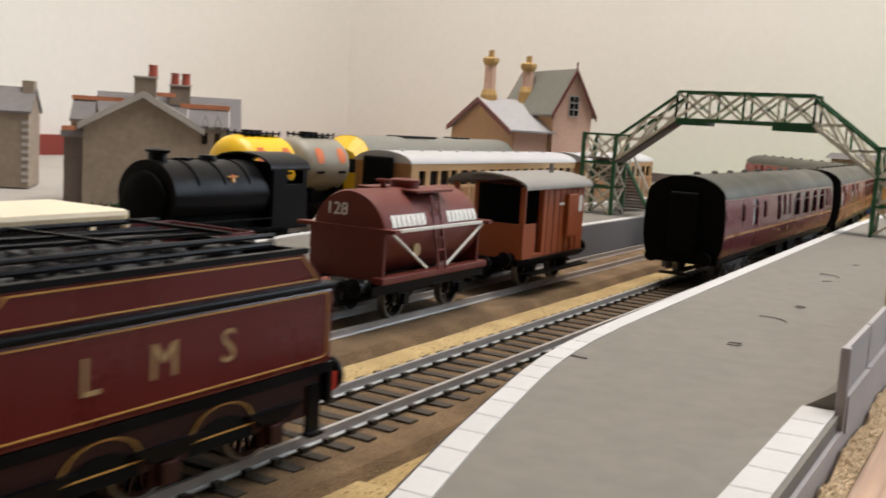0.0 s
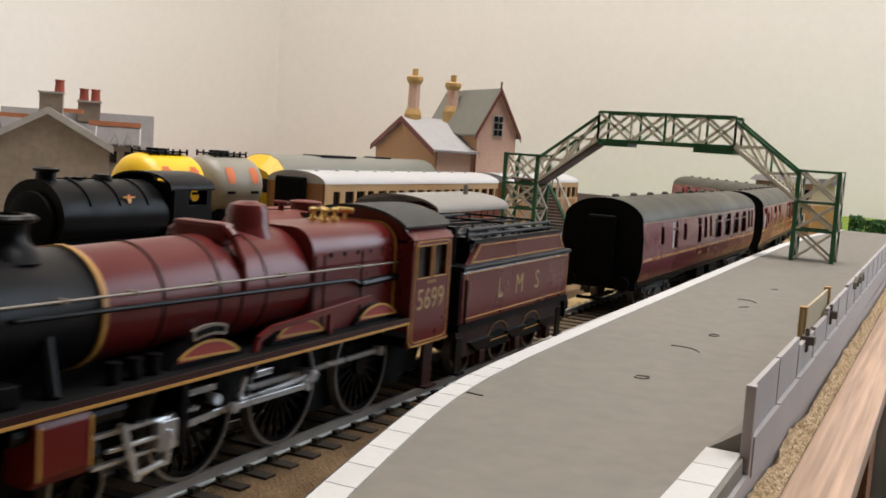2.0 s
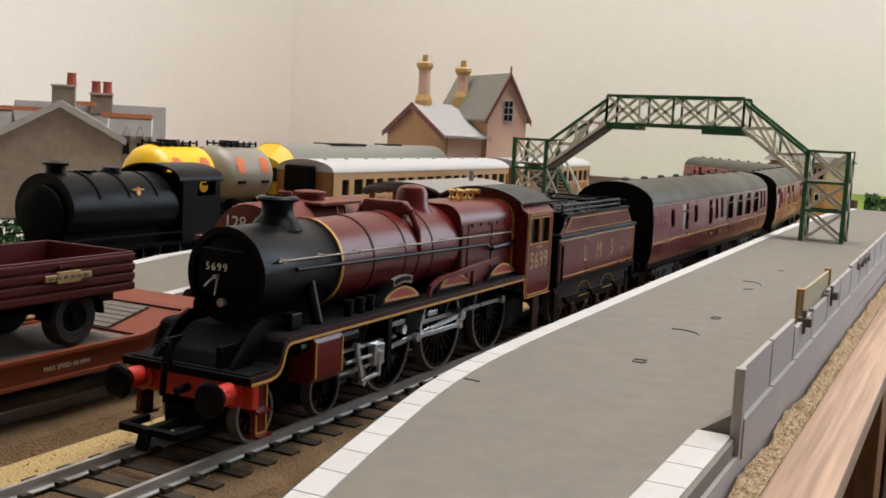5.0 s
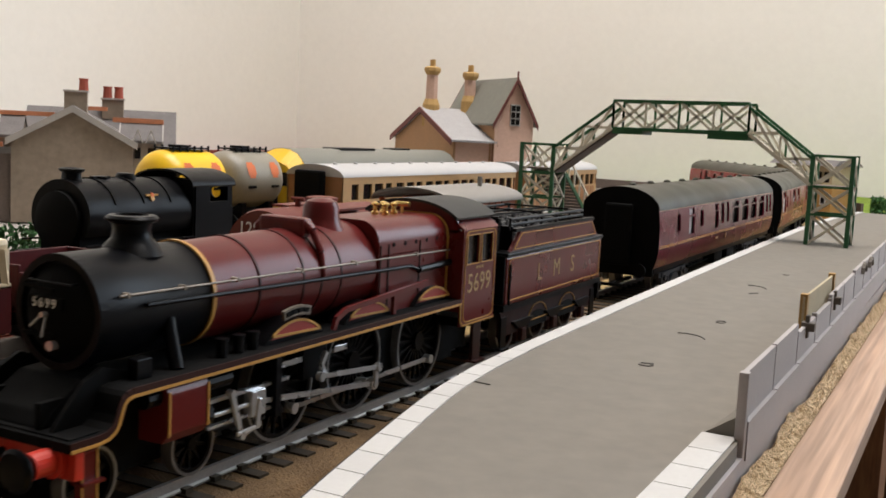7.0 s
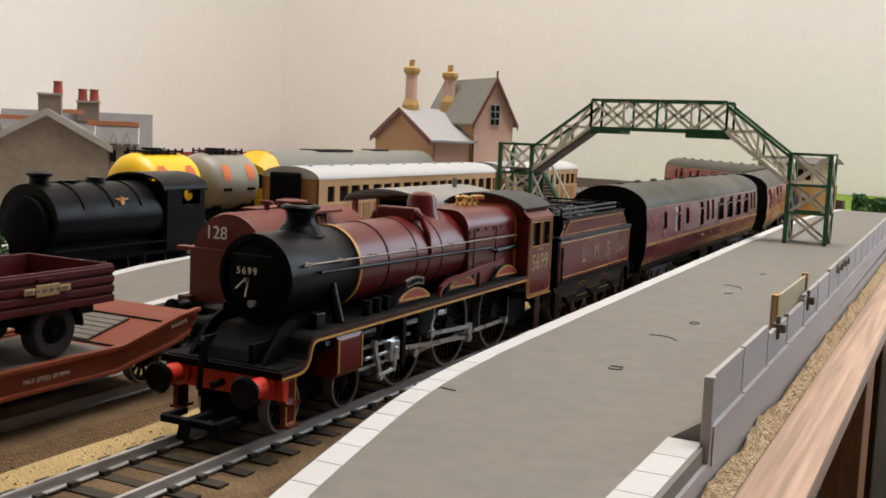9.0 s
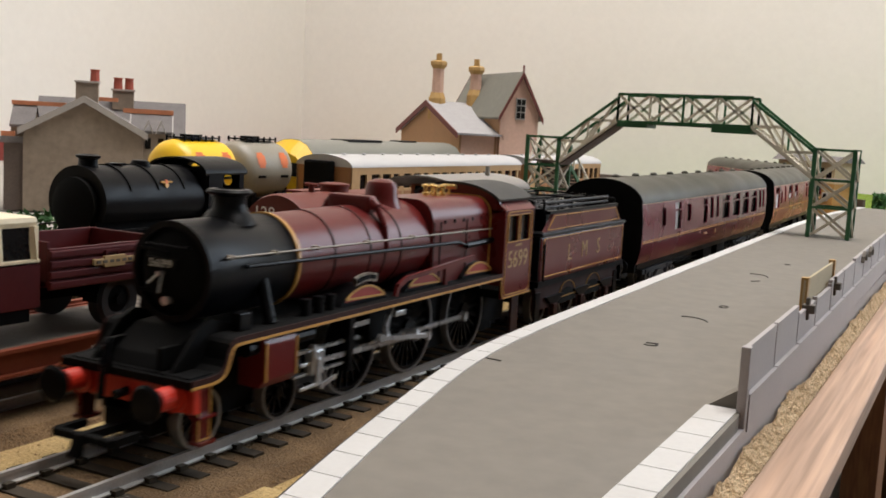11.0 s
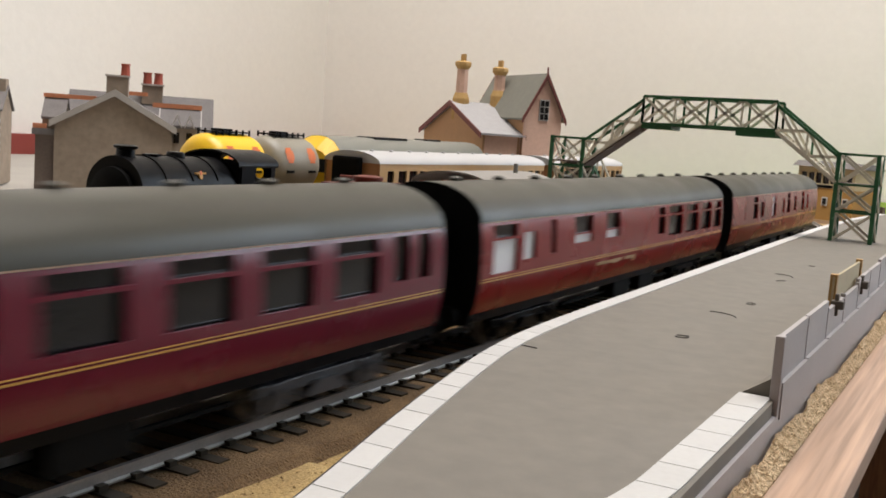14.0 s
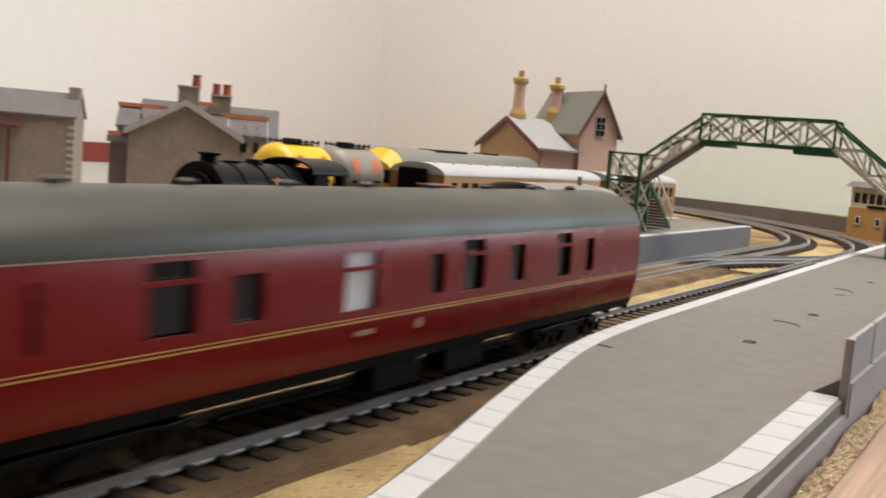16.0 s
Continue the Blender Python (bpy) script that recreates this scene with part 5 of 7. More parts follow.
    boxes("tail_lamp", [(0.0125, 0.0150, T1 + 0.0016, T1 + 0.0042, 0.0105, 0.0140)], M_RED, T)
    boxes("drawbar", [(-0.0015, 0.0015, 0.1545, T0 + 0.002, 0.0075, 0.0090), (-0.0012, 0.0012, T1, T1 + 0.0115, 0.0050, 0.0064), (-0.0065, 0.0065, T1 + 0.0098, T1 + 0.0115, 0.0050, 0.0064)], M_MATT, T)
    boxes("fall_plate", [(-0.010, 0.010, 0.1545, T0 + 0.001, 0.0158, 0.0164)], M_MATT, T)

    raised = ("tank", "top_moulding", "upper_side", "lining", "top_rim", "coal_rail", "front_plate", "rear_plate", "coal", "tool_rack", "water_dome", "letter", "handrail", "footplate_edge", "tender_front", "deck")
    for ob in T.children:
        if ob.name.split(".")[0] in raised:
            ob.matrix_basis = Matrix.Translation((0, 0, 0.0023)) @ ob.matrix_basis


build_tender()
for yy in (T0 + 0.0168, T0 + 0.0432, T0 + 0.0698):
    SPIN.append((wheelset(tender, yy, 0.0072, 0.0010, 12, "axle", M_MAROONDK), 0.0072, yy, "loco"))

# ---------------------------------------------------------------- coaches (local: front end at y=0)
CL_BODY = 0.2665
HALF = [(0.0160, 0.0128), (0.0170, 0.0155), (0.0177, 0.0195), (0.0179, 0.0240), (0.0178, 0.0300), (0.0174, 0.0350), (0.0168, 0.0384)]


BULGE = np.polyfit([z for _, z in HALF], [x for x, _ in HALF], 4)


def half_x(z):
    """Half the body's width at a height: a smooth curve through the section."""
    return float(np.polyval(BULGE, z))


def coach(name, label, windows, paint, gear):
    """windows: (y0, y1, z0, z1, kind) on the side towards the platform, mirrored on the other."""
    C = thing(name, label, "railway coach", "coaches of the express train")
    ys = sorted({0.0, CL_BODY, *[w[0] for w in windows], *[w[1] for w in windows]})
    zs = sorted({round(0.0128 + 0.0256 * k / 28, 5) for k in range(29)} | {w[2] for w in windows} | {w[3] for w in windows})
    for sx in (1, -1):
        bm = bmesh.new()
        grid = {}
        for y in ys:
            for z in zs:
                grid[y, z] = bm.verts.new((sx * half_x(z), y, z))
        for a, b in zip(ys, ys[1:]):
            for c, d in zip(zs, zs[1:]):
                my, mz = (a + b) / 2, (c + d) / 2
                if any(w[0] < my < w[1] and w[2] < mz < w[3] for w in windows):
                    continue
                bm.faces.new((grid[a, c], grid[b, c], grid[b, d], grid[a, d]))
        ob = part("body_side", bm, paint, C, "glossy maroon body side")
        md = ob.modifiers.new("thick", "SOLIDIFY")
        md.thickness, md.offset = 0.0008, -1.0
        for w in windows:
            z0, z1 = w[2], w[3]
            xm = sx * (min(half_x(z0), half_x(z1)) - 0.0009)
            boxes("pane", [(min(xm, xm - sx * 0.0003), max(xm, xm - sx * 0.0003), w[0] - 0.0003, w[1] + 0.0003, z0 - 0.0003, z1 + 0.0003)], M_PALEPANE if w[4] == "pale" else M_PANE, C, "pale pane standing for blinds and a lit wall beyond" if w[4] == "pale" else "")
            if w[4] in ("vent", "palevent") or z1 - z0 > 0.0105:
                zz = z1 - 0.0038
                boxes("window_bar", [(min(sx * half_x(zz), sx * (half_x(zz) - 0.0009)), max(sx * half_x(zz), sx * (half_x(zz) - 0.0009)), w[0] - 0.0002, w[1] + 0.0002, zz, zz + 0.0008)], paint, C)
        for z, wd, mt in ((0.0216, 0.00035, M_GOLD), (0.0223, 0.00022, M_GOLD), (0.0377, 0.0004, M_CREAMLINE)):
            boxes("lining", [(min(sx * half_x(z), sx * (half_x(z) + 0.00015)), max(sx * half_x(z), sx * (half_x(z) + 0.00015)), 0.0005, CL_BODY - 0.0005, z - wd / 2, z + wd / 2)], mt, C)
        boxes("solebar", [(min(sx * 0.0146, sx * 0.0160), max(sx * 0.0146, sx * 0.0160), 0.002, CL_BODY - 0.002, 0.0105, 0.0128)], M_BLACK, C)
        made("crest", lambda bm: lathe(bm, [(0.0012, sx * 0.0176), (0.0012, sx * 0.01795)], (0, CL_BODY * 0.49, 0.0190), 14, "x"), M_LETTER, C)
        boxes("number_bars", [(min(sx * 0.0172, sx * 0.01795), max(sx * 0.0172, sx * 0.01795), CL_BODY * 0.40 + 0.0016 * k, CL_BODY * 0.40 + 0.0012 + 0.0016 * k, 0.0186, 0.0196) for k in range(4)], M_LETTER, C)
    rf = [(0.0172, 0.0378), (0.0170, 0.0392), (0.0160, 0.0412), (0.0138, 0.0434), (0.0108, 0.0452), (0.0072, 0.0465), (0.0036, 0.0471), (0.0, 0.0473)]
    rf = rf + [(-x, z) for x, z in reversed(rf[:-1])]
    made("roof", lambda bm: prism(bm, rf + [(-0.0165, 0.0380), (0.0165, 0.0380)], "y", 0.0, CL_BODY), M_ROOF, C, "dark grey-green domed roof", smooth=True)
    for k in range(9):
        made("roof_vent", lambda bm: [lathe(bm, [(0.0017, 0.0462), (0.0017, 0.0480), (0.0011, 0.0485), (0.0003, 0.0486)], ((-0.0012, 0.018 + 0.0288 * k, 0)), 10)], M_ROOF, C, smooth=True)
    es = [(x, z) for x, z in HALF] + rf[1:-1] + [(-x, z) for x, z in reversed(HALF)]
    for y0, y1, s in ((-0.0006, 0.0006, -1), (CL_BODY - 0.0006, CL_BODY + 0.0006, 1)):
        made("end_wall", lambda bm: prism(bm, es, "y", y0, y1), M_MATT, C, "matt black coach end")
        ye = y0 if s < 0 else y1
        boxes("gangway", [(-0.0060, 0.0060, min(ye, ye + s * 0.0035), max(ye, ye + s * 0.0035), 0.0135, 0.0400)], M_MATT, C, bevel=0.0010)
        for sx in (-1, 1):
            made("buffer", lambda bm: lathe(bm, [(0.0015, ye - s * 0.001), (0.0015, ye + s * 0.0045), (0.0030, ye + s * 0.0050), (0.0030, ye + s * 0.0058)], (sx * 0.0115, 0, 0.0122), 14, "y"), M_MATT, C)
        boxes("buffer_beam", [(-0.0158, 0.0158, min(ye, ye - s * 0.0014), max(ye, ye - s * 0.0014), 0.0092, 0.0128)], M_MATT, C)
        boxes("coupling", [(-0.0011, 0.0011, min(ye - s * 0.02, ye + s * 0.0098), max(ye - s * 0.02, ye + s * 0.0098), 0.0050, 0.0062), (-0.0060, 0.0060, min(ye + s * 0.0082, ye + s * 0.0098), max(ye + s * 0.0082, ye + s * 0.0098), 0.0050, 0.0062)], M_MATT, C)
    boxes("floor", [(-0.0156, 0.0156, 0.001, CL_BODY - 0.001, 0.0115, 0.0140)], M_MATT, C)
    boxes("partition", [(-0.0008, 0.0008, 0.003, CL_BODY - 0.003, 0.0140, 0.0375)], M_MATT, C)
    for sx in (-1, 1):
        for q in (0, 1):
            boxes("battery_box", [(sx * 0.0125 - 0.003, sx * 0.0125 + 0.003, 0.118 + 0.03 * q, 0.136 + 0.03 * q, 0.0045, 0.0106)], M_MATT, C, bevel=0.0003)
        boxes("truss", [(sx * 0.0120 - 0.0005, sx * 0.0120 + 0.0005, 0.075, 0.195, 0.0062, 0.0070)], M_MATT, C)
    for yb in (0.0430, CL_BODY - 0.0430):
        B = boxes("bogie", [(sx * 0.0122 - 0.0012, sx * 0.0122 + 0.0012, yb - 0.0235, yb + 0.0235, 0.0060, 0.0086) for sx in (-1, 1)] + [(sx * 0.0126 - 0.0014, sx * 0.0126 + 0.0014, yb + d - 0.0030, yb + d + 0.0030, 0.0030, 0.0086) for sx in (-1, 1) for d in (-0.0170, 0.0170)] + [(-0.0122, 0.0122, yb - 0.004, yb + 0.004, 0.0060, 0.0106)], gear, C, "bogie frame with springs and axle boxes", bevel=0.0003)
        for sx in (-1, 1):
            made("bogie_spring", lambda bm: prism(bm, [(yb - 0.0075, 0.0040), (yb + 0.0075, 0.0040), (yb + 0.0040, 0.0070), (yb - 0.0040, 0.0070)], "x", sx * 0.0138 - 0.0008, sx * 0.0138 + 0.0008), gear, B)
        for d in (-0.0170, 0.0170):
            wheelset(C, yb + d, 0.0070, 0.0010, 10, "axle", gear)
            for sx in (-1, 1):
                made("axle_box", lambda bm: [rod(bm, (sx * 0.0138, yb + d, 0.0062), (sx * 0.0150, yb + d, 0.0062), 0.0014, 10)], gear, B)
                boxes("coil_spring", [(sx * 0.0140 - 0.0006, sx * 0.0140 + 0.0006, yb + d + q * 0.0052 - 0.0008, yb + d + q * 0.0052 + 0.0008, 0.0040, 0.0066) for q in (-1, 1)], gear, B)
    return C


Z0, Z1 = 0.0245, 0.0366


def wn(a, b, lo=Z0, hi=Z1, kind="vent"):
    return (a, b, lo, hi, kind)


# the pale pane here paints the bright wall seen through clear glass
W1 = [wn(0.0285, 0.0345, 0.0272, 0.0350, "plain"), wn(0.0500, 0.0605, 0.0245, 0.0366, "pale"), wn(0.0712, 0.0780, 0.0272, 0.0350, "plain"), wn(0.1025, 0.1105), wn(0.1170, 0.1235, 0.0262, 0.0366, "plain"), wn(0.1300, 0.1355, 0.0262, 0.0366, "plain"), wn(0.1435, 0.1610), wn(0.1700, 0.1875), wn(0.1950, 0.2120), wn(0.2195, 0.2365), wn(0.2430, 0.2500, 0.0262, 0.0366, "plain"), wn(0.2540, 0.2600, 0.0262, 0.0366, "plain")]
W2 = [wn(0.0074, 0.0234, 0.0232, 0.0325, "pale"), wn(0.0074, 0.0234, 0.0331, 0.0366, "plain"), wn(0.0275, 0.0365, 0.0258, 0.0338, "pale"), wn(0.0480, 0.0520, 0.0262, 0.0366, "plain"), wn(0.0680, 0.0845, 0.0312, 0.0366, "plain"), wn(0.0680, 0.0845, 0.0280, 0.0308, "pale"), wn(0.0980, 0.1125, 0.0312, 0.0366, "plain"), wn(0.0980, 0.1125, 0.0280, 0.0308, "pale"), wn(0.1600, 0.1690, 0.0258, 0.0366, "plain"), wn(0.1745, 0.1950), wn(0.2010, 0.2205), wn(0.2265, 0.2440), wn(0.2490, 0.2635)]
W3 = [wn(0.0285, 0.0300, 0.0250, 0.0350, "plain"), wn(0.0500, 0.0612), wn(0.0695, 0.0776, 0.0250, 0.0335, "plain"), wn(0.1020, 0.1135, 0.0240, 0.0358, "pale"), wn(0.1340, 0.1402, 0.0250, 0.0340, "plain"), wn(0.1490, 0.1595), wn(0.1735, 0.1815, 0.0250, 0.0345, "plain"), wn(0.2020, 0.2115), wn(0.2220, 0.2280, 0.0250, 0.0345, "plain")]
coach1 = coach("brake_coach", "maroon corridor brake coach with gold lining and black ends", W1, M_MAROON2, M_GREY_UF)
coach2 = coach("restaurant_coach", "maroon coach with large pale blinded kitchen windows", W2, M_MAROON3, M_BLACK)
coach3 = coach("rear_brake_coach", "maroon corridor brake coach at the tail of the train", W3, M_MAROON3, M_BLACK)
for sx in (-1, 1):
    for k in range(13):
        if k != 9:
            boxes("lettering_bar", [(min(sx * 0.0172, sx * 0.01795), max(sx * 0.0172, sx * 0.01795), 0.0905 + 0.0030 * k, 0.0928 + 0.0030 * k, 0.0190, 0.0200)], M_LETTER, coach2)


# ---------------------------------------------------------------- goods wagons on the siding
def running_gear(T, ya, yb, axles, half=0.0130, r=0.0065, base=0.0095):
    """Black underframe with wheels, axle guards and buffers between ya and yb."""
    for sx in (-1, 1):
        boxes("solebar", [(sx * half - 0.0008, sx * half + 0.0008, ya, yb, base, base + 0.0030)], M_BLACK, T)
        for y in axles:
            made("axle_guard", lambda bm: prism(bm, [(y - 0.0050, base), (y - 0.0018, 0.0048), (y + 0.0018, 0.0048), (y + 0.0050, base)], "x", sx * (half - 0.0002) - 0.0004, sx * (half - 0.0002) + 0.0004), M_BLACK, T)
            boxes("axle_box", [(sx * half - 0.0010, sx * half + 0.0012, y - 0.0015, y + 0.0015, 0.0050, 0.0085)], M_BLACK, T)
        for ye, s in ((ya, -1), (yb, 1)):
            b = made("buffer", lambda bm: lathe(bm, [(0.0022, ye), (0.0016, ye + s * 0.0012), (0.0014, ye + s * 0.0050)], (sx * 0.0110, 0, 0.0125), 14, "y"), M_BLACK, T)
            made("buffer_head", lambda bm: lathe(bm, [(0.0010, ye + s * 0.0048), (0.0030, ye + s * 0.0056), (0.0030, ye + s * 0.0063), (0.0010, ye + s * 0.0068)], (sx * 0.0110, 0, 0.0125), 16, "y"), M_BLACK, b)
    boxes("underframe", [(-half, half, ya + 0.001, yb - 0.001, base + 0.0010, base + 0.0028)], M_BLACK, T)
    boxes("coupling", [(-0.0010, 0.0010, ya - 0.0095, yb + 0.0095, 0.0048, 0.0060), (-0.0055, 0.0055, ya - 0.0095, ya - 0.0080, 0.0048, 0.0060), (-0.0055, 0.0055, yb + 0.0080, yb + 0.0095, 0.0048, 0.0060)], M_BLACK, T)
    for y in axles:
        wheelset(T, y, r, 0.0009, 10, "axle")


X2 = -0.055
# tank wagon
tank = thing("tank_wagon", "red oxide tank wagon with white panels and a ladder", "wagon", at=pose(X2, 0.2530, 0))


def build_tank():
    T, n = tank, 0.0730
    running_gear(T, 0.0, n, (0.020, 0.056))
    made("barrel", lambda bm: lathe(bm, [(0.0030, 0.0055), (0.0135, 0.0058), (0.0140, 0.0072), (0.0140, n - 0.0072), (0.0135, n - 0.0058), (0.0030, n - 0.0055)], (0, 0, 0.0272), 40, "y"), M_TANK, T, "red oxide tank barrel", smooth=True)
    for ye in (0.0050, n - 0.0062):
        made("end_plate", lambda bm: prism(bm, [(-0.0140, 0.0135), (0.0140, 0.0135), (0.0140, 0.0295), (-0.0140, 0.0295)], "y", ye, ye + 0.0012), M_TANK, T)
        boxes("end_beam", [(-0.0185, 0.0185, ye - 0.0012, ye + 0.0024, 0.0288, 0.0300)], M_TANK, T)
    for sx in (-1, 1):
        boxes("deck_edge", [(sx * 0.0140 - 0.0022, sx * 0.0140 + 0.0022, 0.002, n - 0.002, 0.0130, 0.0152)], M_TANK, T, bevel=0.0004)
        made("stay", lambda bm: [bar(bm, (sx * 0.0160, 0.006, 0.0290), (sx * 0.0150, 0.030, 0.0160), 0.0007), bar(bm, (sx * 0.0160, n - 0.006, 0.0290), (sx * 0.0150, n - 0.030, 0.0160), 0.0007)], M_TEXT, T, "white painted diagonal stay")
        boxes("hand_rail", [(sx * 0.0160 - 0.0004, sx * 0.0160 + 0.0004, 0.006, n - 0.006, 0.0288, 0.0298)], M_TEXT, T)
        for a in [0.0450 + 0.0030 * k for k in range(7)] + [0.0100 + 0.0030 * k for k in range(7)]:
            b = a + 0.0025
            def panel(bm):
                for k in range(4):
                    q0, q1 = radians(12 + 4 * k), radians(12 + 4 * (k + 1))
                    v = [bm.verts.new((sx * 0.01415 * math.cos(q), yy, 0.0272 + 0.01415 * math.sin(q))) for q, yy in ((q0, a), (q0, b), (q1, b), (q1, a))]
                    bm.faces.new(v)
            made("lettering_bar", panel, M_TEXT, T, "white lettering as a plain bar")
        made("emblem", lambda bm: rod(bm, (sx * 0.0138, 0.0245, 0.0222), (sx * 0.0144, 0.0245, 0.0222), 0.0022, 12), M_LETTER, T)
        made("ladder", lambda bm: [bar(bm, (sx * 0.0165, yy, 0.0150), (sx * 0.0118, yy, 0.0395), 0.0006) for yy in (0.0355, 0.0405)] + [bar(bm, (sx * (0.0165 - 0.0047 * q), 0.0355, 0.0150 + 0.0245 * q), (sx * (0.0165 - 0.0047 * q), 0.0405, 0.0150 + 0.0245 * q), 0.0005) for q in (0.1, 0.26, 0.42, 0.58, 0.74, 0.9)], M_TANK, T, "thin red ladder")
    made("manhole", lambda bm: lathe(bm, [(0.0048, 0.0405), (0.0048, 0.0425), (0.0052, 0.0427), (0.0052, 0.0436), (0.0030, 0.0440), (0.0003, 0.0441)], (0, 0.038, 0), 20), M_TANK, T, smooth=True)
    boxes("walkway", [(-0.0120, -0.0055, 0.0270, 0.0500, 0.0402, 0.0410), (0.0055, 0.0120, 0.0270, 0.0500, 0.0402, 0.0410)], M_TANK, T)
    made("valve", lambda bm: [rod(bm, (0, 0.0245, 0.0410), (0, 0.0245, 0.0438), 0.0010, 10), rod(bm, (-0.0025, 0.0245, 0.0436), (0.0025, 0.0245, 0.0436), 0.0006, 8)], M_TANK, T)
    words("number", "128", 0.0056, M_TEXT, T, end_pose(-0.0040, 0.00490, 0.0348), label="white painted number")


build_tank()

van = thing("brake_van", "brown goods brake van with a grey roof and open verandah", "wagon", at=pose(X2, 0.3545, 0))


def build_van():
    T, n = van, 0.0645
    running_gear(T, 0.0, n, (0.016, 0.048))
    boxes("body", [(-0.0158, 0.0158, 0.0180, n - 0.004, 0.0125, 0.0405)], M_VAN, T, "brown planked body", bevel=0.0003)
    # matt black panel paints the shade under the verandah roof
    boxes("doorway", [(-0.0135, 0.0135, 0.0172, 0.0179, 0.0142, 0.0400)], M_MATT, T, "black panel for the shade inside the verandah")
    boxes("verandah_floor", [(-0.0160, 0.0160, 0.0, 0.0185, 0.0125, 0.0140)], M_VAN, T)
    boxes("verandah_end", [(-0.0158, 0.0158, 0.0, 0.0012, 0.0140, 0.0260), (-0.0158, -0.0138, 0.0, 0.0012, 0.0260, 0.0405), (0.0138, 0.0158, 0.0, 0.0012, 0.0260, 0.0405)], M_VAN, T)
    for sx in (-1, 1):
        boxes("verandah_side", [(sx * 0.0150 - 0.0006, sx * 0.0150 + 0.0006, 0.0012, 0.0100, 0.0140, 0.0260), (sx * 0.0150 - 0.0006, sx * 0.0150 + 0.0006, 0.0100, 0.0120, 0.0140, 0.0260)], M_VAN, T)
        for k in range(6):
            boxes("plank_joint", [(sx * 0.0159 - 0.00012, sx * 0.0159 + 0.00012, 0.0215 + 0.0062 * k, 0.0217 + 0.0062 * k, 0.0130, 0.0400)], M_MAROONDK, T)
        boxes("ducket", [(sx * 0.0168 - 0.0010, sx * 0.0168 + 0.0010, 0.0390, 0.0500, 0.0190, 0.0370)], M_VAN, T, bevel=0.0006)
        boxes("footboard", [(sx * 0.0172 - 0.0020, sx * 0.0172 + 0.0020, 0.003, n - 0.003, 0.0062, 0.0070), (sx * 0.0165 - 0.0010, sx * 0.0165 + 0.0010, 0.003, n - 0.003, 0.0118, 0.0126)], M_BLACK, T)
        boxes("white_mark", [(sx * 0.0161 - 0.0001, sx * 0.0161 + 0.0001, n - 0.0110, n - 0.0070, 0.0290, 0.0360), (sx * 0.0161 - 0.0001, sx * 0.0161 + 0.0001, 0.033, 0.038, 0.0325, 0.0335)], M_TEXT, T)
    rp = [(0.0178 * math.sin(radians(a)), 0.0402 + 0.0052 * math.cos(radians(a))) for a in range(-88, 89, 11)]
    made("roof", lambda bm: prism(bm, rp + [(x, z - 0.0008) for x, z in reversed(rp)], "y", -0.0030, n), M_VANROOF, T, "pale grey curved roof", smooth=True)
    made("stove_pipe", lambda bm: rod(bm, (0.006, 0.045, 0.044), (0.006, 0.045, 0.0490), 0.0010, 10), M_VANROOF, T)


build_van()

low = thing("well_wagon", "brown low-loader well wagon with sloping ends", "wagon", at=pose(X2, 0.0, 0))


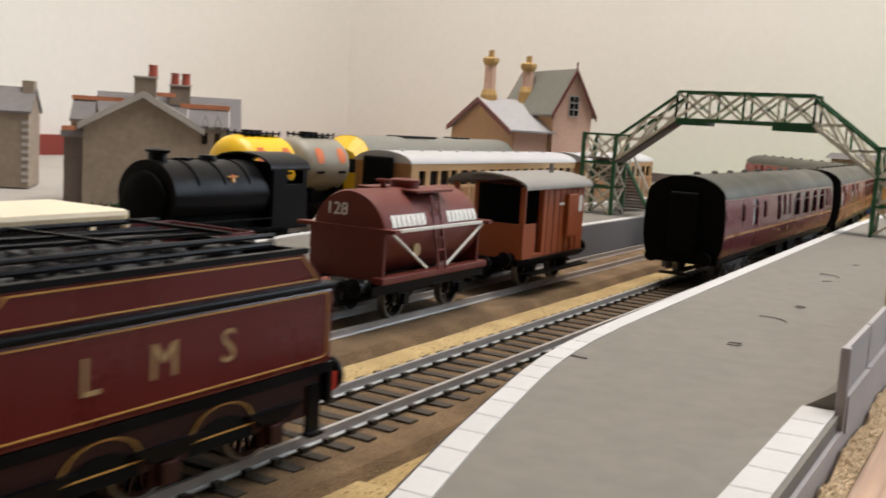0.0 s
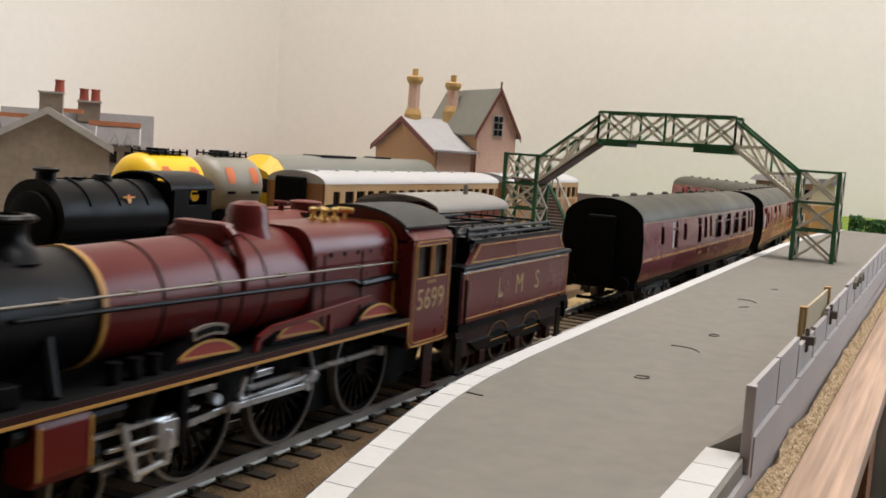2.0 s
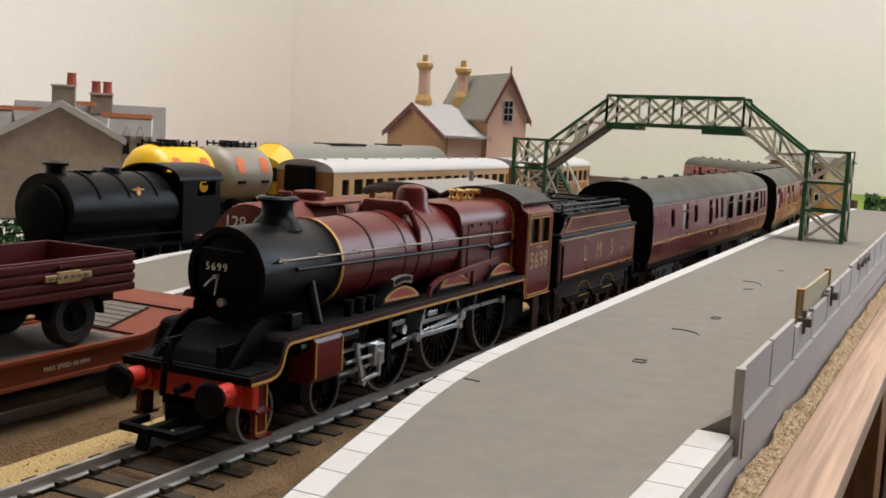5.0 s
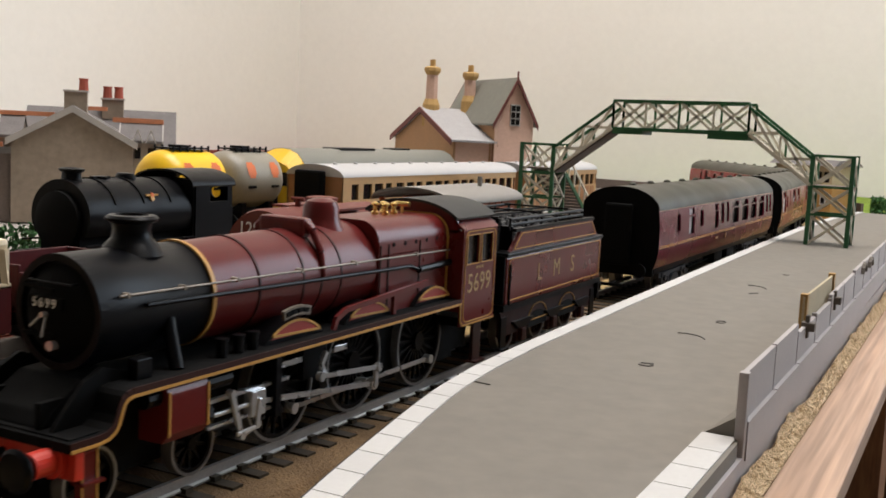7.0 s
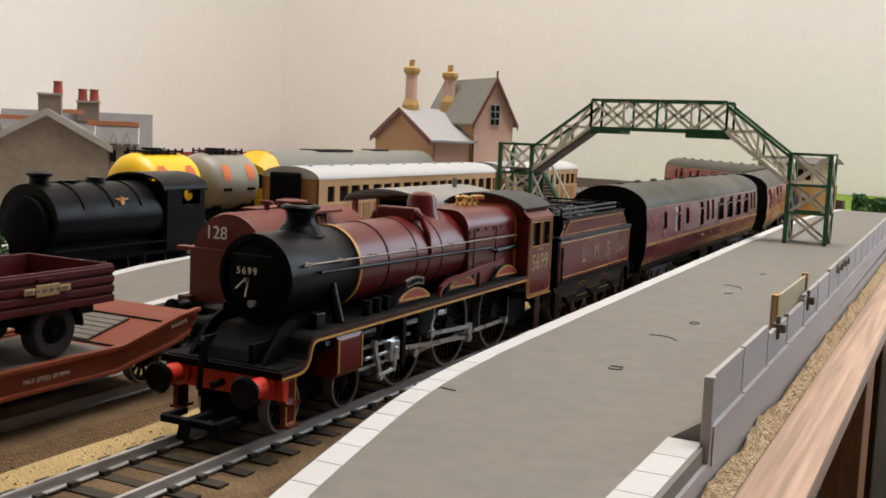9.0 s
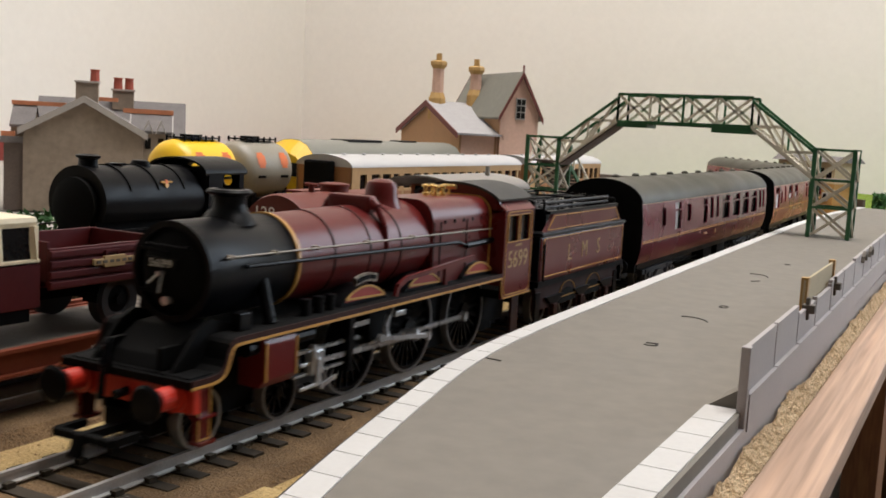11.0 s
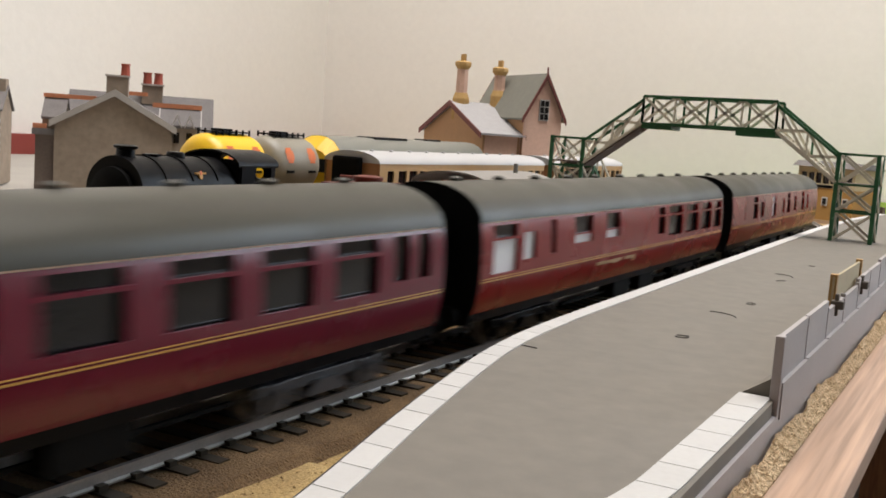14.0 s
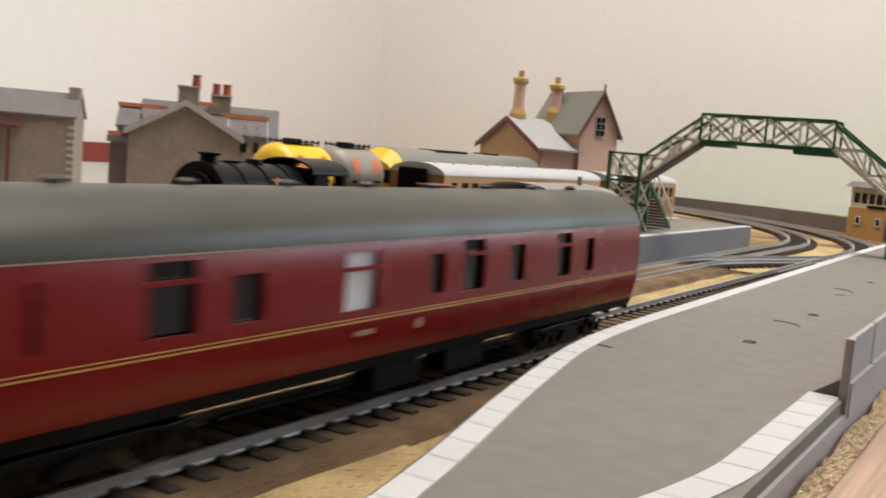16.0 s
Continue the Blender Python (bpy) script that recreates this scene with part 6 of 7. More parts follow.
def build_low():
    T = low
    f0, f1 = 0.0560, 0.2250
    prof = [(f1, 0.0183), (0.2172, 0.0174), (0.1968, 0.0128), (0.0850, 0.0124), (f0 + 0.010, 0.0174), (f0, 0.0183)]
    for sx in (-1, 1):
        low_e = [(f0, 0.0142), (f0 + 0.012, 0.0118), (0.0850, 0.0078), (0.1945, 0.0076), (0.2150, 0.0112), (f1, 0.0143)]
        made("side_frame", lambda bm: prism(bm, prof + low_e, "x", sx * 0.0150, sx * 0.0166), M_BROWN, T, "brown side frame")
        made("flange", lambda bm: [bar(bm, (sx * 0.0170, a[0], a[1] + 0.0004), (sx * 0.0170, b[0], b[1] + 0.0004), 0.0018, 0.0008) for a, b in zip(prof, prof[1:])] + [bar(bm, (sx * 0.0170, a[0], a[1]), (sx * 0.0170, b[0], b[1]), 0.0018, 0.0007) for a, b in zip(low_e, low_e[1:])], M_BROWN, T)
    def deck(bm):
        for (ya, za), (yb, zb) in zip(prof, prof[1:]):
            v = [bm.verts.new(p) for p in ((-0.0150, ya, za - 0.0004), (0.0150, ya, za - 0.0004), (0.0150, yb, zb - 0.0004), (-0.0150, yb, zb - 0.0004), (-0.0150, ya, za - 0.002), (0.0150, ya, za - 0.002), (0.0150, yb, zb - 0.002), (-0.0150, yb, zb - 0.002))]
            for f in ((0, 1, 2, 3), (7, 6, 5, 4), (1, 5, 6, 2), (0, 3, 7, 4), (0, 4, 5, 1), (3, 2, 6, 7)):
                bm.faces.new([v[i] for i in f])
    made("deck", deck, M_BROWN, T, "brown plank deck")
    boxes("well_floor", [(-0.0135, 0.0135, 0.090, 0.1965, 0.0114, 0.0124)], M_DECK, T, "weathered grey plank floor")
    m = Matrix.Translation((0, 0.2070, 0.0149)) @ Matrix.Rotation(math.atan2(0.0046, 0.0204), 4, "X")
    bm = bmesh.new()
    box(bm, -0.0128, 0.0045, -0.0092, 0.0058, -0.0002, 0.0001, m)
    part("slope_bed", bm, M_MATT, T, "dark gaps under the slats")
    for k in range(6):
        bm = bmesh.new()
        box(bm, -0.0128, 0.0045, -0.0092 + 0.0025 * k, -0.0071 + 0.0025 * k, -0.0001, 0.0005, m)
        part("slope_plank", bm, M_DECK, T, "weathered grey slat")
    for y in (0.0072, -0.0098):
        bm = bmesh.new()
        box(bm, -0.0140, 0.0140, y - 0.0001, y + 0.0002, -0.0001, 0.0003, m)
        part("plate_joint", bm, M_MAROONDK, T)
    words("lettering", "MAX SPEED 60 MPH", 0.00145, M_TEXT, T, side_pose(0.01665, 0.1741, 0.0099), 1.05)
    boxes("number_bars", [(0.0166, 0.01675, 0.2150 + 0.0012 * k, 0.2158 + 0.0012 * k, 0.0148 + 0.00025 * k, 0.0157 + 0.00025 * k) for k in range(5)], M_TEXT, T)
    running_gear(T, f0 + 0.001, f1 - 0.0005, (f0 + 0.014, f1 - 0.012), half=0.0115, r=0.0058, base=0.0088)


build_low()

lorry = thing("dropside_lorry", "maroon dropside lorry with a cream cab roof on the well wagon", "lorry", at=pose(X2, 0.0, 0.0126))


def build_lorry():
    T = lorry
    b0, b1, zb, zt, hw = 0.1572, 0.1965, 0.0120, 0.0207, 0.0135
    boxes("bed_floor", [(-hw, hw, b0, b1, zb, zb + 0.0012)], M_LORRYIN, T)
    for nm, it in (("bed_side", (-hw - 0.0008, -hw, b0, b1, zb - 0.0006, zt)), ("bed_side", (hw, hw + 0.0008, b0, b1, zb - 0.0006, zt)), ("tailboard", (-hw, hw, b1 - 0.0008, b1, zb, zt)), ("headboard", (-hw, hw, b0, b0 + 0.0008, zb, zt + 0.0015))):
        boxes(nm, [it], M_LORRY, T, bevel=0.0002)
    for sx in (-1, 1):
        for k in range(4):
            boxes("plank_rib", [(sx * (hw + 0.0009) - 0.0005, sx * (hw + 0.0009) + 0.0005, b0, b1, zb - 0.0004 + 0.0023 * k, zb + 0.0013 + 0.0023 * k)], M_LORRY, T, bevel=0.0003)
        xb = sx * (hw + 0.0017)
        made("name_board", lambda bm: [box(bm, xb - 0.0003, xb + 0.0003, 0.1690, 0.1822, zb + 0.0040, zb + 0.0055), box(bm, xb - 0.0003, xb + 0.0004, 0.1722, 0.1788, zb + 0.0034, zb + 0.0061)], M_LETTER, T, "gilt name board with unreadable lettering", bevel=0.0002)
        boxes("name_bars", [(xb + sx * 0.0003 - 0.0002, xb + sx * 0.0003 + 0.0002, 0.1698 + 0.0020 * k, 0.1710 + 0.0020 * k, zb + 0.0044, zb + 0.0051) for k in range(6)], M_DECK, T)
        boxes("step_plate", [(xb - 0.0004, xb + 0.0002, 0.1728, 0.1772, zb + 0.0068, zb + 0.0074), (xb - 0.0004, xb + 0.0002, 0.1728, 0.1734, zb + 0.0056, zb + 0.0068), (xb - 0.0004, xb + 0.0002, 0.1766, 0.1772, zb + 0.0056, zb + 0.0068)], M_LORRY, T)
        for yy in (0.1800, 0.1260):
            w = made("wheel", lambda bm: lathe(bm, [(0.0030, sx * 0.0085), (0.0060, sx * 0.0085), (0.0067, sx * 0.0092), (0.0067, sx * 0.0120), (0.0058, sx * 0.0128), (0.0036, sx * 0.0126), (0.0033, sx * 0.0118)], (0, yy, 0.0067), 32, "x"), M_RUBBER, T, "black rubber tyre", smooth=True)
            made("hub", lambda bm: lathe(bm, [(0.0034, sx * 0.0117), (0.0032, sx * 0.0121), (0.0014, sx * 0.0122), (0.0012, sx * 0.0130)], (0, yy, 0.0067), 20, "x"), M_MATT, w)
            made("mudguard", lambda bm: [bar(bm, (sx * 0.0112, yy + 0.0078 * math.cos(radians(a)), 0.0067 + 0.0078 * math.sin(radians(a))), (sx * 0.0112, yy + 0.0078 * math.cos(radians(a + 15)), 0.0067 + 0.0078 * math.sin(radians(a + 15))), 0.0046, 0.0006) for a in range(0, 180, 15)], M_MATT, T)
        boxes("cab_side", [(sx * 0.0130 - 0.0006, sx * 0.0130 + 0.0006, 0.1170, 0.1553, 0.0080, 0.0180)], M_LORRY, T)
        made("cab_pillar", lambda bm: [bar(bm, (sx * 0.0128, a, 0.0180), (sx * 0.0122, b, 0.0258), 0.0014) for a, b in ((0.1175, 0.1215), (0.1450, 0.1450), (0.1545, 0.1540))], M_CREAM, T)
        boxes("window_rail", [(sx * 0.0129 - 0.0007, sx * 0.0129 + 0.0007, 0.1170, 0.1553, 0.0176, 0.0186)], M_CREAM, T)
        boxes("tank", [(sx * 0.010 - 0.003, sx * 0.010 + 0.003, 0.138, 0.153, 0.0050, 0.0105)], M_MATT, T)
    boxes("cab_back", [(-0.0130, 0.0130, 0.1543, 0.1553, 0.0080, 0.0180), (-0.0130, -0.0095, 0.1543, 0.1553, 0.0180, 0.0258), (0.0095, 0.0130, 0.1543, 0.1553, 0.0180, 0.0258)], M_CREAM, T)
    boxes("cab_front", [(-0.0130, 0.0130, 0.1145, 0.1172, 0.0060, 0.0180)], M_LORRY, T, bevel=0.0008)
    boxes("cab_floor", [(-0.0125, 0.0125, 0.1175, 0.1548, 0.0075, 0.0095)], M_MATT, T)
    boxes("seat", [(-0.0110, 0.0110, 0.1350, 0.1425, 0.0095, 0.0145)], M_DECK, T)
    made("cab_roof", lambda bm: box(bm, -0.0128, 0.0128, 0.1200, 0.1556, 0.0254, 0.0280), M_CREAM, T, "cream cab roof", bevel=0.0012)
    for sx in (-1, 1):
        boxes("door_glass", [(sx * 0.0122 - 0.0002, sx * 0.0122 + 0.0002, 0.1205, 0.1548, 0.0184, 0.0256)], M_PANE, T)
    boxes("windscreen", [(-0.0120, 0.0120, 0.1200, 0.1204, 0.0182, 0.0256)], M_PANE, T)
    boxes("chassis", [(-0.0075, 0.0075, 0.1150, 0.1970, 0.0080, 0.0116)], M_MATT, T)
    boxes("axle", [(-0.0085, 0.0085, yy - 0.001, yy + 0.001, 0.0057, 0.0080) for yy in (0.1260, 0.1800)], M_MATT, T)


build_lorry()

# ---------------------------------------------------------------- saddle tank engine on the loop
X3 = -0.165
sad = thing("saddle_tank_locomotive", "black saddle tank shunting locomotive with a gold and red emblem", "locomotive", at=pose(X3, 0.2775, 0) @ Matrix.Diagonal((1, 0.75, 1, 1)))


def build_saddle():
    T = sad
    def shell(bm):
        pts = [(0.0152 * math.cos(radians(a)), 0.0288 + 0.0138 * math.sin(radians(a))) for a in range(-30, 211, 10)]
        prism(bm, pts, "y", 0.0060, 0.0800)
    made("saddle_tank", shell, M_BLACK, T, "black saddle tank", smooth=True)
    made("smokebox", lambda bm: lathe(bm, [(0.0020, 0.0010), (0.0085, 0.0018), (0.0110, 0.0032), (0.0112, 0.0075)], (0, 0, 0.0272), 32, "y"), M_MATT, T, smooth=True)
    made("chimney", lambda bm: lathe(bm, [(0.0056, 0.0410), (0.0042, 0.0428), (0.0040, 0.0450), (0.0052, 0.0455), (0.0054, 0.0464), (0.0040, 0.0468), (0.0034, 0.0466), (0.0032, 0.0450)], (0, 0.0130, 0), 28), M_BLACK, T, smooth=True)
    made("dome", lambda bm: lathe(bm, [(0.0048, 0.0415), (0.0044, 0.0432), (0.0036, 0.0444), (0.0003, 0.0447)], (0, 0.0500, 0), 24), M_BLACK, T, smooth=True)
    made("filler", lambda bm: [lathe(bm, [(0.0030, 0.0415), (0.0030, 0.0434), (0.0003, 0.0436)], (0.0, 0.0320, 0), 16), box(bm, -0.001, 0.001, 0.026, 0.038, 0.0425, 0.0434)], M_BLACK, T)
    for yy in (0.0240, 0.0440, 0.0640):
        made("tank_band", lambda bm: [bar(bm, (0.0154 * math.cos(radians(a)), yy, 0.0288 + 0.0140 * math.sin(radians(a))), (0.0154 * math.cos(radians(a + 10)), yy, 0.0288 + 0.0140 * math.sin(radians(a + 10))), 0.0007, 0.0005) for a in range(20, 160, 10)], M_MATT, T)
    for sx in (-1, 1):
        made("emblem", lambda bm: [rod(bm, (sx * 0.0124, 0.0505, 0.0352), (sx * 0.0141, 0.0505, 0.0356), 0.0014, 12), bar(bm, (sx * 0.0136, 0.0462, 0.0366), (sx * 0.0136, 0.0548, 0.0366), 0.0006, 0.0007)], M_GOLD, T, "gold heraldic emblem as a plain shape")
        made("emblem_centre", lambda bm: rod(bm, (sx * 0.0134, 0.0505, 0.0366), (sx * 0.0140, 0.0505, 0.0367), 0.0009, 10), M_EMBLEM, T)
        boxes("cab_side", [(sx * 0.0158 - 0.0005, sx * 0.0158 + 0.0005, 0.0810, 0.0930, 0.0150, 0.0405), (sx * 0.0158 - 0.0005, sx * 0.0158 + 0.0005, 0.0930, 0.1080, 0.0150, 0.0330), (sx * 0.0158 - 0.0005, sx * 0.0158 + 0.0005, 0.1080, 0.1120, 0.0150, 0.0405), (sx * 0.0158 - 0.0005, sx * 0.0158 + 0.0005, 0.0930, 0.1080, 0.0394, 0.0405)], M_BLACK, T)
        boxes("running_edge", [(sx * 0.0158 - 0.0008, sx * 0.0158 + 0.0008, -0.002, 0.1150, 0.0138, 0.0152)], M_BLACK, T)
        made("side_rail", lambda bm: [rod(bm, (sx * 0.0165, 0.002, 0.0190), (sx * 0.0165, 0.080, 0.0190), 0.0004, 6)], M_BLACK, T)
        b = made("buffer", lambda bm: lathe(bm, [(0.0022, -0.003), (0.0018, -0.008)], (sx * 0.0112, 0, 0.0125), 14, "y"), M_RED, T)
        made("buffer_head", lambda bm: lathe(bm, [(0.0014, -0.0075), (0.0034, -0.0085), (0.0034, -0.0095)], (sx * 0.0112, 0, 0.0125), 16, "y"), M_BLACK, b)
        boxes("coupling_rod", [(sx * 0.0108 - 0.0005, sx * 0.0108 + 0.0005, 0.022, 0.084, 0.0060, 0.0074)], M_GREY_UF, T)
        boxes("cab_lamp", [(sx * 0.0120 - 0.0012, sx * 0.0120 + 0.0012, 0.0812, 0.0818, 0.0350, 0.0374)], M_GOLD, T)
    boxes("cab_inner", [(-0.0100, 0.0145, 0.0815, 0.0950, 0.0150, 0.0300)], M_MATT, T)
    boxes("footplate", [(-0.0155, 0.0155, -0.003, 0.1155, 0.0136, 0.0150)], M_BLACK, T)
    boxes("buffer_beam", [(-0.0158, 0.0158, -0.0042, -0.0025, 0.0092, 0.0150)], M_RED, T)
    boxes("cab_front", [(-0.0155, 0.0155, 0.0800, 0.0812, 0.0150, 0.0420)], M_BLACK, T)
    boxes("cab_far_sheet", [(-0.0152, -0.0142, 0.0815, 0.1108, 0.0150, 0.0402)], M_MATT, T)
    def back(bm):
        n = 24
        box(bm, -0.0155, 0.0155, 0.1110, 0.1120, 0.0150, 0.0320)
        for cx in (-0.00775, 0.00775):
            sq, ci = [], []
            for k in range(n):
                a = 2 * math.pi * k / n
                c, s = math.cos(a), math.sin(a)
                f = 1 / max(abs(c), abs(s))
                sq.append((cx + 0.00775 * c * f, 0.0365 + 0.0045 * s * f))
                ci.append((cx + 0.0026 * c, 0.0362 + 0.0026 * s))
            rows_ = [[bm.verts.new((x, y, z)) for x, z in p] for p, y in ((ci, 0.1110), (sq, 0.1110), (sq, 0.1120), (ci, 0.1120))]
            for p, q in zip(rows_, rows_[1:] + rows_[:1]):
                for k in range(n):
                    bm.faces.new((p[k], p[(k + 1) % n], q[(k + 1) % n], q[k]))
    made("cab_back", back, M_BLACK, T, "black cab back with two round windows")
    boxes("bunker", [(-0.0150, 0.0150, 0.1120, 0.1150, 0.0150, 0.0300)], M_BLACK, T)
    rp = [(0.0166 * math.sin(radians(a)), 0.0398 + 0.0062 * math.cos(radians(a))) for a in range(-90, 91, 12)]
    made("cab_roof", lambda bm: prism(bm, rp + [(x * 0.97, z - 0.0008) for x, z in reversed(rp)], "y", 0.0780, 0.1145), M_BLACK, T, smooth=True)
    boxes("frames", [(-0.0070, 0.0070, 0.0, 0.112, 0.0060, 0.0136)], M_MATT, T)
    boxes("firebox_side", [(-0.0100, 0.0100, 0.006, 0.081, 0.0136, 0.0240)], M_MATT, T)
    for yy in (0.024, 0.053, 0.082):
        wheelset(T, yy, 0.0088, 0.0010, 14, "axle")


build_saddle()


# ---------------------------------------------------------------- teak coaches on the loop
def teak(name, label, length, at, cat="railway coach"):
    T = thing(name, label, cat, "teak coaches", at=at)
    xs = 0.0168
    nw = max(3, int(length / 0.0118))
    step = (length - 0.012) / nw
    for sx in (-1, 1):
        boxes("body_side", [(sx * xs - 0.0005, sx * xs + 0.0005, 0, length, 0.0120, 0.0295), (sx * xs - 0.0005, sx * xs + 0.0005, 0, length, 0.0375, 0.0412), (sx * xs - 0.0005, sx * xs + 0.0005, 0, 0.008, 0.0295, 0.0375)] + [(sx * xs - 0.0005, sx * xs + 0.0005, 0.008 + step * (k + 1) - (0.0028 if k % 3 else 0.0048), 0.008 + step * (k + 1), 0.0295, 0.0375) for k in range(nw)], M_TEAKLT, T, "pale teak panelled side")
        for k in range(nw):
            boxes("pane", [(sx * (xs - 0.0008) - 0.0001, sx * (xs - 0.0008) + 0.0001, 0.0082 + step * k, 0.008 + step * (k + 1) - 0.0015, 0.0293, 0.0377)], M_PANE, T)
            boxes("panel", [(sx * xs - 0.0008, sx * xs + 0.0008, 0.0088 + step * k, 0.0060 + step * (k + 1), 0.0150, 0.0280)], M_TEAK, T)
        boxes("solebar", [(sx * 0.0150 - 0.0006, sx * 0.0150 + 0.0006, 0.001, length - 0.001, 0.0095, 0.0120)], M_BLACK, T)
    rp = [(0.0176 * math.sin(radians(a)), 0.0410 + 0.0062 * math.cos(radians(a))) for a in range(-88, 89, 8)]
    made("roof", lambda bm: prism(bm, rp, "y", -0.0006, length + 0.0006), M_WROOF, T, "white curved roof", smooth=True)
    for k in range(int(length / 0.02)):
        made("roof_vent", lambda bm: lathe(bm, [(0.0012, 0.0462), (0.0012, 0.0478), (0.0003, 0.0481)], (0.004, 0.012 + 0.02 * k, 0), 8), M_WROOF, T)
    for y0 in (0.0, length - 0.001):
        boxes("end_wall", [(-0.0170, 0.0170, y0, y0 + 0.001, 0.0120, 0.0412)], M_TEAK, T, "teak end wall")
    boxes("gangway", [(-0.0100, 0.0070, -0.0045, -0.0002, 0.0130, 0.0440)], M_MATT, T, "black corridor connection", bevel=0.0012)
    boxes("floor", [(-0.0160, 0.0160, 0.001, length - 0.001, 0.0110, 0.0130)], M_MATT, T)
    for yb in (0.034, length - 0.034):
        boxes("bogie", [(sx * 0.0120 - 0.001, sx * 0.0120 + 0.001, yb - 0.02, yb + 0.02, 0.0040, 0.0085) for sx in (-1, 1)] + [(-0.012, 0.012, yb - 0.004, yb + 0.004, 0.005, 0.011)], M_MATT, T)
        for d in (-0.015, 0.015):
            wheelset(T, yb + d, 0.0062, 0.0009, 10, "axle")
    return T


teak("teak_coach", "pale teak panelled coach with a white roof", 0.2180, pose(X3, 0.4480, 0))
ca, ch = outer_curve(-0.165, 0.86, 0.30)(0.700)
teak("teak_coach", "shorter teak coach with a white roof", 0.150, pose(X3, 0.6850, 0))

# ---------------------------------------------------------------- yard train: tank wagons and a diesel
X4, Z4 = -0.222, 0.0025


def oil_tank(at, paint, label):
    T = thing("oil_tank_wagon", label, "wagon", "oil tank wagons", at=at)
    n = 0.0450
    running_gear(T, 0.0, n, (0.010, 0.035))
    made("barrel", lambda bm: lathe(bm, [(0.0030, 0.0005), (0.0090, 0.0014), (0.0130, 0.0038), (0.0151, 0.0072), (0.0158, 0.0105), (0.0158, n - 0.0075), (0.0148, n - 0.0040), (0.0120, n - 0.0015), (0.0040, n - 0.0005)], (0, 0, 0.0330), 36, "y"), paint, T, smooth=True)
    for y in (0.009, n - 0.013):
        boxes("saddle", [(-0.0120, 0.0120, y, y + 0.004, 0.0120, 0.0210)], M_BLACK, T)
    boxes("walkway", [(-0.0060, 0.0060, 0.0100, n - 0.0080, 0.0492, 0.0500)] + [(x - 0.0004, x + 0.0004, 0.0100 + 0.0052 * k, 0.0108 + 0.0052 * k, 0.0480, 0.0510) for x in (-0.006, 0.006) for k in range(6)] + [(-0.0035, 0.0035, 0.0180, 0.0240, 0.0480, 0.0512)], M_BLACK, T, "black top walkway")
    for sx in (-1, 1):
        for yy in (0.0130, 0.0330):
            made("emblem", lambda bm: [patch(bm, sx, 0.01600, 0.0330, 6, 38, yy - 0.0024, yy + 0.0024), patch(bm, sx, 0.01602, 0.0330, 12, 32, yy - 0.0034, yy + 0.0034)], M_EMBLEM, T, "red emblem as a plain shape")
            boxes("lettering_bar", [(sx * 0.0157 - 0.0004, sx * 0.0157 + 0.0004, yy - 0.003, yy + 0.003, 0.0292, 0.0306)], M_BLACK, T)
    return T


oil_tank(pose(X4, 0.3890, Z4), M_YELLOW, "yellow oil tank wagon with red emblems")
oil_tank(pose(X4, 0.4375, Z4), M_TGREY, "grey oil tank wagon with red emblems")
dz = thing("diesel_locomotive", "grey diesel locomotive with a yellow warning end", "locomotive", at=pose(X4, 0.4890, Z4))


def build_diesel():
    T, n = dz, 0.2000
    sec = [(0.0172, 0.0120), (0.0176, 0.0250), (0.0170, 0.0360), (0.0150, 0.0430), (0.0110, 0.0475), (0.0055, 0.0498), (0.0, 0.0503)]
    sec = sec + [(-x, z) for x, z in reversed(sec[:-1])]
    made("body", lambda bm: prism(bm, sec, "y", 0.0085, n), M_DIESEL, T, "grey rounded body", smooth=True)
    def nose(bm):
        a = [bm.verts.new((x * 0.86, 0.0, 0.0120 + (z - 0.0120) * (0.80 if z > 0.03 else 1))) for x, z in sec]
        b = [bm.verts.new((x, 0.0088, z)) for x, z in sec]
        for i in range(len(sec)):
            j = (i + 1) % len(sec)
            bm.faces.new((a[i], a[j], b[j], b[i]))
        bm.faces.new(a)
    made("cab_front", nose, M_YELLOW, T, "yellow cab front")
    boxes("windscreen", [(-0.0125, -0.0015, -0.0004, 0.0012, 0.0290, 0.0368), (0.0015, 0.0125, -0.0004, 0.0012, 0.0290, 0.0368)], M_PANE, T)
    boxes("cab_window", [(sx * 0.0172 - 0.0006, sx * 0.0172 + 0.0006, 0.0110, 0.0210, 0.0295, 0.0370) for sx in (-1, 1)], M_PANE, T)
    boxes("underframe", [(-0.0165, 0.0165, 0.002, n - 0.002, 0.0090, 0.0122)], M_BLACK, T)
    boxes("headcode", [(-0.0040, 0.0040, -0.0005, 0.001, 0.0180, 0.0230)], M_BLACK, T)
    boxes("roof_grille", [(-0.0070, 0.0070, 0.060, 0.100, 0.0494, 0.0508)], M_BLACK, T)
    boxes("exhaust_cover", [(-0.005, 0.005, 0.13, 0.15, 0.0496, 0.0510)], M_BLACK, T)
    for yb in (0.045, n - 0.045):
        boxes("bogie", [(sx * 0.0130 - 0.001, sx * 0.0130 + 0.001, yb - 0.026, yb + 0.026, 0.0040, 0.0090) for sx in (-1, 1)] + [(-0.0125, 0.0125, yb - 0.004, yb + 0.004, 0.0050, 0.0095)], M_BLACK, T)
        for d in (-0.018, 0.018):
            wheelset(T, yb + d, 0.0064, 0.0009, 10, "axle")


build_diesel()

# ---------------------------------------------------------------- footbridge
bridge = thing("footbridge", "green and cream lattice model footbridge over the tracks", "footbridge")
BY = 0.5930
BW = 0.0195     # walkway width along y


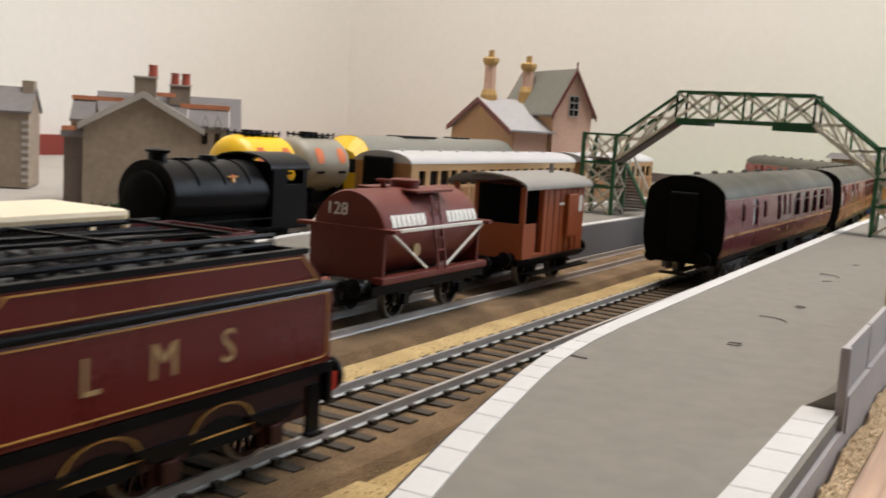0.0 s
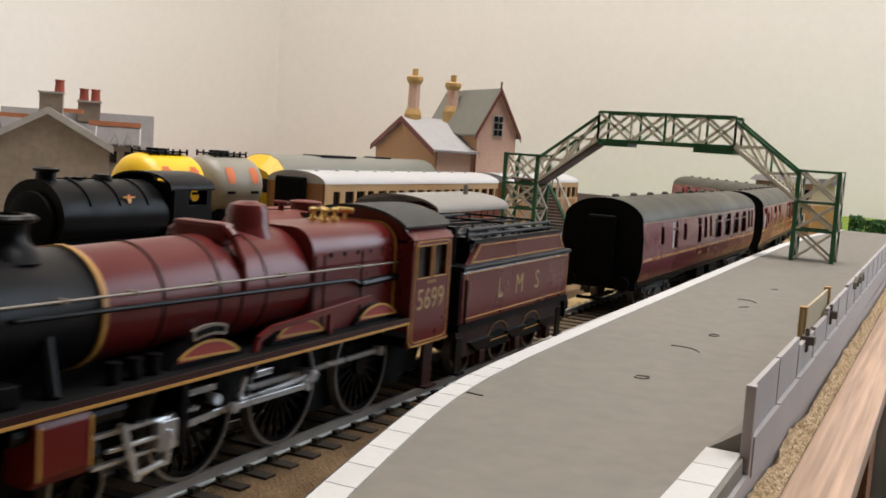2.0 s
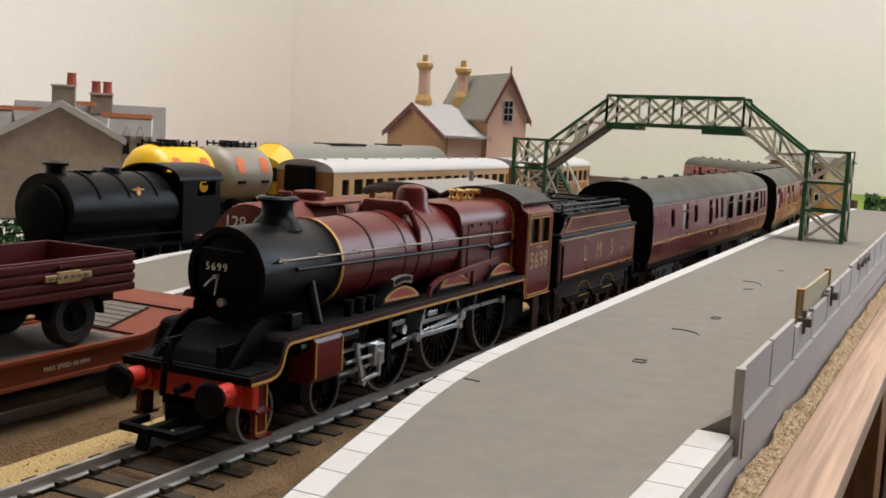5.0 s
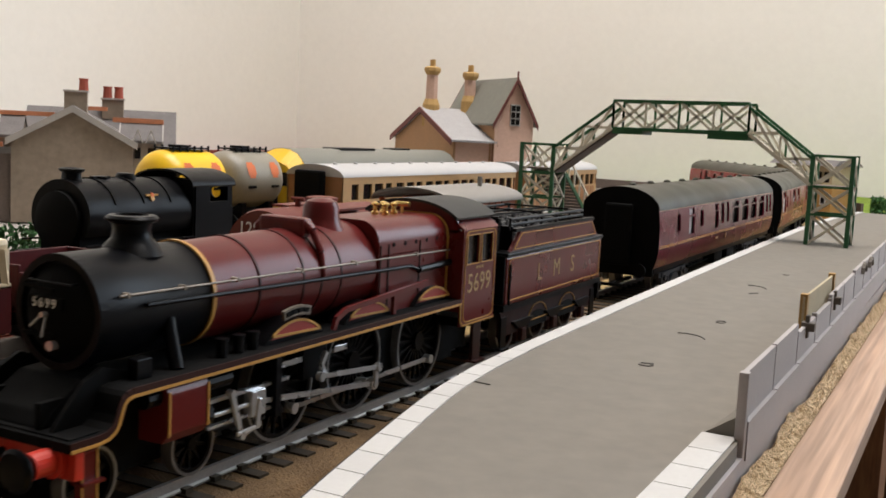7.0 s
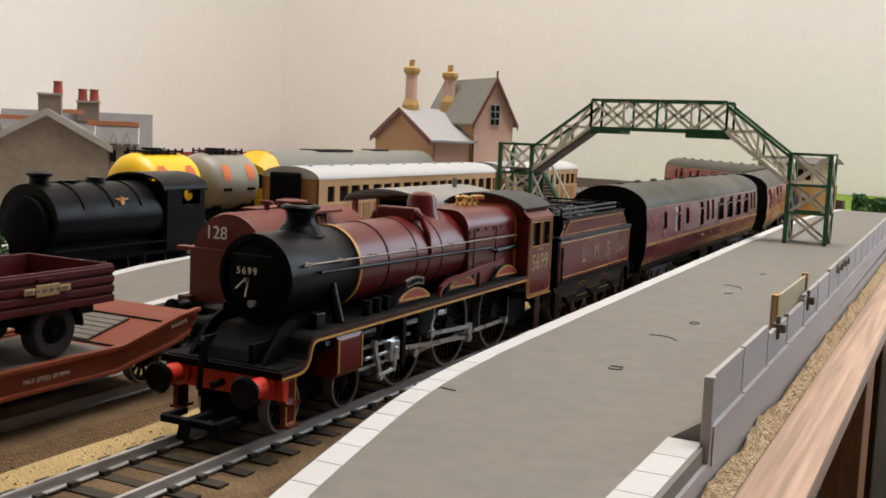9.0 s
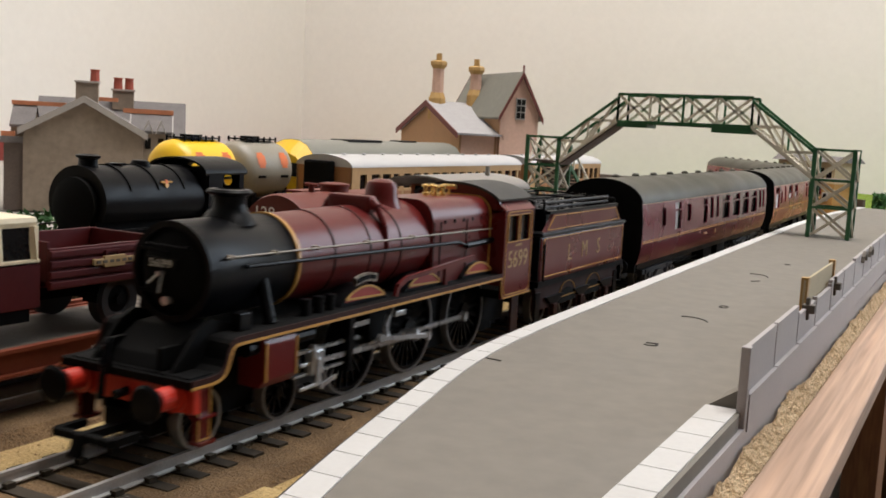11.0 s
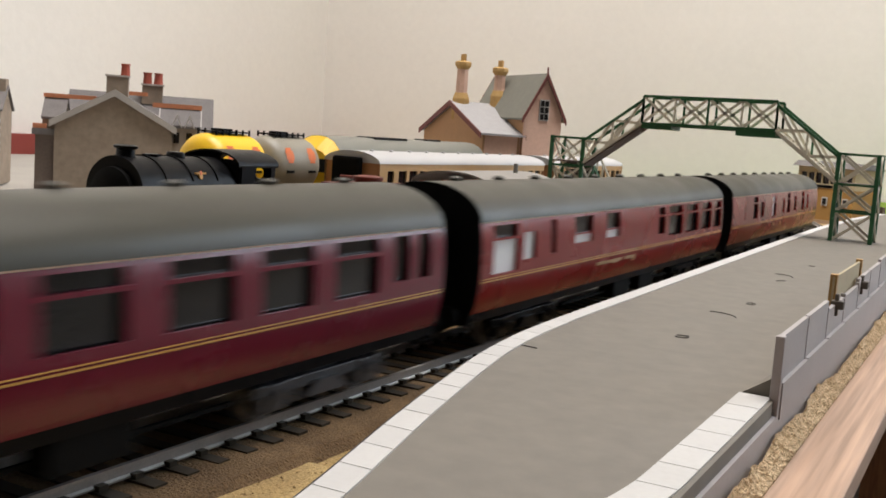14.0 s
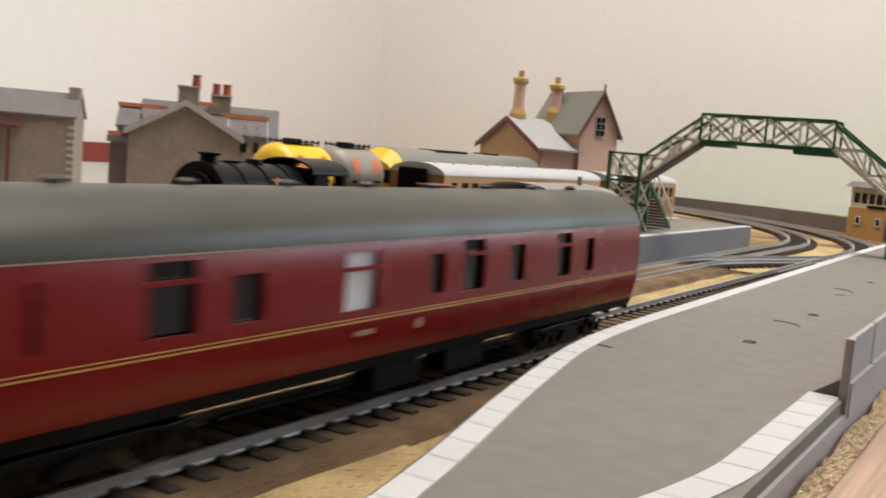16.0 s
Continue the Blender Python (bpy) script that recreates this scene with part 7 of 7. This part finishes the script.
def lattice(bm, a, b, h, n, w=0.0011, y=0.0, t=0.0010):
    """X bracing between a lower line a-b, each bay h high."""
    a, b = Vector(a), Vector(b)
    for k in range(n):
        p, q = a.lerp(b, k / n), a.lerp(b, (k + 1) / n)
        up = Vector((0, 0, h))
        bar(bm, p, q + up, t, w)
        bar(bm, p + up, q, t, w)


def build_bridge():
    T = bridge
    xl, xr, zl, zr = -0.0568, 0.0208, 0.0735, 0.0742
    h = 0.0160
    lf, rf_ = (-0.0925, 0.0468), (0.0560, 0.0480)
    for y in (BY, BY + BW):
        fb = y == BY
        made("lattice_panel", lambda bm: lattice(bm, (xl, y, zl), (xr, y, zr), h, 4, 0.0015), M_LATT, T, "cream lattice side")
        made("lattice_panel", lambda bm: [lattice(bm, (lf[0], y, lf[1]), (xl, y, zl), h * 0.86, 2, 0.0015)], M_LATT, T)
        made("lattice_panel", lambda bm: [lattice(bm, (xr, y, zr), (rf_[0], y, rf_[1]), h * 0.86, 2, 0.0015)], M_LATT, T)
        for (a, za), (b, zb), nm in (((xl, zl), (xr, zr), "span"), ((lf[0], lf[1]), (xl, zl), "stair"), ((xr, zr), (rf_[0], rf_[1]), "stair")):
            hh = h if nm == "span" else h * 0.86
            made("top_rail", lambda bm: bar(bm, (a, y, za + hh), (b, y, zb + hh), 0.0018, 0.0015), M_GREEN, T, "green painted rail")
            made("bottom_rail", lambda bm: bar(bm, (a, y, za), (b, y, zb), 0.0018, 0.0015), M_GREEN if nm == "span" else M_LATT, T)
            n = 4 if nm == "span" else 2
            for k in range(n + 1):
                x, z = a + (b - a) * k / n, za + (zb - za) * k / n
                made("upright", lambda bm: bar(bm, (x, y, z), (x, y, z + hh), 0.0012, 0.0012), M_GREEN if k % 2 == 0 or not fb else M_LATT, T)
    made("deck", lambda bm: box(bm, xl - 0.001, xr + 0.001, BY, BY + BW, zl - 0.0010, zl), M_GREEN, T)
    boxes("deck_bracket", [(xl, xl + 0.018, BY - 0.0006, BY + BW, zl - 0.0030, zl - 0.0010)], M_GREEN, T)
    boxes("deck_bracket", [(xr - 0.022, xr, BY - 0.0006, BY + BW, zl - 0.0036, zl - 0.0010)], M_GREEN, T)
    for (a, za), (b, zb), sgn in ((lf, (xl, zl), 1), (rf_, (xr, zr), -1)):
        mt = M_TREAD if sgn > 0 else M_LATT
        flight = made("stair_flight", lambda bm: bar(bm, (a, BY + BW / 2, za - 0.0012), (b, BY + BW / 2, zb - 0.0012), BW - 0.002, 0.0010), mt, T, "sloping stair flight")
        for k in range(16):
            p, q = a + (b - a) * k / 16, a + (b - a) * (k + 1.1) / 16
            boxes("tread", [(min(p, q), max(p, q), BY + 0.001, BY + BW - 0.001, za + (zb - za) * k / 16 - 0.0002, za + (zb - za) * k / 16 + 0.0006)], mt, flight)
    for x0, x1, zt, zb_, lab in ((0.0560, 0.0765, 0.0645, pz(BY) + 0.00005, ""), (-0.1130, -0.0925, 0.0628, P2Z + 0.00035, "")):
        for x in (x0, x1):
            for y in (BY, BY + BW):
                boxes("corner_post", [(x - 0.0011, x + 0.0011, y - 0.0009, y + 0.0009, zb_, zt)], M_GREEN, T, "green corner post")
        lev = [zb_ + 0.0004, zb_ + 0.0165, zb_ + 0.0315, zt - 0.0008]
        for y in (BY, BY + BW):
            for za in lev[1:]:
                made("cross_rail", lambda bm: bar(bm, (x0, y, za), (x1, y, za), 0.0012, 0.0013), M_GREEN, T)
            for za, zc in zip(lev, lev[1:]):
                made("tower_brace", lambda bm: [bar(bm, (x0, y, za), (x1, y, zc), 0.0009, 0.0012), bar(bm, (x0, y + 0.0007, zc), (x1, y + 0.0007, za), 0.0009, 0.0014)], M_LATT, T)
        for x in (x0, x1):
            for za, zc in zip(lev, lev[1:]):
                made("tower_brace", lambda bm: [bar(bm, (x, BY, za), (x, BY + BW, zc), 0.0009, 0.0012), bar(bm, (x + 0.0007, BY, zc), (x + 0.0007, BY + BW, za), 0.0009, 0.0012)], M_LATT, T)
        boxes("landing", [(x0, x1, BY, BY + BW, 0.0470, 0.0480)], M_TREAD, T)
    # lower stair flight running down behind the far tower
    for x0, x1, zb_ in ((-0.1125, -0.0930, P2Z),):
        for k in range(15):
            boxes("tread", [(x0, x1, BY + BW + 0.0034 * k, BY + BW + 0.0034 * (k + 1.15), 0.0462 - (0.0462 - zb_) * k / 15 - 0.0012, 0.0462 - (0.0462 - zb_) * k / 15 + 0.0004)], M_TREAD, T)
        for x in (x0, x1):
            made("lower_stringer", lambda bm: [bar(bm, (x, BY + BW, 0.0470), (x, BY + BW + 0.052, zb_ + 0.001), 0.0010, 0.0026)], M_GREEN, T)
            made("lower_rail", lambda bm: [bar(bm, (x, BY + BW, 0.0600), (x, BY + BW + 0.052, zb_ + 0.0135), 0.0010, 0.0014)] + [bar(bm, (x, BY + BW + 0.0104 * k, 0.0470 - (0.046 - zb_) * k / 5), (x, BY + BW + 0.0104 * k, 0.0600 - (0.0465 - zb_) * k / 5), 0.0009) for k in range(6)], M_LATT, T)


build_bridge()


# ---------------------------------------------------------------- buildings
def gable_house(T, x0, x1, y0, y1, ze, zr, wall, end, roof, barge, ridge_axis, z0=-0.003, over=0.003, names=("wall", "gable", "roof")):
    """Walls with a pitched roof; ridge_axis x or y."""
    xm, ym = (x0 + x1) / 2, (y0 + y1) / 2
    t = 0.0015
    if ridge_axis == "y":
        boxes("side_wall", [(x0, x0 + t, y0 + t, y1 - t, z0, ze)], wall, T)
        boxes("side_wall", [(x1 - t, x1, y0 + t, y1 - t, z0, ze)], wall, T)
        for y in (y0, y1 - t):
            made("gable_wall", lambda bm: prism(bm, [(x0, z0), (x1, z0), (x1, ze), (xm, zr), (x0, ze)], "y", y, y + t), end, T)
        for s, xe in ((-1, x0), (1, x1)):
            k = (zr - ze) / ((x1 - x0) / 2)
            made("roof_slope", lambda bm: prism(bm, [(xm, zr + 0.0006), (xe + s * over, ze - over * k + 0.0006), (xe + s * over, ze - over * k + 0.0022), (xm, zr + 0.0024)], "y", y0 - over * 0.8, y1 + over * 0.8), roof, T, "card slate roof")
            if barge:
                for y in (y0 - over * 0.8 - 0.0008, y1 + over * 0.8):
                    made("barge_board", lambda bm: prism(bm, [(xm, zr - 0.0018), (xe + s * over, ze - over * k - 0.0018), (xe + s * over, ze - over * k + 0.0024), (xm, zr + 0.0026)], "y", y, y + 0.0008), barge, T)
    else:
        boxes("side_wall", [(x0 + t, x1 - t, y0, y0 + t, z0, ze)], wall, T)
        boxes("side_wall", [(x0 + t, x1 - t, y1 - t, y1, z0, ze)], wall, T)
        for x in (x0, x1 - t):
            made("gable_wall", lambda bm: prism(bm, [(y0, z0), (y1, z0), (y1, ze), (ym, zr), (y0, ze)], "x", x, x + t), end, T)
        for s, yee in ((-1, y0), (1, y1)):
            k = (zr - ze) / ((y1 - y0) / 2)
            made("roof_slope", lambda bm: prism(bm, [(ym, zr + 0.0006), (yee + s * over, ze - over * k + 0.0006), (yee + s * over, ze - over * k + 0.0022), (ym, zr + 0.0024)], "x", x0 - over * 0.8, x1 + over * 0.8), roof, T, "card slate roof")
            if barge:
                for x in (x0 - over * 0.8 - 0.0008, x1 + over * 0.8):
                    made("barge_board", lambda bm: prism(bm, [(ym, zr - 0.0018), (yee + s * over, ze - over * k - 0.0018), (yee + s * over, ze - over * k + 0.0024), (ym, zr + 0.0026)], "x", x, x + 0.0008), barge, T)


# brick station house at the far end: lit faces painted pink, shaded ones brown
sh = thing("station_house", "brick model station house, lit faces pink, shaded faces brown, tall buff chimneys", "house", at=pose(-0.211, 0.694, 0, 0, 0, -41.7))


def build_station():
    T = sh
    gable_house(T, -0.1370, 0.0, 0.0, 0.0300, 0.0600, 0.0825, M_BRICKLIT, M_BRICKSHADE, M_SLATELT, M_BARGERED, "y", over=0.004)
    boxes("side_wall", [(-0.1370, 0.0, 0.0302, 0.0560, -0.003, 0.0598)], M_BRICKLIT, T)
    made("roof_slope", lambda bm: prism(bm, [(-0.0685, 0.0830), (0.003, 0.0600), (0.003, 0.0616), (-0.0685, 0.0849)], "y", 0.0325, 0.0585), M_SLATELT, T)
    gable_house(T, -0.0960, 0.0040, 0.0310, 0.0620, 0.0775, 0.1065, M_BRICKSHADE, M_BRICKLIT, M_SLATEGN, M_BARGERED, "x", over=0.003)
    for cx, cy, base, top in ((-0.0685, 0.0060, 0.081, 0.1190), (-0.0640, 0.0370, 0.085, 0.1165)):
        C = made("chimney", lambda bm: [lathe(bm, [(0.0066, base - 0.010), (0.0066, base + 0.006), (0.0050, base + 0.010), (0.0047, top - 0.008)], (cx, cy, 0), 8)], M_BRICKLIT, T, "tall pink brick chimney")
        made("chimney_base", lambda bm: lathe(bm, [(0.0072, base - 0.011), (0.0072, base + 0.006), (0.0054, base + 0.0105)], (cx, cy, 0), 8), M_CHIM, C)
        made("chimney_cap", lambda bm: lathe(bm, [(0.0049, top - 0.0085), (0.0070, top - 0.0055), (0.0070, top - 0.0030), (0.0050, top - 0.0020)], (cx, cy, 0), 8), M_CHIM, C)
        for d in (-0.0020, 0.0020):
            made("pot", lambda bm: rod(bm, (cx + d, cy, top - 0.002), (cx + d, cy, top + 0.0035), 0.0016, 10), M_CHIM, C)
    w = boxes("window", [(0.0042, 0.0050, 0.0425, 0.0505, 0.0730, 0.0890)], M_WHITE, T, "white framed window")
    for i in range(2):
        for j in range(3):
            boxes("pane", [(0.0051, 0.0055, 0.0431 + 0.0037 * i, 0.0461 + 0.0037 * i, 0.0739 + 0.0050 * j, 0.0781 + 0.0050 * j)], M_PANE, w)
    made("finial", lambda bm: rod(bm, (0.0060, 0.0465, 0.106), (0.0060, 0.0465, 0.1135), 0.0008, 6), M_BARGERED, T)


build_station()

# grey stone cottage
ct = thing("stone_cottage", "grey stone model cottage with terracotta ridges and red chimney pots", "house", at=pose(-0.3665, 0.475, 0, 0, 0, 42))


def stack(T, cx, cy, z0, z1, pots):
    C = boxes("chimney", [(cx - 0.0068, cx + 0.0068, cy - 0.005, cy + 0.005, z0, z1)], M_STONE, T, "grey stone chimney")
    boxes("chimney_cap", [(cx - 0.0076, cx + 0.0076, cy - 0.0058, cy + 0.0058, z1, z1 + 0.0012)], M_BARGE, C)
    for p in pots:
        made("chimney_pot", lambda bm: lathe(bm, [(0.0030, z1 + 0.0012), (0.0026, z1 + 0.0078), (0.0030, z1 + 0.0080), (0.0030, z1 + 0.0088)], (cx + p, cy, 0), 10), M_POT, C, "red chimney pot")


def build_cottage():
    T = ct
    gable_house(T, -0.0345, 0.0370, 0.0, 0.0300, 0.0490, 0.0690, M_STONE, M_STONE, M_SLATE, M_BARGE, "y", z0=-0.002)
    gable_house(T, -0.0300, 0.0620, 0.0310, 0.0750, 0.0470, 0.0680, M_STONE, M_STONE, M_SLATE, None, "x", z0=-0.002, over=0.002)
    gable_house(T, -0.0430, -0.0300, 0.0100, 0.0420, 0.0500, 0.0620, M_STONE, M_STONE, M_SLATE, None, "x", z0=-0.002, over=0.001)
    boxes("ridge_tiles", [(-0.0445, -0.0120, 0.0238, 0.0284, 0.0638, 0.0665)], M_RIDGE, T, "terracotta ridge tiles")
    gable_house(T, 0.0300, 0.0540, 0.0040, 0.0300, 0.0500, 0.0610, M_STONE, M_STONE, M_SLATE, M_BARGE, "x", z0=-0.002, over=0.001)
    boxes("ridge_tiles", [(0.0240, 0.0555, 0.0148, 0.0192, 0.0622, 0.0652)], M_RIDGE, T, "terracotta ridge tiles")
    boxes("ridge_tiles", [(0.0080, 0.0200, 0.0290, 0.0330, 0.0690, 0.0715)], M_RIDGE, T, "terracotta ridge tiles")
    stack(T, 0.0015, 0.0200, 0.0640, 0.0800, (0.0045,))
    stack(T, 0.0225, 0.0500, 0.0640, 0.0765, (-0.0036, 0.0036))
    boxes("lean_to", [(-0.0460, -0.0348, 0.0020, 0.0095, -0.002, 0.0400)], M_TREAD, T)
    boxes("lean_to_roof", [(-0.0480, -0.0346, 0.0005, 0.0098, 0.0401, 0.0440)], M_SLATE, T)
    boxes("ridge_tiles", [(-0.0480, -0.0400, 0.0040, 0.0080, 0.0441, 0.0470)], M_RIDGE, T, "terracotta ridge tiles")
    for xx in (0.0400, 0.0480):
        made("dormer_board", lambda bm: prism(bm, [(xx - 0.0036, 0.0500), (xx, 0.0590), (xx + 0.0036, 0.0500), (xx + 0.0026, 0.0500), (xx, 0.0568), (xx - 0.0026, 0.0500)], "y", 0.0025, 0.0032), M_BARGE, T)
    for xx in (0.0400, 0.0480):
        boxes("window", [(xx - 0.0018, xx + 0.0018, 0.0030, 0.0038, 0.0400, 0.0470)], M_PANE, T)


build_cottage()

# goods shed at the edge of the view
gs = thing("goods_shed", "grey stone goods shed with a slate roof and end chimney", "house", at=pose(-0.500, 0.500, 0, 0, 0, 42))


def build_shed():
    T = gs
    gable_house(T, -0.1300, -0.0015, 0.0, 0.0500, 0.0520, 0.0680, M_STONE, M_STONE, M_SLATE, None, "x", z0=-0.002, over=0.002)
    boxes("chimney", [(-0.0090, -0.0010, 0.0180, 0.0300, 0.0600, 0.0750)], M_STONE, T)
    boxes("canopy", [(-0.1300, -0.0380, -0.0180, -0.0003, 0.0410, 0.0440)], M_BARGERED, T, "dark red canopy")
    # doorway drawn as a matt black panel for its dark inside
    boxes("doorway", [(-0.0900, -0.0550, -0.0010, -0.0002, -0.002, 0.0330)], M_MATT, T)
    for xx in (-0.120, -0.045):
        boxes("canopy_post", [(xx, xx + 0.002, -0.0170, -0.0150, -0.002, 0.0410)], M_BARGERED, T)
    for k in range(9):
        boxes("quoin", [(-0.0060, -0.0012, -0.0006, -0.0001, 0.002 + 0.0052 * k, 0.0045 + 0.0052 * k)], M_BARGE, T)


build_shed()

# signal box at the end of the line
sb = thing("signal_box", "cream and ochre model signal box with a grey roof", "signal box", at=pose(-0.062, 1.165, 0, 0, 0, -25))


def build_box():
    T = sb
    boxes("base_wall", [(0, 0.0700, 0, 0.0450, GZ, 0.0280)], M_BOXBASE, T, "ochre brick base")
    boxes("upper_wall", [(0.001, 0.0690, 0.001, 0.0440, 0.0280, 0.0330), (0.001, 0.0690, 0.001, 0.0440, 0.0440, 0.0500), (0.001, 0.0025, 0.001, 0.0440, 0.0330, 0.0440), (0.0675, 0.0690, 0.001, 0.0440, 0.0330, 0.0440), (0.0025, 0.0675, 0.041, 0.0440, 0.0330, 0.0440)], M_BOXTOP, T, "cream timber upper storey")
    for k in range(8):
        boxes("window_post", [(0.0025 + 0.0090 * k, 0.0042 + 0.0090 * k, 0.0012, 0.0030, 0.0330, 0.0440)], M_BOXTOP, T)
    boxes("pane", [(0.0025, 0.0675, 0.0035, 0.0040, 0.0330, 0.0440)], M_PANE, T)
    boxes("name_board", [(0.0220, 0.0440, -0.0010, 0.0008, 0.0288, 0.0315)], M_MATT, T)
    for x in (0.010, 0.034, 0.058):
        w = boxes("window", [(x, x + 0.0065, -0.0012, -0.0002, 0.0100, 0.0190)], M_WHITE, T)
        boxes("pane", [(x + 0.0012, x + 0.0053, -0.0016, -0.0012, 0.0115, 0.0178)], M_PANE, w)
    boxes("door", [(0.0460, 0.0540, -0.0012, -0.0002, -0.004, 0.0165)], M_BLUE, T, "dark blue door")
    made("roof", lambda bm: prism(bm, [(-0.0040, 0.0500), (0.0490, 0.0500), (0.0390, 0.0560), (0.0060, 0.0560)], "x", -0.0040, 0.0740), M_SLATE, T, "grey slate roof")


build_box()

# hedge, bushes and far boundary
def clump(bm, x0, x1, y0, y1, z0, z1, n, r):
    for _ in range(n):
        c = Vector((random.uniform(x0, x1), random.uniform(y0, y1), random.uniform(z0, z1)))
        q = Euler((random.random() * 6, random.random() * 6, random.random() * 6)).to_matrix()
        s = r * random.uniform(0.6, 1.3)
        v = [bm.verts.new(c + q @ Vector(p) * s) for p in ((-1, 0, 0), (0, -0.5, 0.1), (1, 0, 0), (0, 0.5, -0.1))]
        bm.faces.new(v)


def hedge(bm):
    random.seed(44)
    clump(bm, -0.236, -0.216, 0.06, 0.348, GZ + 0.001, 0.0180, 9000, 0.0016)


tagged(made("hedge", hedge, M_HEDGE), "dark green foam hedge along the yard", "hedge", kind="stuff")


def bushes(bm):
    random.seed(45)
    for x, y in ((0.062, 1.13), (0.070, 1.14), (0.040, 1.22)):
        clump(bm, x - 0.007, x + 0.007, y - 0.007, y + 0.007, 0.0, 0.018, 220, 0.003)


tagged(made("bushes", bushes, M_HEDGE), "small dark bushes on the grass verge", "bush", kind="stuff")
def far_fence(bm):
    pts = [(-0.62, 1.405), (-0.40, 1.375), (-0.17, 1.335), (-0.06, 1.252), (0.0, 1.205), (0.028, 1.180)]
    for a, b in zip(pts, pts[1:]):
        bar(bm, (*a, 0.0035), (*b, 0.0035), 0.003, 0.0175)


tagged(made("low_wall", far_fence, M_TREAD), "low brown fence in front of the verge", "fence", kind="structure")


# ---------------------------------------------------------------- what moves
# place of the engine's front along the line, second by second
RUN = [(0.0, -0.1000), (0.5, -0.0370), (1.0, 0.0150), (1.5, 0.0612), (2.0, 0.0940), (2.5, 0.1302), (3.0, 0.1560), (3.5, 0.1668), (4.0, 0.1674), (4.5, 0.1678), (4.7, 0.1686), (5.0, 0.1671), (5.4, 0.1550), (5.9, 0.1290), (6.4, 0.1115), (6.8, 0.1126), (7.0, 0.1166), (7.5, 0.1393), (8.0, 0.1594), (8.5, 0.1768), (9.0, 0.1852), (9.5, 0.1851), (9.8, 0.1849), (10.3, 0.1765), (10.8, 0.1510), (11.3, 0.1129), (11.8, 0.0598), (12.0, 0.0276), (12.5, -0.0448), (13.0, -0.1285), (13.5, -0.2225), (14.0, -0.3250), (14.5, -0.4388), (15.0, -0.5633), (15.5, -0.6860), (16.0, -0.8150)]
COUPLED = T1 + 0.0205    # engine front to front of the first coach
PITCH = CL_BODY + 0.0215
REST = [(0.0, 0.4340), (2.9, 0.4340), (3.3, 0.4400), (8.2, 0.4400)]


def glide(table, t):
    """A smooth curve through the table (monotone cubic)."""
    ts, vs = [a for a, _ in table], [b for _, b in table]
    if t <= ts[0]:
        return vs[0]
    if t >= ts[-1]:
        return vs[-1]
    i = max(k for k in range(len(ts) - 1) if ts[k] <= t)
    d = [(vs[k + 1] - vs[k]) / (ts[k + 1] - ts[k]) for k in range(len(ts) - 1)]

    def slope(k):
        if k == 0 or k == len(ts) - 1:
            return d[0] if k == 0 else d[-1]
        if d[k - 1] * d[k] <= 0:
            return 0.0
        return 2 * d[k - 1] * d[k] / (d[k - 1] + d[k])

    h = ts[i + 1] - ts[i]
    q = (t - ts[i]) / h
    return vs[i] * (1 + 2 * q) * (1 - q) ** 2 + slope(i) * h * q * (1 - q) ** 2 + vs[i + 1] * q * q * (3 - 2 * q) + slope(i + 1) * h * q * q * (q - 1)


def engine_at(t):
    return glide(RUN, t)


def coach_at(t):
    if t < 8.2:
        return glide(REST, t)
    return max(0.4400, engine_at(t) + COUPLED) if t < 9.5 else engine_at(t) + COUPLED


def seated(s, n):
    """The pose of a vehicle of length n whose front end is s along the line."""
    a, _ = main_line(s + 0.16 * n)
    b, _ = main_line(s + 0.84 * n)
    d = b - a
    h = math.atan2(-d.x, d.y)
    o = a - d.normalized() * 0.16 * n
    return Matrix.Translation(o) @ Matrix.Rotation(h, 4, "Z")


def motions():
    steps = [k / 10 for k in range(161)]
    walk(loco, [(t, pose(0, engine_at(t), 0)) for t in steps])
    walk(tender, [(t, pose(0, engine_at(t), 0)) for t in steps])
    for k, c in enumerate((coach1, coach2, coach3)):
        walk(c, [(t, seated(coach_at(t) + k * PITCH, CL_BODY)) for t in steps])
    fine = [k / 30 for k in range(481)]
    two = [k / 15 for k in range(241)]
    for ax, r, y, _ in SPIN:
        walk(ax, [(t, pose(0, y, r, math.degrees(-engine_at(t) / r))) for t in (fine if r < 0.008 else two)])
    for kind, ob, sx in RODS:
        rows = []
        for t in two:
            a = -engine_at(t) / DR + (math.pi / 2 if sx < 0 else 0.0) + PH
            cy, cz = DRV[1] + CR * math.cos(a), DR + CR * math.sin(a)
            lean = math.asin((cz - 0.0122) / CL)
            if kind == "coupling":
                rows.append((t, pose(sx * 0.0112, cy, cz)))
            elif kind == "connecting":
                rows.append((t, pose(sx * 0.0138, cy, cz, math.degrees(lean))))
            elif kind == "eccentric":
                ey, ez = DRV[1] + 0.0015 * math.cos(a + 0.9), DR + 0.0015 * math.sin(a + 0.9)
                rows.append((t, pose(sx * 0.0153, ey, ez, math.degrees(math.asin((ez - 0.0136) / ECL)))))
            else:
                rows.append((t, pose(sx * 0.0138, cy - CL * math.cos(lean), 0.0122)))
        walk(ob, rows)


motions()
